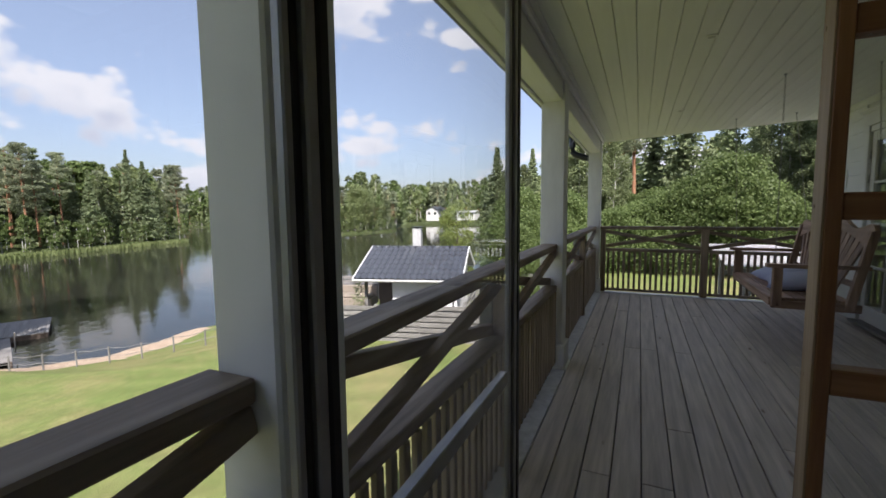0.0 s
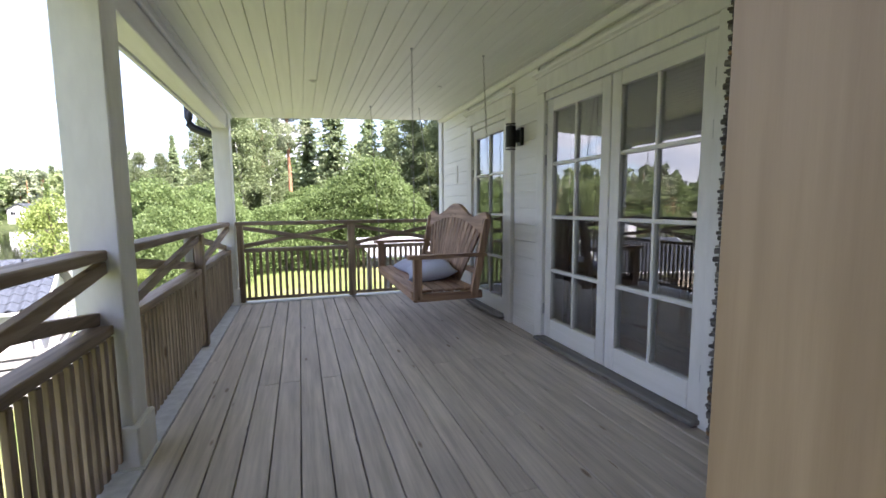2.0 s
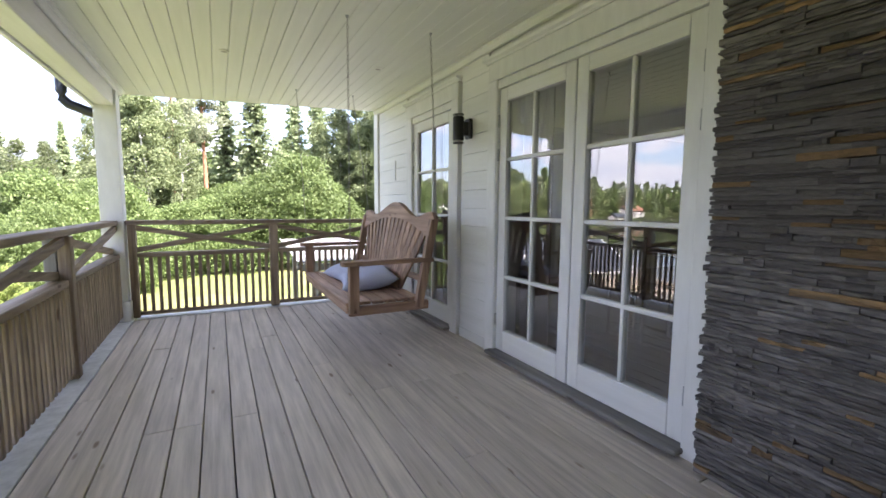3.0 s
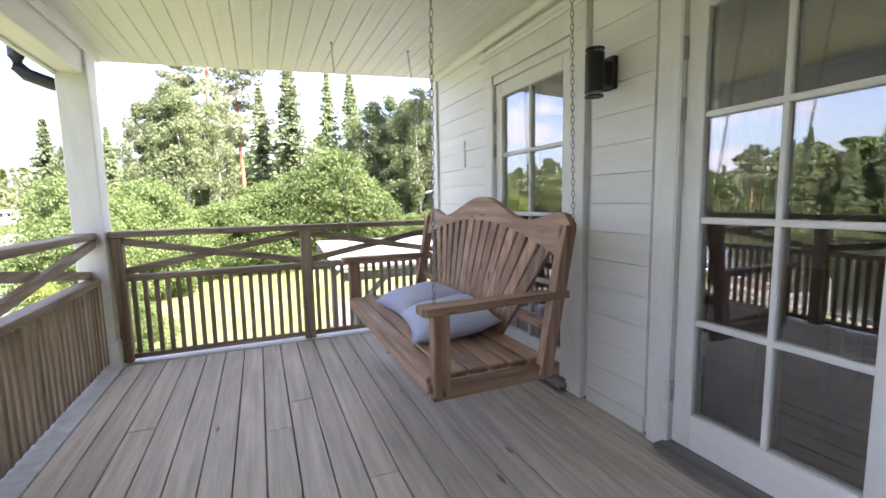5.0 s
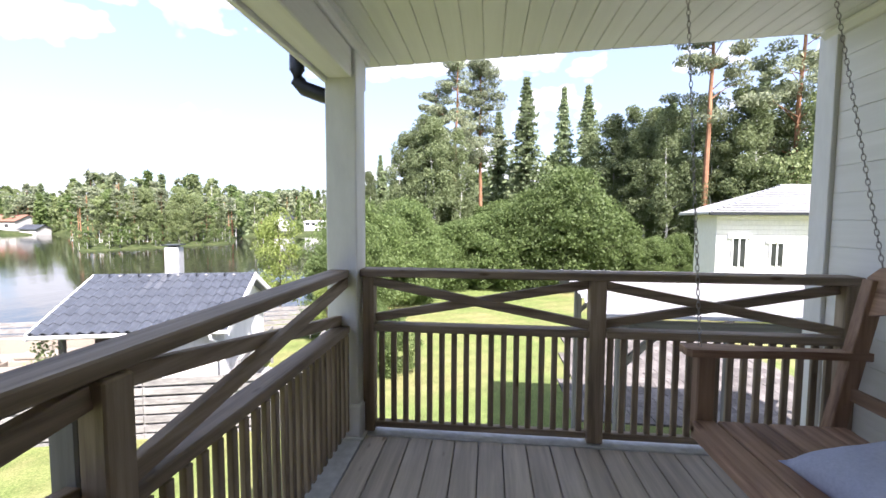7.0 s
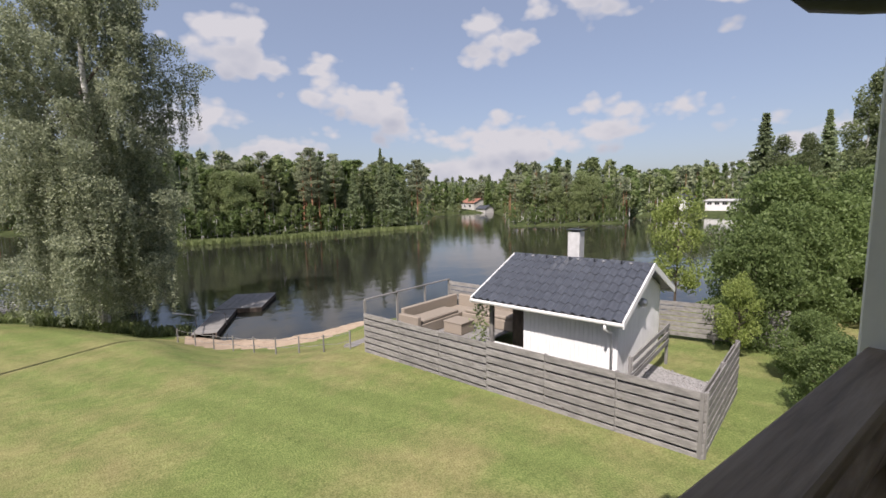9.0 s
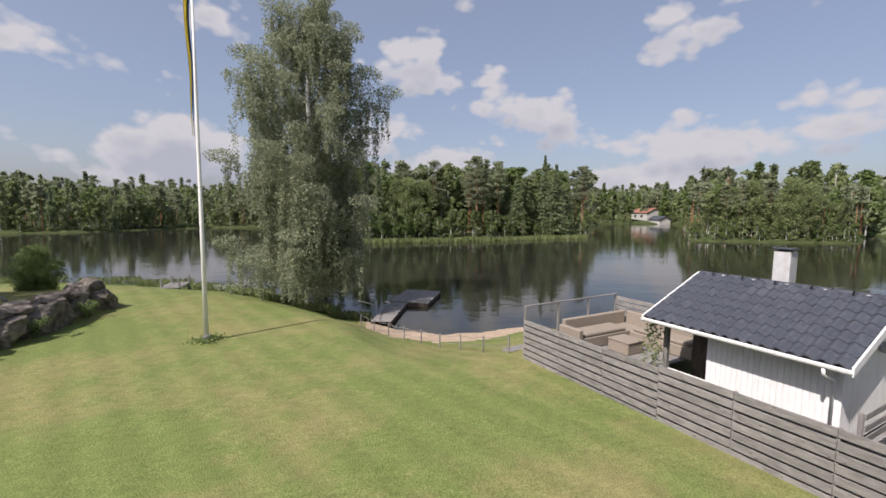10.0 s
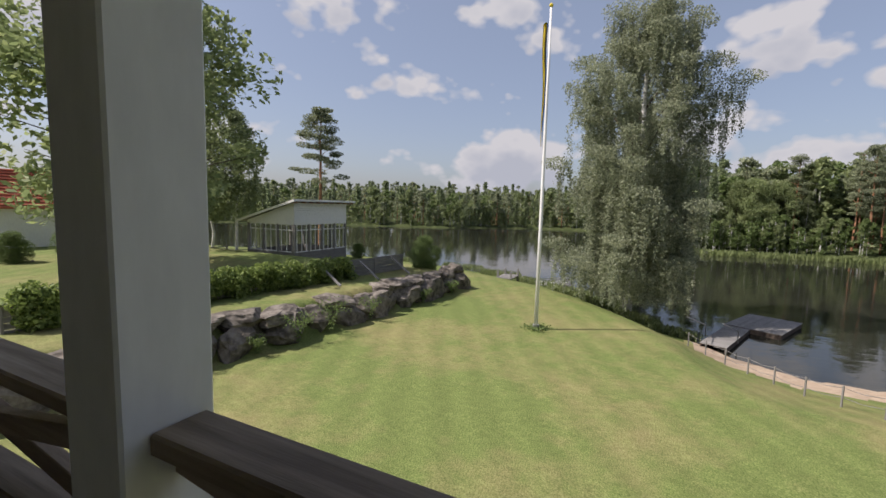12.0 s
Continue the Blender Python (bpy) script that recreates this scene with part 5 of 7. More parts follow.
# gravel yard
bm = bmesh.new()
rg = np.random.RandomState(3)
quad = [FF + dd * -0.1 + dv * 0.15, FF - dd * 2.3 + dv * 0.15, FF - dd * 3.2 + dv * 4.3, FG - dd * 0.1]
vs = [bm.verts.new((p.x, p.y, float(ground_z(p.x, p.y)) + 0.03)) for p in quad]
bm.faces.new(vs)
bmesh.ops.subdivide_edges(bm, edges=bm.edges[:], cuts=12, use_grid_fill=True)
for v in bm.verts:
    v.co.z = float(ground_z(v.co.x, v.co.y)) + 0.035 + rg.uniform(-.012, .012)
solo("gravel_yard", bm, GRAVEL, "grey gravel bed inside the fence", "gravel", kind="structure")
b = bmesh.new()
bmesh.ops.create_icosphere(b, subdivisions=1, radius=0.03)
pv = np.array([v.co[:] for v in b.verts])
pf = np.array([[v.index for v in f.verts] for f in b.faces])
b.free()
V, F = [], []
for i in range(500):
    a_, b__ = rg.uniform(0, 1), rg.uniform(0, 1)
    p = quad[0] * (1 - a_) * (1 - b__) + quad[1] * a_ * (1 - b__) + quad[2] * a_ * b__ + quad[3] * (1 - a_) * b__
    F.append(pf + len(V) * len(pv))
    V.append(pv * rg.uniform(0.5, 1.3) * [1, 1, 0.7] + [p.x, p.y, float(ground_z(p.x, p.y)) + 0.045])
ob = new("gravel_stones", arrays_mesh("gravel_stones", np.vstack(V), np.vstack(F), [GRAVEL]))
tagged(ob, "loose grey gravel stones", "gravel", kind="stuff")

# ---- flagpole ----
PB = Vector((-14.8, -6.0, float(ground_z(-14.8, -6.0))))
fp = thing("flagpole", PB, "tall white flagpole with a blue and yellow pennant", "flagpole")
part("pole", tube(bmesh.new(), [PB - Vector((0, 0, 0.1)), PB + Vector((0, 0, 4)), PB + Vector((0, 0, 8)), PB + Vector((0, 0, 11.1))], 0.075, 16, 0.035), WHITE, fp, smooth=True)
b = bmesh.new()
bmesh.ops.create_uvsphere(b, u_segments=12, v_segments=8, radius=0.07, matrix=Matrix.Translation(PB + Vector((0, 0, 11.15))))
part("finial", b, YELLOW, fp, "gilded ball", True)
part("base_socket", tube(bmesh.new(), [PB - Vector((0, 0, 0.1)), PB + Vector((0, 0, 0.18))], 0.11, 14), STEEL, fp)
for nm, mat_, off in (("pennant_upper", BLUE, 0.0), ("pennant_lower", YELLOW, 0.06)):
    b = bmesh.new()
    rows_ = []
    for i in range(25):
        f_ = i / 24
        z = PB.z + 10.6 - 4.1 * f_
        w_ = 0.11 * (1 - f_) + 0.02
        y = PB.y - 0.07 - 0.02 * math.sin(f_ * 9)
        rows_.append([b.verts.new((PB.x + off + 0.03 * math.sin(f_ * 7), y - off * 0.5, z)), b.verts.new((PB.x + off + 0.05 * math.sin(f_ * 6 + 1), y - w_ * 0.5 - off * 0.5, z - 0.02)), b.verts.new((PB.x + off - 0.03, y - w_ - off * 0.5, z - 0.05))])
    for p, q in zip(rows_, rows_[1:]):
        for k in range(2):
            b.faces.new((p[k], p[k + 1], q[k + 1], q[k]))
    bmesh.ops.solidify(b, geom=b.faces[:], thickness=0.004)
    part(nm, b, mat_, fp, "blue cloth" if off == 0 else "yellow cloth", True)

# ---- jetty, boat, beach rope ----
jt = thing("jetty", (-23.5, 1.5, WATER_Z), "grey wooden bathing jetty with a floating platform", "jetty")
ga, gb = Vector((-20.5, 0.15, -4.12)), Vector((-25.0, 1.75, -4.16))
gd = (gb - ga).normalized()
gs = Vector((-gd.y, gd.x, 0)).normalized()
for k in range(32):
    c = ga + gd * (0.07 + k * 0.139)
    part("plank", beam(bmesh.new(), c - gs * 0.5, c + gs * 0.5, 0.132, 0.035, 0.003), GREYWOOD["y"], jt)
for s_ in (-0.46, 0.46):
    part("stringer", beam(bmesh.new(), ga + gs * s_ - Vector((0, 0, 0.14)), gb + gs * s_ - Vector((0, 0, 0.14)), 0.06, 0.24), BARK_D, jt)
pc = Vector((-26.1, 2.95, -4.115))
pu, pv_ = Vector((-0.905, 0.425, 0)).normalized(), Vector((-0.425, -0.905, 0)).normalized()
for k in range(16):
    c = pc + pv_ * (-1.1 + k * 0.147)
    part("plank", beam(bmesh.new(), c - pu * 1.85, c + pu * 1.85, 0.139, 0.035, 0.003), GREYWOOD["y"], jt)
for s_ in (-1.1, 1.1):
    part("float_beam", beam(bmesh.new(), pc + pv_ * s_ - pu * 1.85 - Vector((0, 0, 0.17)), pc + pv_ * s_ + pu * 1.85 - Vector((0, 0, 0.17)), 0.08, 0.3), BARK_D, jt)
for s_ in (-1.8, 1.8):
    part("float_beam", beam(bmesh.new(), pc + pu * s_ - pv_ * 1.05 - Vector((0, 0, 0.17)), pc + pu * s_ + pv_ * 1.05 - Vector((0, 0, 0.17)), 0.08, 0.3), BARK_D, jt)
for s_ in (-0.62, 0.62):
    hp = [ga + gs * s_ - gd * 1.6 + Vector((0, 0, 1.35)), ga + gs * s_ - gd * 0.2 + Vector((0, 0, 0.95)), ga + gs * s_ + gd * 1.2 + Vector((0, 0, 0.55)), ga + gs * s_ + gd * 1.3 + Vector((0, 0, 0.0))]
    part("handrail", tube(bmesh.new(), hp, 0.022, 8), STEEL, jt, "bent steel handrail", True)
rp = thing("rope_fence", (-15.5, 2.0, -3.3), "low post and rope fence above the beach", "fence")
ra, rb = Vector((-18.6, -0.9, 0)), Vector((-11.6, 3.1, 0))
prev = None
for k in range(9):
    c = ra + (rb - ra) * (k / 8)
    c.z = float(ground_z(c.x, c.y))
    part("post", tube(bmesh.new(), [c - Vector((0, 0, 0.05)), c + Vector((0, 0, 0.55))], 0.025, 6), GREYWOOD["z"], rp)
    if prev:
        for h in (0.25, 0.5):
            mid = (prev + c) / 2 + Vector((0, 0, h - 0.05))
            part("rope", tube(bmesh.new(), [prev + Vector((0, 0, h)), mid, c + Vector((0, 0, h))], 0.008, 5), GREYWOOD["x"], rp)
    prev = c
b = bmesh.new()
rings = []
for i in range(9):
    q = i / 8
    w_ = 0.62 * (1 - (max(0, q - 0.45) / 0.55) ** 2.2) if q > 0.45 else 0.62
    rings.append([b.verts.new((q * 3.8, s_ * w_ * f_, h)) for s_, f_, h in ((1, 1, 0.35), (1, 0.75, 0.05), (0, 0, 0), (-1, 0.75, 0.05), (-1, 1, 0.35))])
for p, q in zip(rings, rings[1:]):
    for k in range(4):
        b.faces.new((p[k], p[k + 1], q[k + 1], q[k]))
b.faces.new(rings[0])
bmesh.ops.solidify(b, geom=b.faces[:], thickness=0.04)
bmesh.ops.transform(b, matrix=pose(-31.5, -9.6, WATER_Z + 0.02, 0, 0, 155), verts=b.verts)
solo("rowing_boat", b, BOATWHITE, "small white rowing boat moored at the shore", "boat", at=(-31.5, -9.6, WATER_Z))
sj = thing("small_jetty", (-30.0, -12.0, WATER_Z), "small pale wooden landing stage", "jetty")
for k in range(8):
    part("plank", one_box(-31.6, -29.4, -12.6 + k * 0.15, -12.47 + k * 0.15, -3.72, -3.68), GREYWOOD["x"], sj)
for xx, yy in ((-31.4, -12.5), (-29.6, -12.5), (-31.4, -11.5), (-29.6, -11.5)):
    part("post", one_box(xx - 0.06, xx + 0.06, yy - 0.06, yy + 0.06, -4.8, -3.2), GREYWOOD["z"], sj)

# ---- boulder wall ----
def boulder(x, y, zc, sx, sy, sz, seed, turn=0, tip=0):
    """A quarried block: a box with broken corners and a rough, split skin."""
    b = bmesh.new()
    bmesh.ops.create_cube(b, size=2)
    bmesh.ops.subdivide_edges(b, edges=b.edges[:], cuts=7, use_grid_fill=True)
    r = random.Random(seed)
    off = Vector((r.uniform(0, 50), r.uniform(0, 50), r.uniform(0, 50)))
    cuts = [(Vector((r.choice((-1, 1)) * r.uniform(0.3, 1), r.choice((-1, 1)) * r.uniform(0.3, 1), r.uniform(-0.7, 1))).normalized(), r.uniform(0.74, 1.05)) for _ in range(9)]
    for v in b.verts:
        p = v.co.lerp(v.co.normalized() * 1.15, 0.14)
        for c, lim_ in cuts:
            d = p.dot(c)
            if d > lim_:
                p -= c * (d - lim_)
        p *= 1.0 + 0.16 * noise.noise(p * 0.9 + off) + 0.10 * noise.noise(p * 2.7 + off) + 0.06 * noise.noise(p * 7 + off)
        v.co = (p.x * sx, p.y * sy, p.z * sz)
    bmesh.ops.transform(b, matrix=pose(x, y, zc, tip, r.uniform(-4, 4), turn), verts=b.verts)
    return solo("boulder", b, ROCK, "rough grey granite boulder in the terrace wall", "boulder", "boulders of the terrace wall", at=(x, y, zc - sz))


r7 = random.Random(21)
x = -21.3
i = 0
while x < -1.0:
    sx = r7.uniform(0.42, 0.9)
    xc = x + sx
    yc = float(rock_line(xc))
    zg = float(ground_z(xc, yc + 0.55)) - 0.1
    hi = r7.uniform(0.46, 0.56)
    boulder(xc, yc - 0.2 + r7.uniform(-0.1, 0.1), zg + hi * 0.92, sx * 1.04, r7.uniform(0.45, 0.6), hi, 100 + i, r7.uniform(-14, 14), r7.uniform(-6, 6))
    if r7.random() < 0.92 or x < -19:
        up = r7.uniform(0.15, 0.26) * (1.5 if x < -19 else 1.0)
        boulder(xc + r7.uniform(-0.3, 0.3), yc - 0.38 + r7.uniform(-0.08, 0.08), zg + hi * 1.72 + up * 0.6, r7.uniform(0.5, 0.85), r7.uniform(0.4, 0.55), up, 300 + i, r7.uniform(-22, 22), r7.uniform(-8, 4))
    x += sx * 1.86
    i += 1
board_fence("board_fence", Vector((-19.2, -14.4, 0)), Vector((-4.0, -16.2, 0)), 7, -1.18, 7, 0.16, 0.15, "dark weathered board fence on the terrace")
for k in range(3):
    a = Vector((-18.2 + 2.3 * k, -14.42 - 0.27 * k, -1.25))
    e = a + Vector((0.25, 1.25, 0))
    e.z = float(ground_z(e.x, e.y)) + 0.02
    solo("fence_prop", beam(bmesh.new(), a, e, 0.09, 0.06), GREYWOOD["z"], "slanted grey timber prop against the fence", "prop", "fence props", at=e)

# ---- gazebo by the lake ----
gz_ = thing("gazebo", (-24.9, -27.3, -2.95), "grey and white glazed summer house with a lean-to roof", "summer house")
GX0, GX1, GY0, GY1, GZ = -27.7, -22.06, -29.7, -24.96, -2.98
part("plinth_wall", box(box(box(box(bmesh.new(), GX0, GX1, GY1 - 0.1, GY1, GZ, -2.15), GX1 - 0.1, GX1, GY0, GY1 - 0.1, GZ, -2.15), GX0, GX0 + 0.1, GY0, GY1 - 0.1, GZ, -2.15), GX0 + 0.1, GX1 - 0.1, GY0, GY0 + 0.1, GZ, -2.15), SUMMERGREY, gz_, "grey boarded lower wall")
part("summer_floor", one_box(GX0 + 0.1, GX1 - 0.1, GY0 + 0.1, GY1 - 0.1, GZ, GZ + 0.2), GREYWOOD["x"], gz_)
for k in range(5):
    xx = GX0 + k * (GX1 - GX0 - 0.14) / 4
    part("window_post", one_box(xx, xx + 0.14, GY1 - 0.12, GY1 + 0.01, -2.149, -0.15), GREYWOOD["z"], gz_)
    part("window_post", one_box(xx, xx + 0.14, GY0, GY0 + 0.12, -2.149, -0.15), GREYWOOD["z"], gz_)
for k in range(4):
    yy = GY0 + 0.13 + k * (GY1 - GY0 - 0.4) / 3
    part("window_post", one_box(GX1 - 0.12, GX1 + 0.01, yy, yy + 0.14, -2.149, -0.15), GREYWOOD["z"], gz_)
    part("window_post", one_box(GX0, GX0 + 0.12, yy, yy + 0.14, -2.149, -0.15), GREYWOOD["z"], gz_)
for k in range(12):
    xx = GX0 + 0.3 + k * (GX1 - GX0 - 0.6) / 11
    part("white_bar", one_box(xx, xx + 0.045, GY1 - 0.07, GY1 - 0.03, -2.149, -0.15), WHITE, gz_)
for k in range(9):
    yy = GY0 + 0.3 + k * (GY1 - GY0 - 0.6) / 8
    part("white_bar", one_box(GX1 - 0.07, GX1 - 0.03, yy, yy + 0.045, -2.149, -0.15), WHITE, gz_)
for zz in (-2.149, -0.6, -0.2):
    part("white_rail", one_box(GX0 + 0.1, GX1 - 0.1, GY1 - 0.075, GY1 - 0.028, zz, zz + 0.07), WHITE, gz_)
    part("white_rail", one_box(GX1 - 0.075, GX1 - 0.028, GY0 + 0.1, GY1 - 0.1, zz, zz + 0.07), WHITE, gz_)
g = part("pane", one_box(GX0 + 0.1, GX1 - 0.1, GY1 - 0.055, GY1 - 0.05, -2.14, -0.15, 0), GLASS, gz_)
g.visible_shadow = False
bm = bmesh.new()
for k in range(11):
    box(bm, GX0, GX1, GY1 - 0.1, GY1 - 0.004 * (k % 2), -0.14 + k * 0.14, -0.005 + k * 0.14, 0.006)
part("upper_cladding", bm, WHITE, gz_)
for xx in (GX1 - 0.1, GX0):
    b = bmesh.new()
    prism(b, [(GY1 - 0.1, -0.14), (GY1 - 0.1, 1.40), (GY0, 0.0), (GY0, -0.14)], xx, xx + 0.1, lambda a, h, xx_: (xx_, a, h))
    part("side_cladding", b, WHITE, gz_)
b = bmesh.new()
prism(b, [(GY1 + 0.45, 1.60), (GY1 + 0.45, 1.52), (GY0 - 0.7, -0.12), (GY0 - 0.7, -0.04)], GX0 - 0.5, GX1 + 0.45, lambda a, h, xx_: (xx_, a, h))
part("lean_to_roof", b, DARKMETAL, gz_)
part("front_fascia", one_box(GX0 - 0.52, GX1 + 0.47, GY1 + 0.452, GY1 + 0.48, 1.48, 1.62, 0.004), WHITE, gz_)
for xx in (GX0 - 0.53, GX1 + 0.452):
    b = bmesh.new()
    prism(b, [(GY1 + 0.45, 1.63), (GY1 + 0.45, 1.46), (GY0 - 0.7, -0.17), (GY0 - 0.7, -0.01)], xx, xx + 0.03, lambda a, h, xx_: (xx_, a, h))
    part("verge_board", b, WHITE, gz_)
for k in range(9):
    xx = GX0 - 0.3 + k * 0.75
    part("rafter_end", one_box(xx, xx + 0.07, GY1 - 0.1, GY1 + 0.4, 1.35, 1.44), DOORWOOD["y"], gz_, "bare timber rafter end")
pk = thing("picket_fence", (-12, -31, -2.6), "low pale slatted garden fence", "fence")
for k in range(5):
    part("picket_rail", beam(bmesh.new(), (-21.8, -31.5, -2.75 + k * 0.17), (-8.0, -31.0, -2.75 + k * 0.17), 0.03, 0.09), GREYWOOD["x"], pk)
for k in range(8):
    part("picket_post", one_box(-21.7 + k * 1.9, -21.6 + k * 1.9, -31.55, -31.45, -3.2, -1.95), GREYWOOD["z"], pk)

# ---- houses ----
def window(bm_parent, x0, x1, y, z0, z1, toward, glassmat=DARKPANE):
    """A window on a wall facing along y (toward is +1 or -1)."""
    o = toward
    w = part("window", one_box(x0 + 0.04, x1 - 0.04, min(y, y + o * 0.03), max(y, y + o * 0.03), z0 + 0.04, z1 - 0.04, 0), BLACK if glassmat is None else glassmat, bm_parent, "dark window")
    for a, b_ in ((x0, x0 + 0.07), (x1 - 0.07, x1), ((x0 + x1) / 2 - 0.03, (x0 + x1) / 2 + 0.03)):
        part("window_frame", one_box(a, b_, min(y, y + o * 0.06), max(y, y + o * 0.06), z0, z1), WHITE, w)
    part("window_head", one_box(x0 - 0.15, x1 + 0.15, min(y, y + o * 0.1), max(y, y + o * 0.1), z1 + 0.001, z1 + 0.16), WHITE, w)


def gable_house(name, x0, x1, y0, y1, zb, ze, zr, wallmat, roofmat, label, ridge="x"):
    h = thing(name, ((x0 + x1) / 2, (y0 + y1) / 2, zb), label, "house", "houses round the lake")
    part("wall", one_box(x0, x1, y0, y1, zb, ze), wallmat, h)
    ov = 0.4
    for side in (-1, 1):
        b = bmesh.new()
        if ridge == "x":
            ym = (y0 + y1) / 2
            e = (y1 + ov) if side > 0 else (y0 - ov)
            prism(b, [(ym, zr), (e, ze - 0.1), (e, ze - 0.22), (ym, zr - 0.14)], x0 - ov, x1 + ov, lambda a, hh, xx: (xx, a, hh))
        else:
            xm = (x0 + x1) / 2
            e = (x1 + ov) if side > 0 else (x0 - ov)
            prism(b, [(xm, zr), (e, ze - 0.1), (e, ze - 0.22), (xm, zr - 0.14)], y0 - ov, y1 + ov, lambda a, hh, yy: (a, yy, hh))
        part("roof", b, roofmat, h)
    b = bmesh.new()
    if ridge == "x":
        prism(b, [(y0, ze - 0.01), (y1, ze - 0.01), ((y0 + y1) / 2, zr - 0.15)], x0 + 0.01, x1 - 0.01, lambda a, hh, xx: (xx, a, hh))
    else:
        prism(b, [(x0, ze - 0.01), (x1, ze - 0.01), ((x0 + x1) / 2, zr - 0.15)], y0 + 0.01, y1 - 0.01, lambda a, hh, yy: (a, yy, hh))
    part("gable", b, wallmat, h)
    return h


# white neighbouring building behind the carport
nb = thing("white_house", (13.5, 20, -2.4), "white one-storey house with a pale tiled hip roof", "house", "houses round the lake")
NX0, NX1, NY0, NY1, NE = 10.35, 22.7, 17.0, 18.9, 1.55
part("wall", one_box(NX0, NX1, NY0, NY1, -2.9, NE), WHITE, nb)
clapn = to_mesh("clapboard", one_box(0, NX1 - NX0, -0.03, 0, 0, 0.19, 0.008), WHITE)
for k in range(22):
    piece("clapboard", clapn, nb, Matrix.Translation(Vector((NX0, NY0, -2.8 + k * 0.197)) - BASE[nb]))
b = bmesh.new()
prism(b, [(NX0 - 0.55, NE + 0.02), (NX0 - 0.55, NE + 0.12), (NX0 + 3.2, 2.9), (NX1 - 3, 2.9), (NX1 + 0.5, NE + 0.12), (NX1 + 0.5, NE + 0.02)], 0, 1, lambda a, h, f: (a, (NY0 - 0.55 if h < 2 else 18.0) if f == 0 else (NY1 + 0.5 if h < 2 else 18.0), h))
part("hip_roof", b, TILE_W, nb)
for k in range(13):
    f_ = k / 13
    zz = NE + 0.14 + f_ * 1.27
    yy = NY0 - 0.56 + f_ * (18.0 - NY0 + 0.55)
    part("tile_course", beam(bmesh.new(), (NX0 - 0.5 + f_ * 3.7, yy, zz), (NX1 - f_ * 3.4, yy, zz), 0.2, 0.05, 0.008), TILE_W, nb)
part("eaves_gutter", one_box(NX0 - 0.6, NX1, NY0 - 0.66, NY0 - 0.56, NE + 0.0, NE + 0.1), DARKMETAL, nb)
window(nb, 10.95, 11.57, NY0 - 0.032, -0.65, 0.57, -1)
window(nb, 12.45, 13.05, NY0 - 0.032, -0.6, 0.38, -1)
window(nb, 14.4, 15.45, NY0 - 0.032, -0.6, 0.35, -1)
# carport with a pale corrugated roof
cp = thing("carport", (4.6, 4.4, -2.7), "open carport with a pale corrugated roof on timber posts", "carport")
bm = bmesh.new()
n = 60
top, bot = [], []
for i in range(n + 1):
    yy = 2.75 + 3.5 * i / n
    dz = 0.022 * math.sin(i * math.pi / 2.5)
    zt = 0.16 + 0.045 * (yy - 2.75) + dz
    top.append((bm.verts.new((2.02 + 0.035 * (yy - 2.75), yy, zt)), bm.verts.new((8.4, yy, zt))))
for a, c in zip(top, top[1:]):
    bm.faces.new((a[0], a[1], c[1], c[0]))
bmesh.ops.solidify(bm, geom=bm.faces[:], thickness=0.012)
part("corrugated_roof", bm, TILE_W, cp)
for xx, yy in ((2.35, 2.95), (2.45, 6.0), (5.2, 2.95), (5.2, 6.0), (8.1, 2.95), (8.1, 6.0)):
    part("post", one_box(xx - 0.06, xx + 0.06, yy - 0.06, yy + 0.06, -2.85, 0.10 + 0.045 * (yy - 2.75)), GREYWOOD["z"], cp)
    part("brace", beam(bmesh.new(), (xx + 0.02, yy, -0.45), (xx + 0.55, yy, 0.06), 0.06, 0.08), GREYWOOD["x"], cp)
for yy in (2.95, 6.0):
    part("beam", one_box(2.1, 8.3, yy - 0.04, yy + 0.04, -0.05 + 0.045 * (yy - 2.75), 0.085 + 0.045 * (yy - 2.75)), GREYWOOD["x"], cp)

pv = thing("pavement", (5.8, 10.2, -2.7), "pale stone paving beside the carport", "paving", kind="structure")
slab = to_mesh("paving_slab", one_box(-0.195, 0.195, -0.195, 0.195, -0.05, 0.0, 0.008), PAVING)
for i in range(16):
    for k in range(18):
        x_, y_ = 2.75 + i * 0.4, 6.6 + k * 0.4
        if x_ > 2.6 + 0.17 * (y_ - 6.6) - 0.2:
            piece("paving_slab", slab, pv, pose(x_ - 5.8, y_ - 10.2, float(ground_z(x_, y_)) + 0.045 + 2.7 + rng.uniform(-.006, .006), rng.uniform(-.8, .8), rng.uniform(-.8, .8), rng.uniform(-1.5, 1.5)))
rh = gable_house("red_roofed_house", -16.0, -3.0, -47.0, -39.3, -2.9, 0.75, 3.2, WHITE, TILE_R, "white house with a red tiled roof beyond the hedge")
for k in range(12):
    f_ = (k + 0.5) / 12
    part("tile_course", beam(bmesh.new(), (-16.4, -38.9 - f_ * 4.2, 0.68 + f_ * 2.55), (-2.6, -38.9 - f_ * 4.2, 0.68 + f_ * 2.55), 0.12, 0.05, 0.01), TILE_R, rh)
part("verge_board", beam(bmesh.new(), (-16.42, -38.85, 0.62), (-16.42, -43.15, 3.2), 0.05, 0.2), WHITE, rh)


def at_bearing(b, r, z=None):
    x, y = EYE0.x - r * math.sin(radians(b)), EYE0.y + r * math.cos(radians(b))
    return Vector((x, y, float(ground_z(x, y)) if z is None else z))


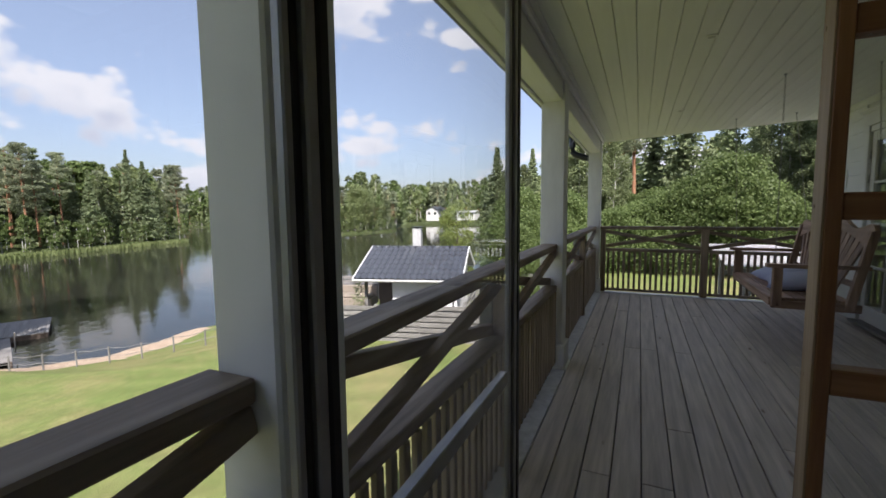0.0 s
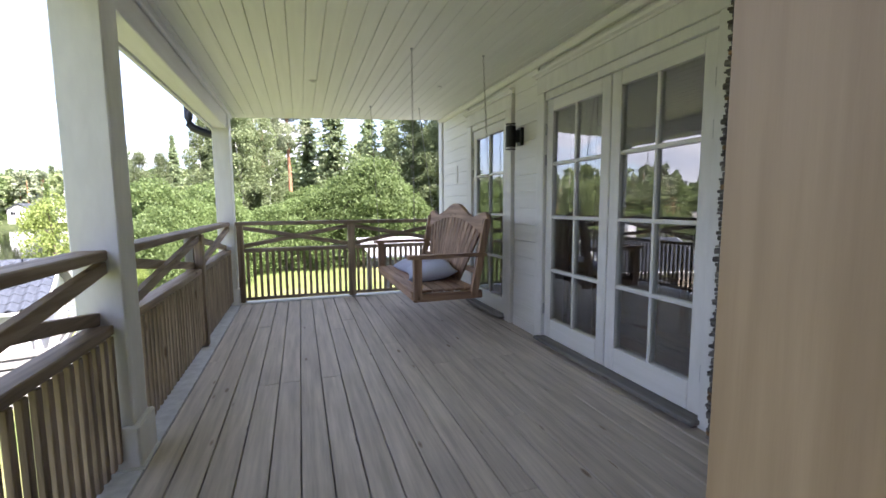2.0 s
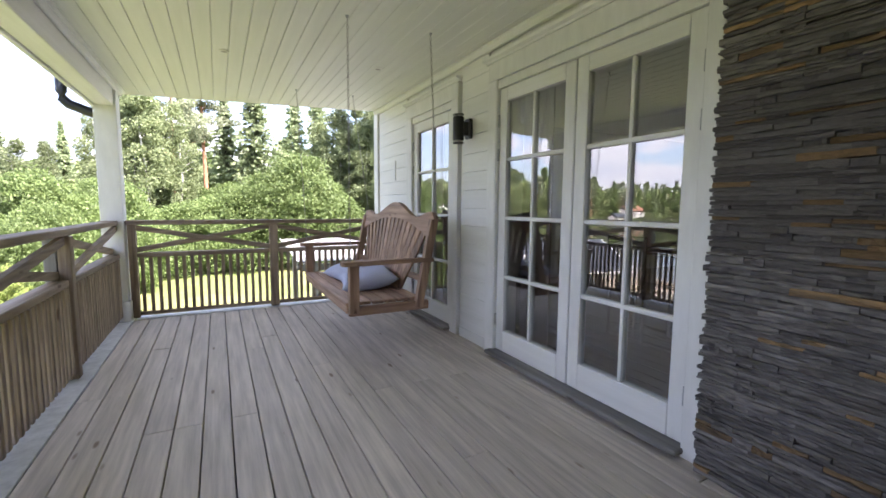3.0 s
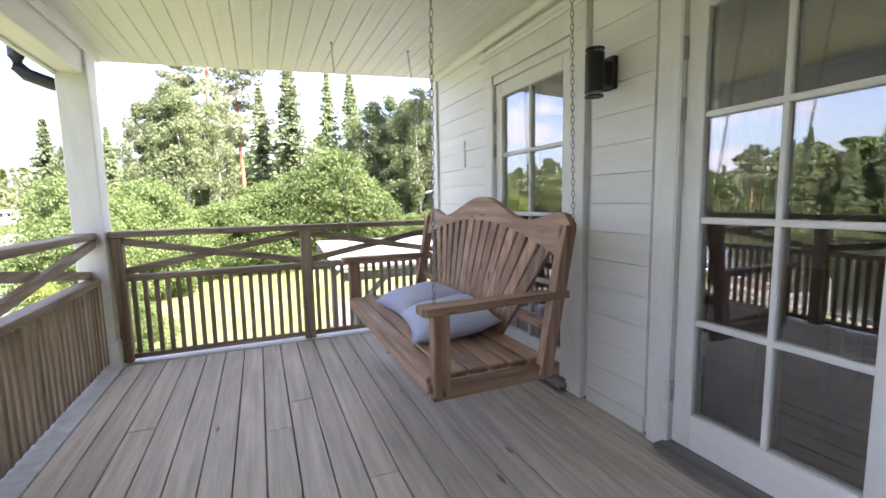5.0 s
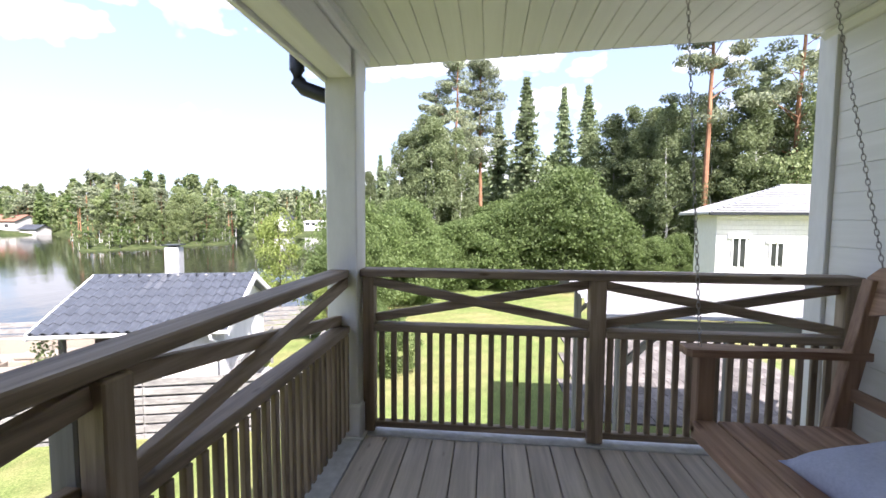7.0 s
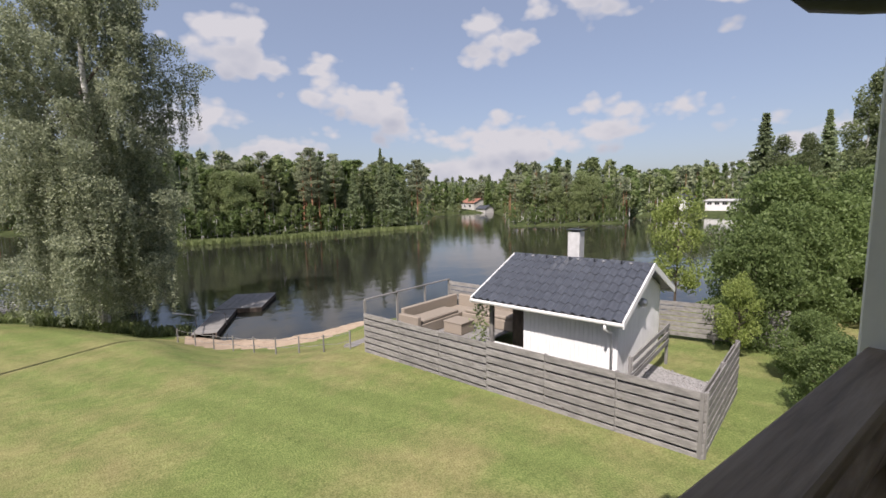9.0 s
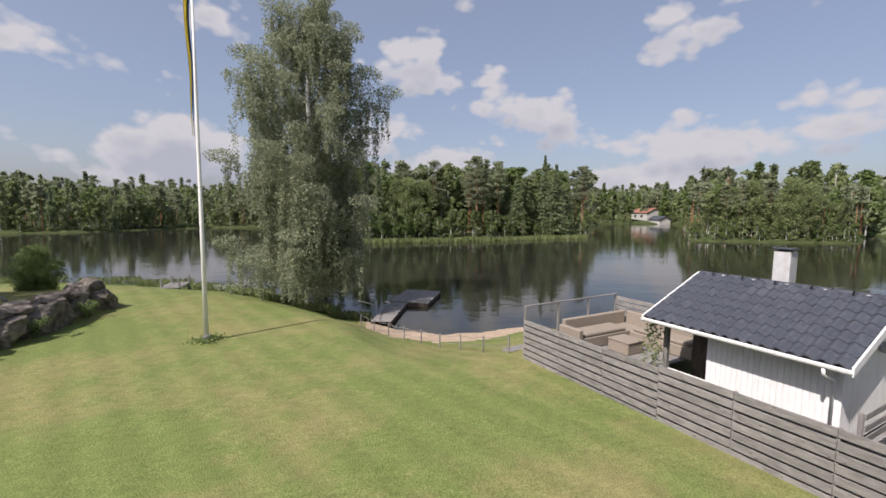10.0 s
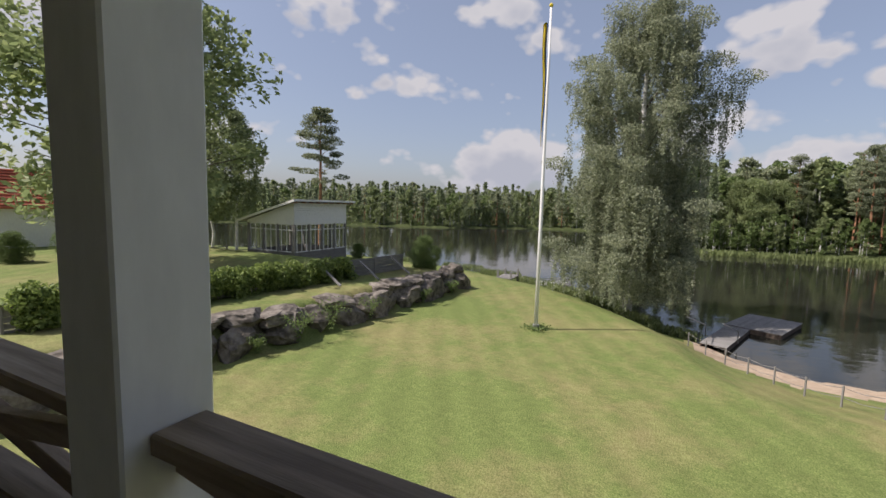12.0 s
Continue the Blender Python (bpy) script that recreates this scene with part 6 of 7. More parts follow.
p = at_bearing(25.9, 168)
w1 = gable_house("white_cottage", p.x - 2.6, p.x + 2.6, p.y - 4, p.y + 4, p.z - 1, 0.9, 2.6, WHITE, TILE_G, "distant white cottage with grey roof on the shore", "y")
window(w1, p.x - 1.9, p.x - 0.7, p.y - 4.01, -0.8, 0.3, -1)
window(w1, p.x + 0.7, p.x + 1.9, p.y - 4.01, -0.8, 0.3, -1)
p = at_bearing(21.7, 163)
w2 = gable_house("long_white_house", p.x - 5, p.x + 4, p.y - 3, p.y + 3, p.z - 1, 0.3, 0.8, WHITE, TILE_W, "distant long white house with a flat roof", "x")
for k in range(4):
    window(w2, p.x - 4.4 + k * 2.2, p.x - 3.0 + k * 2.2, p.y - 3.01, -1.1, -0.2, -1)
p = at_bearing(50.8, 205)
w3 = gable_house("red_cottage", p.x - 5, p.x + 5, p.y - 4, p.y + 4, p.z - 1, 0.2, 2.2, PLASTER, TILE_B, "distant pale cottage with a brown-red roof on the far shore", "x")
window(w3, p.x - 3, p.x - 1.4, p.y - 4.01, -2, -0.8, -1)
window(w3, p.x + 1, p.x + 2.6, p.y - 4.01, -2, -0.8, -1)
p = at_bearing(49.4, 194)
w4 = gable_house("boathouse", p.x - 3, p.x + 3, p.y - 2.5, p.y + 2.5, WATER_Z - 0.1, -2.4, -1.0, PLASTER, TILE_G, "distant pale boathouse at the water", "x")

# ---- trees ----
rs = np.random.RandomState(8)


def quads(centres, sizes, flat=0.0, aspect=1.0, down=0.0, rnd=rs):
    """Small four-cornered leaves at the centres, turned at random; flat: how far they lie level, down: how far they hang."""
    n = len(centres)
    a = rnd.normal(size=(n, 3))
    a[:, 2] *= 1 - flat
    a /= np.linalg.norm(a, axis=1)[:, None]
    a = a * (1 - down) + np.array([0, 0, -1]) * down
    a /= np.linalg.norm(a, axis=1)[:, None]
    b = np.cross(a, rnd.normal(size=(n, 3)))
    b /= np.linalg.norm(b, axis=1)[:, None]
    s = np.asarray(sizes)[:, None] * 0.5
    v = np.stack([centres - a * s, centres + b * s * aspect * 0.6 - a * s * 0.1, centres + a * s, centres - b * s * aspect * 0.6 - a * s * 0.1], 1).reshape(-1, 3)
    f = np.arange(4 * n).reshape(n, 4)
    return v, f


def clumps(centres, radii, per, squash=0.8, rnd=rs, shell=0.5):
    """Points through balls, denser towards their skins."""
    out = []
    for c, r in zip(centres, radii):
        d = rnd.normal(size=(per, 3))
        d /= np.linalg.norm(d, axis=1)[:, None]
        rr = r * (shell + (1 - shell) * rnd.rand(per) ** 0.5)
        out.append(np.asarray(c) + d * rr[:, None] * [1, 1, squash])
    return np.vstack(out)


def trunk_bm(h, r0, r1, wob=0.15, limbs=(), n=8, seed=0, start=0.0):
    r = random.Random(seed)
    pts = [(0, 0, -0.3)]
    k = max(4, int(h / 1.6))
    ox = oy = 0
    for i in range(1, k + 1):
        ox += r.uniform(-wob, wob)
        oy += r.uniform(-wob, wob)
        pts.append((ox, oy, h * i / k))
    b = tube(bmesh.new(), pts, r0, n, r1)
    for z, ang, ln, rise in limbs:
        f = z / h
        i = min(k, max(0, int(f * k)))
        base = Vector(pts[i])
        base.z = z
        e = base + Vector((math.cos(ang) * ln, math.sin(ang) * ln, rise))
        m = (base + e) / 2 + Vector((0, 0, -0.05 * ln if rise < 0 else 0.05 * ln))
        tube(b, [base, m, e], max(0.012, r0 * 0.28 * (1 - f * 0.6)), 5, 0.008)
    return b


def make_tree(name, trunk, bark, crown_v, crown_f, leaf, label, category="tree", group="", parts=("trunk", "crown")):
    t = thing(name, (0, 0, 0), label, category, group)
    part(parts[0], trunk, bark, t)
    ob = new(parts[1], arrays_mesh(parts[1], crown_v, crown_f, [leaf]))
    ob.parent = t
    return t


def spruce_crown(h, R, whorls, per, sprays, size, rnd):
    cs, ss = [], []
    for i in range(whorls):
        f = i / (whorls - 1)
        z = h * (0.07 + 0.93 * f)
        rad = R * (1 - f) ** 1.08 * rnd.uniform(0.8, 1.12) + 0.10
        for k in range(per):
            ang = rnd.rand() * 6.283
            L_ = rad * rnd.uniform(0.5, 1.15)
            for j in range(sprays):
                q = (j + 0.7) / sprays
                rr = L_ * q
                zz = z - 0.30 * rr + 0.10 * rr * q + rnd.uniform(-.05, .05)
                cs.append((math.cos(ang) * rr + rnd.uniform(-.1, .1) * (1 + rr * .4), math.sin(ang) * rr + rnd.uniform(-.1, .1) * (1 + rr * .4), zz))
                ss.append(size * (0.75 + 0.6 * rnd.rand()))
    return quads(np.array(cs), np.array(ss), flat=0.35, aspect=0.75, down=0.35, rnd=rnd)


def pine_crown(h, R, z0, n_clump, per, size, rnd):
    cen, rad = [], []
    for i in range(n_clump):
        f = rnd.rand() ** 0.85
        z = h * (z0 + (1 - z0) * f)
        w = R * (1 - 0.72 * f) * (0.55 + 0.45 * min(1, f * 5))
        a = rnd.rand() * 6.283
        d = w * math.sqrt(rnd.rand())
        cen.append((math.cos(a) * d, math.sin(a) * d, z))
        rad.append(R * rnd.uniform(0.18, 0.34))
    pts = clumps(cen, rad, per, 0.42, rnd, 0.35)
    return quads(pts, size * (0.7 + 0.6 * rnd.rand(len(pts))), aspect=0.6, rnd=rnd), cen


def leafy_crown(h, R, z0, n_clump, per, size, rnd, tall=1.0, down=0.15, narrow=0.0):
    cen, rad = [], []
    for i in range(n_clump):
        f = rnd.rand()
        z = h * (z0 + (0.97 - z0) * f)
        w = R * (math.sin(math.pi * min(0.97, 0.16 + 0.80 * f)) ** 0.7) * (1 - narrow * f)
        a = rnd.rand() * 6.283
        d = w * rnd.rand() ** 0.45 * 0.85
        cen.append((math.cos(a) * d, math.sin(a) * d, z))
        rad.append(R * rnd.uniform(0.16, 0.33))
    pts = clumps(cen, rad, per, 0.85 * tall, rnd, 0.4)
    return quads(pts, size * (0.65 + 0.7 * rnd.rand(len(pts))), aspect=0.9, down=down, rnd=rnd), cen


def limbs_to(cen, h, k, seed):
    r = random.Random(seed)
    out = []
    for c in r.sample(list(cen), min(k, len(cen))):
        d = math.hypot(c[0], c[1])
        out.append((max(0.2 * h, c[2] - d * 0.55), math.atan2(c[1], c[0]), d, min(d * 0.5, h - c[2] + d * 0.4)))
    return out


PROTO = {}
for k in range(3):
    h = 16.0
    v, f = spruce_crown(h, 3.5 + 0.3 * k, 44, 12, 13, 0.46, np.random.RandomState(40 + k))
    PROTO["spruce", k] = (trunk_bm(h * 0.98, 0.19, 0.02, 0.03, n=7, seed=k), BARK_D, v, f, NEEDLE_S, "dark green spruce with drooping boughs", h)
for k in range(3):
    h = 17.0
    (v, f), cen = pine_crown(h, 3.0, (0.42, 0.5, 0.36)[k], 50, 230, 0.25, np.random.RandomState(50 + k))
    PROTO["pine", k] = (trunk_bm(h * 0.97, 0.21, 0.05, 0.10, limbs_to(cen, h, 22, k), n=8, seed=10 + k), BARK_P, v, f, NEEDLE_P, "tall pine with an orange-brown trunk", h)
for k in range(3):
    h = 12.0
    (v, f), cen = leafy_crown(h, 2.3, 0.26, 70, 230, 0.16, np.random.RandomState(60 + k), 1.2, 0.35, 0.35)
    PROTO["birch", k] = (trunk_bm(h * 0.95, 0.12, 0.02, 0.16, limbs_to(cen, h, 20, k), n=7, seed=20 + k), BARK_B, v, f, LEAF_BIRCH, "birch with a white trunk and airy crown", h)
for k in range(3):
    h = 5.0
    (v, f), cen = leafy_crown(h, 2.5, 0.06, 120, 230, 0.135, np.random.RandomState(70 + k), 0.9, 0.1)
    PROTO["bush", k] = (trunk_bm(h * 0.8, 0.08, 0.02, 0.2, limbs_to(cen, h, 24, k), n=6, seed=30 + k), BARK_D, v, f, LEAF_BUSH, "bright green leafy shrub", h)
for k in range(2):
    h = 12.0
    (v, f), cen = leafy_crown(h, 4.2, 0.18, 95, 160, 0.25, np.random.RandomState(80 + k), 1.0, 0.1)
    PROTO["broad", k] = (trunk_bm(h * 0.9, 0.24, 0.04, 0.25, limbs_to(cen, h, 30, k), n=8, seed=40 + k), BARK_D, v, f, LEAF_DARK, "broad leafy tree with a dark trunk", h)
for k in range(1):
    h = 6.5
    (v, f), cen = leafy_crown(h, 2.2, 0.22, 60, 130, 0.17, np.random.RandomState(90 + k), 1.1, 0.25)
    PROTO["willow", k] = (trunk_bm(h * 0.9, 0.09, 0.02, 0.2, limbs_to(cen, h, 26, k), n=7, seed=50 + k), BARK_D, v, f, LEAF_YELLOW, "small yellow-green tree at the water", h)
MADE = {}
TREE_NAMES = {"spruce": "spruce_tree", "pine": "pine_tree", "birch": "birch_tree", "bush": "shrub", "broad": "broadleaf_tree", "willow": "willow_tree"}


def plant(kind, k, x, y, height, turn=0.0, wide=1.0, z=None, tilt=0.0, label=None):
    tr, bark, v, f, leaf, lab, h = PROTO[kind, k]
    zz = float(ground_z(x, y)) - 0.05 if z is None else z
    s = height / h
    m = pose(x, y, zz, tilt, 0, turn)
    if (kind, k) not in MADE:
        t = make_tree(TREE_NAMES[kind], tr.copy(), bark, v, f, leaf, lab, "shrub" if kind == "bush" else "tree", {"bush": "shrubs below the forest"}.get(kind, "trees of the wood"))
        MADE[kind, k] = t
        t.scale = (s * wide, s * wide, s)
        t.matrix_basis = m @ Matrix.Diagonal((s * wide, s * wide, s, 1))
        return t
    src = MADE[kind, k]
    keep = src.scale.copy()
    src.scale = (s * wide, s * wide, s)
    t = copy_thing(src, m)
    src.scale = keep
    return t


def plant_b(kind, k, b, r, top, turn=0.0, wide=1.0, tilt=0.0):
    p = at_bearing(b, r)
    return plant(kind, k, p.x, p.y, top - p.z, turn, wide, None, tilt)


# wood behind the far railing: kind, variant, bearing, distance, height of its top
WOOD = (("pine", 0, 3.6, 37, 15.4), ("pine", 1, 0.2, 41, 16.2), ("pine", 2, 6.4, 39, 12.8), ("pine", 1, -26.4, 33, 18.5), ("pine", 0, -34, 36, 17),
        ("spruce", 0, -5.6, 42, 14.6), ("spruce", 1, -10.2, 47, 14.9), ("spruce", 2, -13.1, 46, 14.6), ("spruce", 1, -2.0, 46, 12.5), ("spruce", 2, 1.8, 44, 11.0), ("spruce", 0, -16.5, 50, 12.0),
        ("spruce", 2, -22.5, 48, 13.0), ("spruce", 0, 9.5, 48, 9.5), ("spruce", 1, 13.6, 46, 8.0), ("spruce", 1, -31, 46, 14), ("spruce", 0, -39, 44, 15),
        ("birch", 0, 10.2, 33, 8.0), ("birch", 1, 8.4, 34, 8.4), ("birch", 2, 4.6, 35, 7.8), ("birch", 0, -18.6, 40, 11.0), ("birch", 1, -21.0, 39, 10.4), ("birch", 2, -24.0, 41, 10.8),
        ("birch", 1, -29.5, 36, 10.5), ("birch", 0, -33, 38, 11.0), ("birch", 2, 15.0, 38, 5.5), ("birch", 0, 17.0, 42, 6.0),
        ("birch", 2, 6.2, 31, 8.6), ("birch", 0, 3.0, 31.5, 8.0), ("birch", 1, 7.2, 32, 9.2), ("birch", 2, -16.2, 37, 9.6), ("birch", 1, -13.8, 39, 8.8), ("birch", 0, -26.0, 37, 10.5),
        ("spruce", 2, 18.6, 46, 8.2), ("broad", 1, -37, 34, 9), ("birch", 0, -27.5, 34, 8.0), ("birch", 1, -20, 35, 8.2), ("birch", 2, -22.6, 34, 9.2), ("birch", 0, -30.4, 34, 9.5), ("birch", 2, -17.4, 36, 7.5))
for i, (kind, k, b, r, top) in enumerate(WOOD):
    plant_b(kind, k, b, r, top, (i * 77) % 360, (0.85, 1.0, 1.15)[i % 3])
SHRUBS = ((0, -11.6, 28.0, 4.3, 1.1), (1, -8.2, 27.5, 3.2, 1.1), (2, -4.6, 27, 2.2, 1.15), (0, -1.2, 27, 1.6, 1.2), (1, 2.2, 26.5, 1.2, 1.15), (2, 5.4, 26, 0.9, 1.2), (0, 8.8, 22.0, 2.0, 0.9),
          (1, 12.2, 20.5, 1.4, 0.95), (2, -15.4, 29.5, 2.2, 1.1), (0, -18.6, 30, 0.7, 1.1), (1, -21.5, 31, 0.2, 1.0), (2, -13.4, 33, 3.4, 1.1), (0, -3.0, 33, 2.6, 1.2), (1, 1.0, 33, 2.4, 1.2), (2, 15.6, 17.5, 1.2, 0.9),
          (1, 18.2, 15.5, 0.5, 0.85), (0, 13.4, 13.0, -1.2, 0.9), (2, 16.6, 20.5, 2.4, 0.9), (1, 10.2, 29, 2.6, 1.0), (2, -24.0, 33, 0.4, 1.0))
for i, (k, b, r, top, wide) in enumerate(SHRUBS):
    plant_b("bush", k, b, r, top, i * 53, wide)
plant("bush", 1, -1.9, 8.8, 1.7, 40, 1.1)
plant_b("willow", 0, 26.0, 25.0, 1.75, 30, 0.8)
plant_b("willow", 0, 19.6, 14.2, -0.6, 130, 0.8)
# garden to the south
plant_b("pine", 1, 132.6, 52, 12.0, 40, 1.25)
plant_b("broad", 0, 152.5, 27, 13.5, 20, 1.25)
plant_b("broad", 1, 146.0, 36, 10.5, 120, 1.0)
plant_b("birch", 1, 142.4, 44, 9.6, 60, 1.1)
plant_b("birch", 2, 145.0, 46, 7.8, 160, 1.3)
plant_b("bush", 0, 119.6, 24.0, -0.3, 10, 1.0)
for i, (b, r, top) in enumerate(((157.5, 33, -0.1), (154.8, 34, -0.8), (162, 31, -0.4), (149.0, 38, -1.0), (128.0, 37, -1.9))):
    plant_b("bush", i % 3, b, r, top, i * 60, 1.1)

# the great hanging birch on the shore
BB = at_bearing(93.4, 24.6)
BB.z = float(ground_z(BB.x, BB.y)) - 0.1
rb_ = np.random.RandomState(77)
H_B = 16.6
lim = []
strands_c, strands_s = [], []
for i in range(128):
    # each limb ends in a shower of hanging twigs
    f = 0.19 + 0.81 * ((i + rb_.rand()) / 128) ** 1.12
    a = i * 2.39996 + rb_.uniform(-0.5, 0.5)
    env = 4.35 * min(1.0, (1.1 - f) / 0.34) ** 0.8 * (0.88 + 0.12 * math.sin(2.0 * a + 5 * f) + 0.12 * math.sin(5 * a - 9 * f))
    env *= 1.0 + 0.25 * max(0.0, 0.5 - f)
    R_ = env * rb_.uniform(0.5, 1.0)
    z = H_B * f - 0.12 * R_
    tip = np.array([math.cos(a) * R_, math.sin(a) * R_ + 1.6 * max(0, f - 0.6), z])
    if i % 4 == 0:
        lim.append((max(2.5, z - R_ * 1.0), a, R_ * 0.92, R_ * 0.9))
    full = rb_.uniform(0.7, 1.25)
    # leafy head of the limb
    head = clumps([tip], [0.74 * full], int(430 * full), 0.45, rb_, 0.3)
    strands_c.append(head)
    strands_s.append(rb_.uniform(0.07, 0.14, len(head)))
    for s_ in range(13):
        # bunches of twigs along the outer half of the limb, longest below its tip
        g = rb_.normal(size=2) * 0.36 * full
        back = rb_.rand() ** 1.5 * 0.45
        start = np.array([tip[0] * (1 - back) + g[0], tip[1] * (1 - back) + g[1], tip[2] - 0.3 * back * R_ - 0.35 * (g[0] ** 2 + g[1] ** 2) + rb_.normal() * 0.12])
        ln = rb_.uniform(0.8, 2.9) * (1.25 - 0.55 * f) * full
        ln = max(0.4, min(ln, start[2] - 0.9 - rb_.rand() * 1.2))
        m_ = max(16, int(ln / 0.0115))
        q = rb_.rand(m_)
        sway = rb_.normal(size=2) * 0.12
        wd_ = (0.045 + 0.085 * (1 - q))[:, None]
        pts = start + np.stack([sway[0] * q, sway[1] * q, -ln * q], 1) + rb_.normal(size=(m_, 3)) * wd_
        strands_c.append(pts)
        strands_s.append(rb_.uniform(0.07, 0.135, m_))
cv, cf = quads(np.vstack(strands_c), np.concatenate(strands_s), aspect=0.95, down=0.4, rnd=rb_)
big = make_tree("hanging_birch", trunk_bm(H_B * 0.97, 0.27, 0.03, 0.16, (), n=10, seed=5), BARK_B, cv, cf, LEAF_HANG, "tall weeping birch with hanging leafy twigs on the lake shore", "tree")
for z_, a_, ln_, up_ in lim:
    e = Vector((math.cos(a_) * ln_, math.sin(a_) * ln_, z_ + up_))
    part("limb", tube(bmesh.new(), [(0, 0, z_), (e.x * 0.45, e.y * 0.45, z_ + up_ * 0.6), e], 0.055, 6, 0.012), BARK_D, big)
big.location = BB

# hedge on the terrace, one leafy run of climbing shrubs
hc = []
for i in range(300):
    f = rs.rand()
    hc.append((-15.2 + 10.9 * f, -14.75 - 1.3 * f + rs.normal() * 0.16, -2.0 + (0.85 + 0.25 * f) * rs.rand() ** 0.7))
pts = clumps(hc, rs.uniform(0.22, 0.36, len(hc)), 130, 0.85, rs, 0.5)
v, f = quads(pts, 0.12 * (0.6 + 0.8 * rs.rand(len(pts))), aspect=0.9, rnd=rs)
hedge = thing("hedge", (-11.5, -15.7, -2.45), "leafy green hedge grown over the terrace fence", "hedge")
ob = new("foliage", arrays_mesh("foliage", v - np.array(hedge.location), f, [LEAF_HEDGE]))
ob.parent = hedge
bm = bmesh.new()
for i in range(9):
    c = (-14.8 + 1.25 * i, -14.8 - 0.15 * i)
    tube(bm, [(c[0], c[1], -2.6), (c[0] + 0.1, c[1], -1.9)], 0.03, 6)
part("stems", bm, BARK_D, hedge)


def fern(x, y, h, seed):
    r = np.random.RandomState(seed)
    cs, ss = [], []
    for i in range(26):
        a = r.rand() * 6.283
        for j in range(14):
            q = (j + 1) / 14
            d = 0.42 * h * q * r.uniform(0.8, 1.1)
            cs.append((math.cos(a) * d + r.normal() * 0.03, math.sin(a) * d + r.normal() * 0.03, h * (1 - (1 - q) ** 2) * r.uniform(0.75, 1.0) - 0.25 * h * q * q))
            ss.append(0.085)
    v, f = quads(np.array(cs), np.array(ss), aspect=0.8, rnd=r)
    z = float(ground_z(x, y))
    t = new("fern", arrays_mesh("fern", v, f, [LEAF_BUSH]))
    t.location = (x, y, z)
    tagged(t, "bright green fern growing against the boulders", "plant", "plants along the boulders", "stuff")


for i, x in enumerate((-19.0, -16.4, -12.7, -10.6, -9.2, -7.9, -6.0)):
    fern(x, float(rock_line(x)) + 0.42, (0.9, 0.9, 1.15, 1.45, 1.25, 0.7, 1.1)[i], 500 + i)
tuft = np.random.RandomState(9)
c = tuft.normal(size=(260, 3)) * [0.22, 0.22, 0.03] + [0, 0, 0.07]
v, f = quads(c, np.full(260, 0.1), rnd=tuft)
t = new("ground_plants", arrays_mesh("ground_plants", v, f, [LEAF_BUSH]))
t.location = PB
tagged(t, "green leaves round the foot of the flagpole", "plant", kind="stuff")
# climbing plant by the hut's porch
c = np.stack([tuft.normal(size=420) * 0.13, tuft.normal(size=420) * 0.13, tuft.rand(420) * 1.25], 1)
v, f = quads(c, 0.075 * (0.6 + 0.8 * tuft.rand(420)), rnd=tuft)
t = thing("potted_climber", hut(-1.75, -1.85, DZ), "slender green climbing plant beside the porch post", "plant")
ob = new("foliage", arrays_mesh("foliage", v + [0, 0, 0.25], f, [LEAF_DARK]))
ob.parent = t
part("pot", tube(bmesh.new(), [hut(-1.75, -1.85, DZ), hut(-1.75, -1.85, DZ + 0.3)], 0.13, 12, 0.17), DARKMETAL, t)

# reeds and shore grass
sc_, ss_ = [], []
for b, r0, r1, n in ((88, 21.8, 23.0, 220), (92, 23.0, 25.2, 300), (96, 25.5, 28.5, 420), (100, 28.5, 32, 420), (104, 31.5, 35, 380), (109, 35, 38.5, 380), (114, 38, 42, 300), (120, 42, 46, 300)):
    bb = rs.uniform(b - 2.6, b + 2.6, n)
    rr = rs.uniform(r0, r1, n)
    x_, y_ = EYE0.x - rr * np.sin(np.radians(bb)), EYE0.y + rr * np.cos(np.radians(bb))
    for j in range(3):
        sc_.append(np.stack([x_ + rs.normal(size=n) * 0.1, y_ + rs.normal(size=n) * 0.1, ground_z(x_, y_) + 0.06 + 0.13 * j], 1))
        ss_.append(np.full(n, 0.32))
v, f = quads(np.vstack(sc_), np.concatenate(ss_), aspect=0.3, down=0.6, rnd=rs)
ob = new("shore_grass", arrays_mesh("shore_grass", v, f, [REED]))
tagged(ob, "rough grass and weeds along the lake shore", "grass", kind="stuff")
sc_, ss_ = [], []
for b in np.arange(57.5, 97, 0.5):
    r2 = float(shore(b, FAR_SHORE))
    n = 70
    bb, rr = rs.uniform(b, b + 0.5, n), r2 + rs.uniform(-5.0, 3.0, n)
    x_, y_ = EYE0.x - rr * np.sin(np.radians(bb)), EYE0.y + rr * np.cos(np.radians(bb))
    sc_.append(np.stack([x_, y_, np.full(n, WATER_Z + 0.3)], 1))
    ss_.append(np.full(n, 0.8))
v, f = quads(np.vstack(sc_), np.concatenate(ss_), aspect=0.35, down=0.7, rnd=rs)
ob = new("reed_bed", arrays_mesh("reed_bed", v, f, [REED]))
tagged(ob, "pale green reed bed along the wooded point", "reeds", kind="stuff")


# far woods: joined small trees
def far_tree(kind, rnd, fine):
    """fine: how many times more and smaller sprays than the coarsest."""
    s = fine ** -0.5
    if kind == "spruce":
        return spruce_crown(10, 1.9, 16, int(3 + 3 * fine), 4, 1.3 * s, rnd) + (NEEDLE_S,)
    if kind == "pine":
        (v, f), _ = pine_crown(10, 2.1, 0.34, 20, int(13 * fine), 1.05 * s, rnd)
        return v, f, NEEDLE_P
    (v, f), _ = leafy_crown(10, 2.3, 0.10, 26, int(12 * fine), 1.0 * s, rnd, 1.1, 0.2)
    return v, f, LEAF_DARK


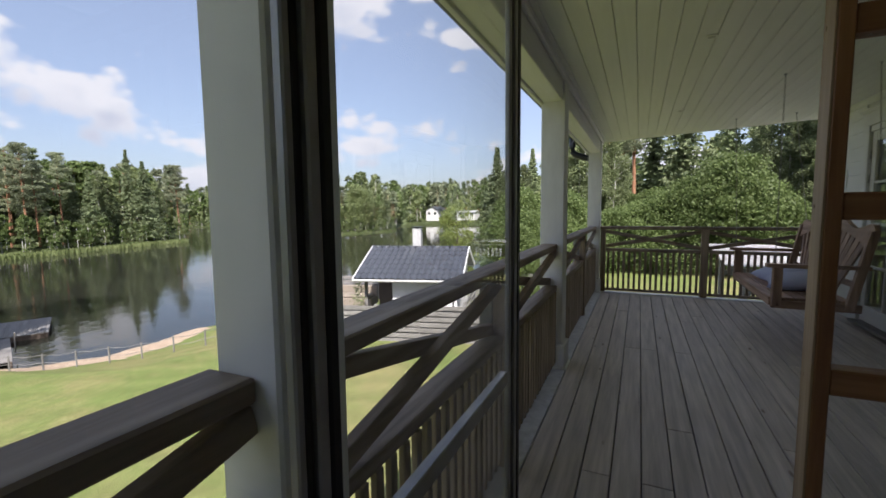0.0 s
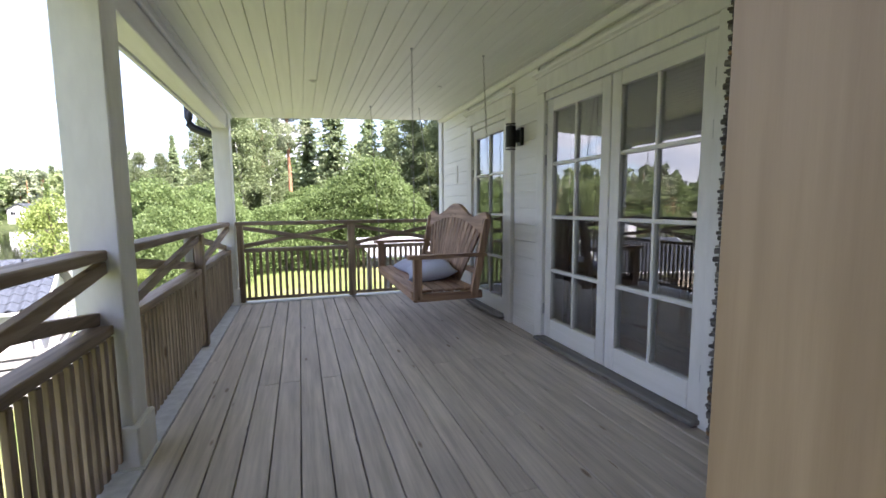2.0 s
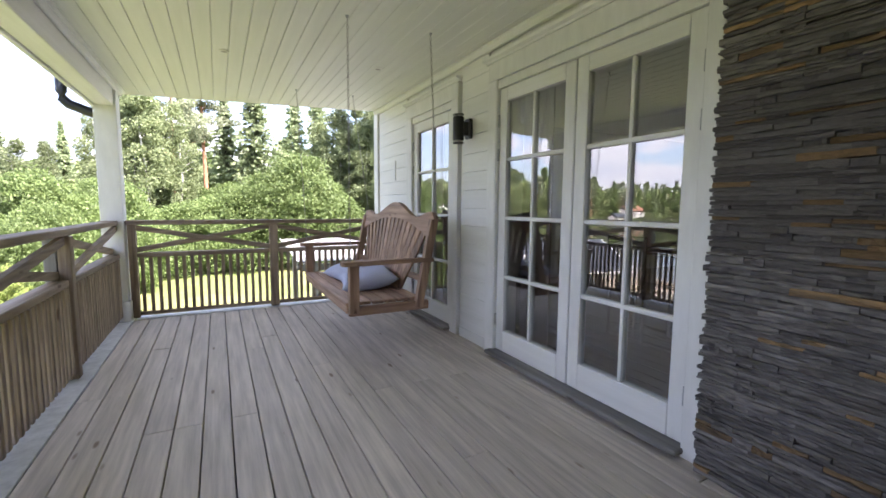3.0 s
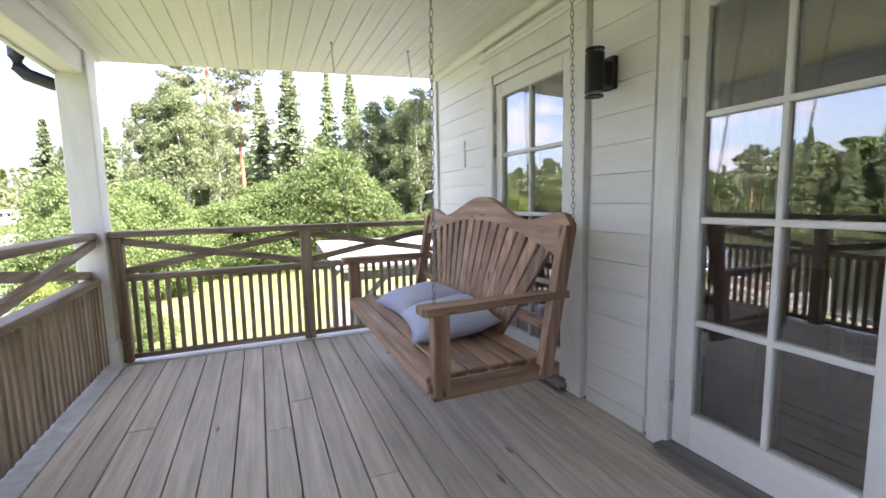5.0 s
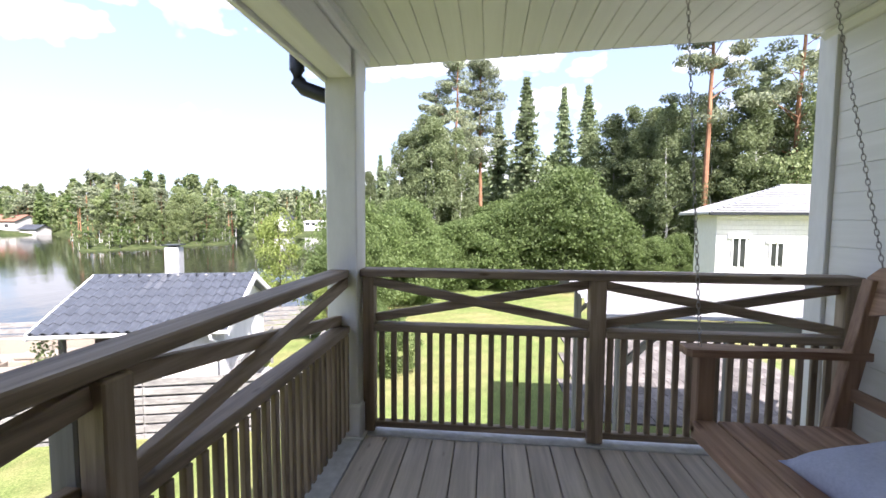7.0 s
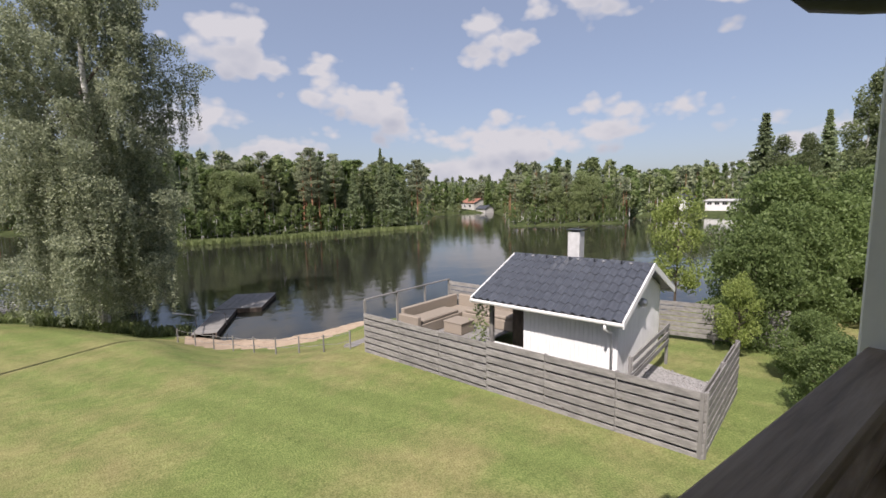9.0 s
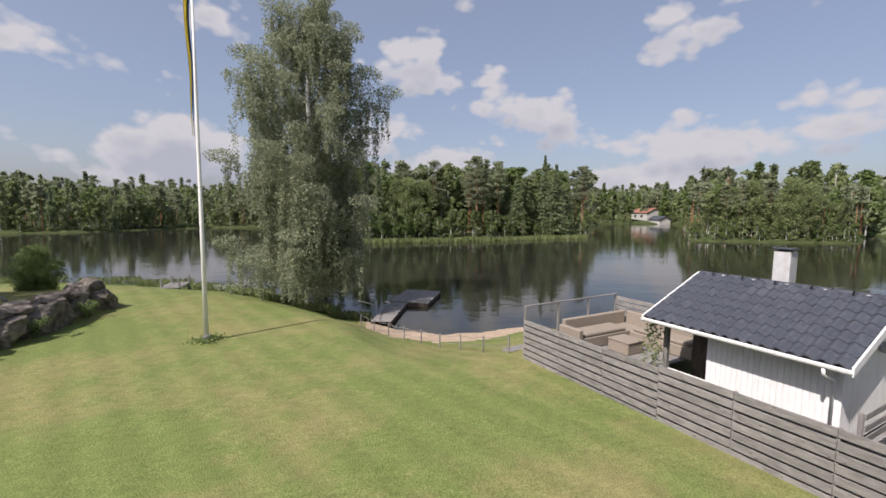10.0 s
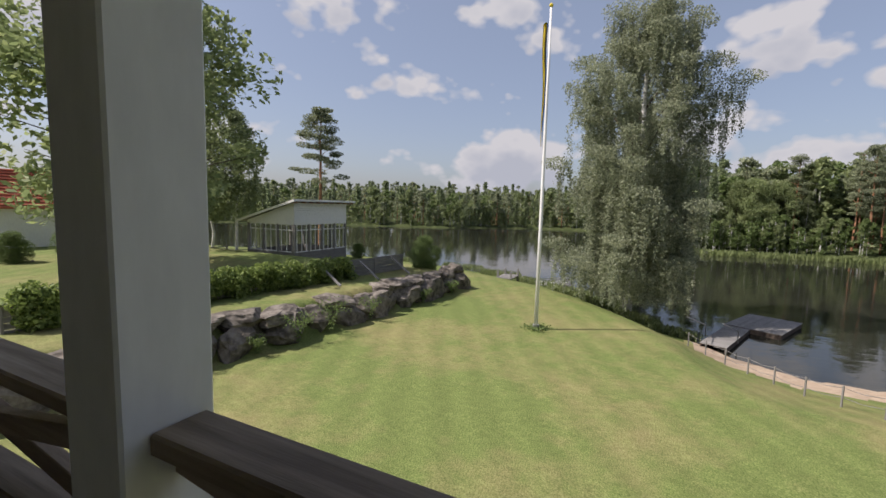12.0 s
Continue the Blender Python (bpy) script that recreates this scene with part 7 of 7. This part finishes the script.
KINDS = ("spruce", "spruce", "pine", "pine", "pine", "broad", "broad")
FAR_SETS = {q: [(k, *far_tree(k, np.random.RandomState(200 + i), q)) for i, k in enumerate(KINDS)] for q in (0.6, 1.0, 1.8, 3.2)}
MATS = [NEEDLE_S, NEEDLE_P, LEAF_DARK, LEAF_BUSH, BARK_P, BARK_B]


def woods(name, spots, label, fine=1.8):
    """spots: x, y, z, height, width, index into FAR, light?"""
    V, F, I = [], [], []
    off = 0
    for x, y, z, h, w, k, lt in spots:
        kind, v, f, m = FAR_SETS[fine][k]
        a = rs.rand() * 6.283
        ca, sa = math.cos(a), math.sin(a)
        s = h / 10
        q = np.stack([(v[:, 0] * ca - v[:, 1] * sa) * s * w + x, (v[:, 0] * sa + v[:, 1] * ca) * s * w + y, v[:, 2] * s + z], 1)
        V.append(q)
        F.append(f + off)
        I.append(np.full(len(f), 3 if lt else MATS.index(m)))
        off += len(q)
        if kind != "spruce":
            r_ = 0.013 * h
            tv = np.array([[x + r_ * c_, y + r_ * s__, z - 0.3] for c_, s__ in ((1, 0), (0, 1), (-1, 0), (0, -1))] + [[x + r_ * .5 * c_, y + r_ * .5 * s__, z + h * 0.85] for c_, s__ in ((1, 0), (0, 1), (-1, 0), (0, -1))])
            tf = np.array([[i_, (i_ + 1) % 4, 4 + (i_ + 1) % 4, 4 + i_] for i_ in range(4)]) + off
            V.append(tv)
            F.append(tf)
            I.append(np.full(4, 4 if kind == "pine" else 5))
            off += 8
    ob = new(name, arrays_mesh(name, np.vstack(V), np.vstack(F), MATS, np.concatenate(I)))
    return tagged(ob, label, "forest", kind="stuff")


# open ground in front of the houses on the shore: bearing, half width, reach
CLEARINGS = ((25.9, 1.3, 172), (21.7, 2.2, 168), (50.8, 1.1, 200))


def spots_between(b0, b1, d0, d1, n, h0, h1, kinds, base=None, light=0.1):
    out = []
    for i in range(n):
        b = rs.uniform(b0, b1)
        r2 = float(shore(b, FAR_SHORE)) if base is None else base
        r = r2 + d0 + (d1 - d0) * rs.rand() ** 1.3
        if any(abs(b - c) < w and r < far_ for c, w, far_ in CLEARINGS):
            continue
        p = at_bearing(b, r)
        out.append((p.x, p.y, p.z - 0.2, rs.uniform(h0, h1), rs.uniform(0.8, 1.25), kinds[rs.randint(len(kinds))], rs.rand() < light))
    return out


ALL = (0, 1, 2, 3, 4, 5, 6)
# single trees along the point and the islet: kind, variant, bearing, metres behind the shore, height
rp = random.Random(12)
b = 58.2
while b < 96.5:
    kind = rp.choice(("spruce", "spruce", "pine", "pine", "birch", "birch", "broad"))
    k = rp.randrange(2 if kind == "broad" else 3)
    hh = {"spruce": rp.uniform(9, 16), "pine": rp.uniform(11, 15.5), "birch": rp.uniform(8, 13), "broad": rp.uniform(7, 11)}[kind]
    p = at_bearing(b, float(shore(b, FAR_SHORE)) + rp.uniform(3, 11))
    plant(kind, k, p.x, p.y, hh, rp.uniform(0, 360), rp.uniform(0.8, 1.15))
    b += rp.uniform(0.9, 1.9)
b = 33.0
while b < 45.8:
    kind = rp.choice(("pine", "pine", "birch", "broad"))
    p = at_bearing(b, float(shore(b, FAR_SHORE)) + rp.uniform(3, 9))
    plant(kind, rp.randrange(2), p.x, p.y, rp.uniform(6.5, 12), rp.uniform(0, 360), rp.uniform(0.9, 1.3))
    b += rp.uniform(0.9, 1.7)
woods("point_woods", spots_between(57.6, 97.2, 8, 28, 170, 7, 14.5, (0, 1, 2, 3, 4, 5, 5, 6, 6), light=0.35) + spots_between(57.6, 97.2, 0.5, 5, 150, 2.0, 5.5, (5, 6), light=0.7), "mixed wood of pine, spruce and birch on the point", 3.2)
woods("islet_woods", spots_between(32.2, 46.2, 5.0, 30, 90, 6, 10.5, (2, 3, 4, 5, 6), light=0.3) + spots_between(32.2, 46.2, 0.3, 5, 60, 1.8, 4.5, (5, 6), light=0.5), "pines and birches on a low islet", 3.2)
woods("far_woods", spots_between(97.5, 163, 1.5, 50, 620, 3.5, 10.0, ALL, light=0.06) + spots_between(97.5, 163, 0.5, 4, 170, 2.0, 5, (5, 6), light=0.1), "dense forest along the far shore", 1.8)
woods("north_shore_woods", spots_between(46.6, 57.2, 6, 60, 130, 7, 13, ALL, light=0.3) + spots_between(12, 32, 4, 60, 190, 8, 15, ALL, light=0.3) + spots_between(46.6, 57.2, 1, 6, 40, 2, 5, (5, 6), light=0.5), "forest along the northern shore", 1.0)
woods("hill_woods", spots_between(10, 97, 60, 170, 330, 10, 17, ALL, light=0.2) + spots_between(97, 165, 60, 160, 300, 6, 12, ALL, light=0.06), "forest on the hills behind the lake", 0.6)
woods("forest_background", spots_between(-48, 19, 0, 45, 140, 7, 11.5, (0, 1, 2, 3, 5, 6, 5), base=50, light=0.35) + spots_between(-48, 18, 0, 22, 90, 3.5, 6.5, (5, 6), base=35, light=0.45), "mixed forest behind the shrubs")
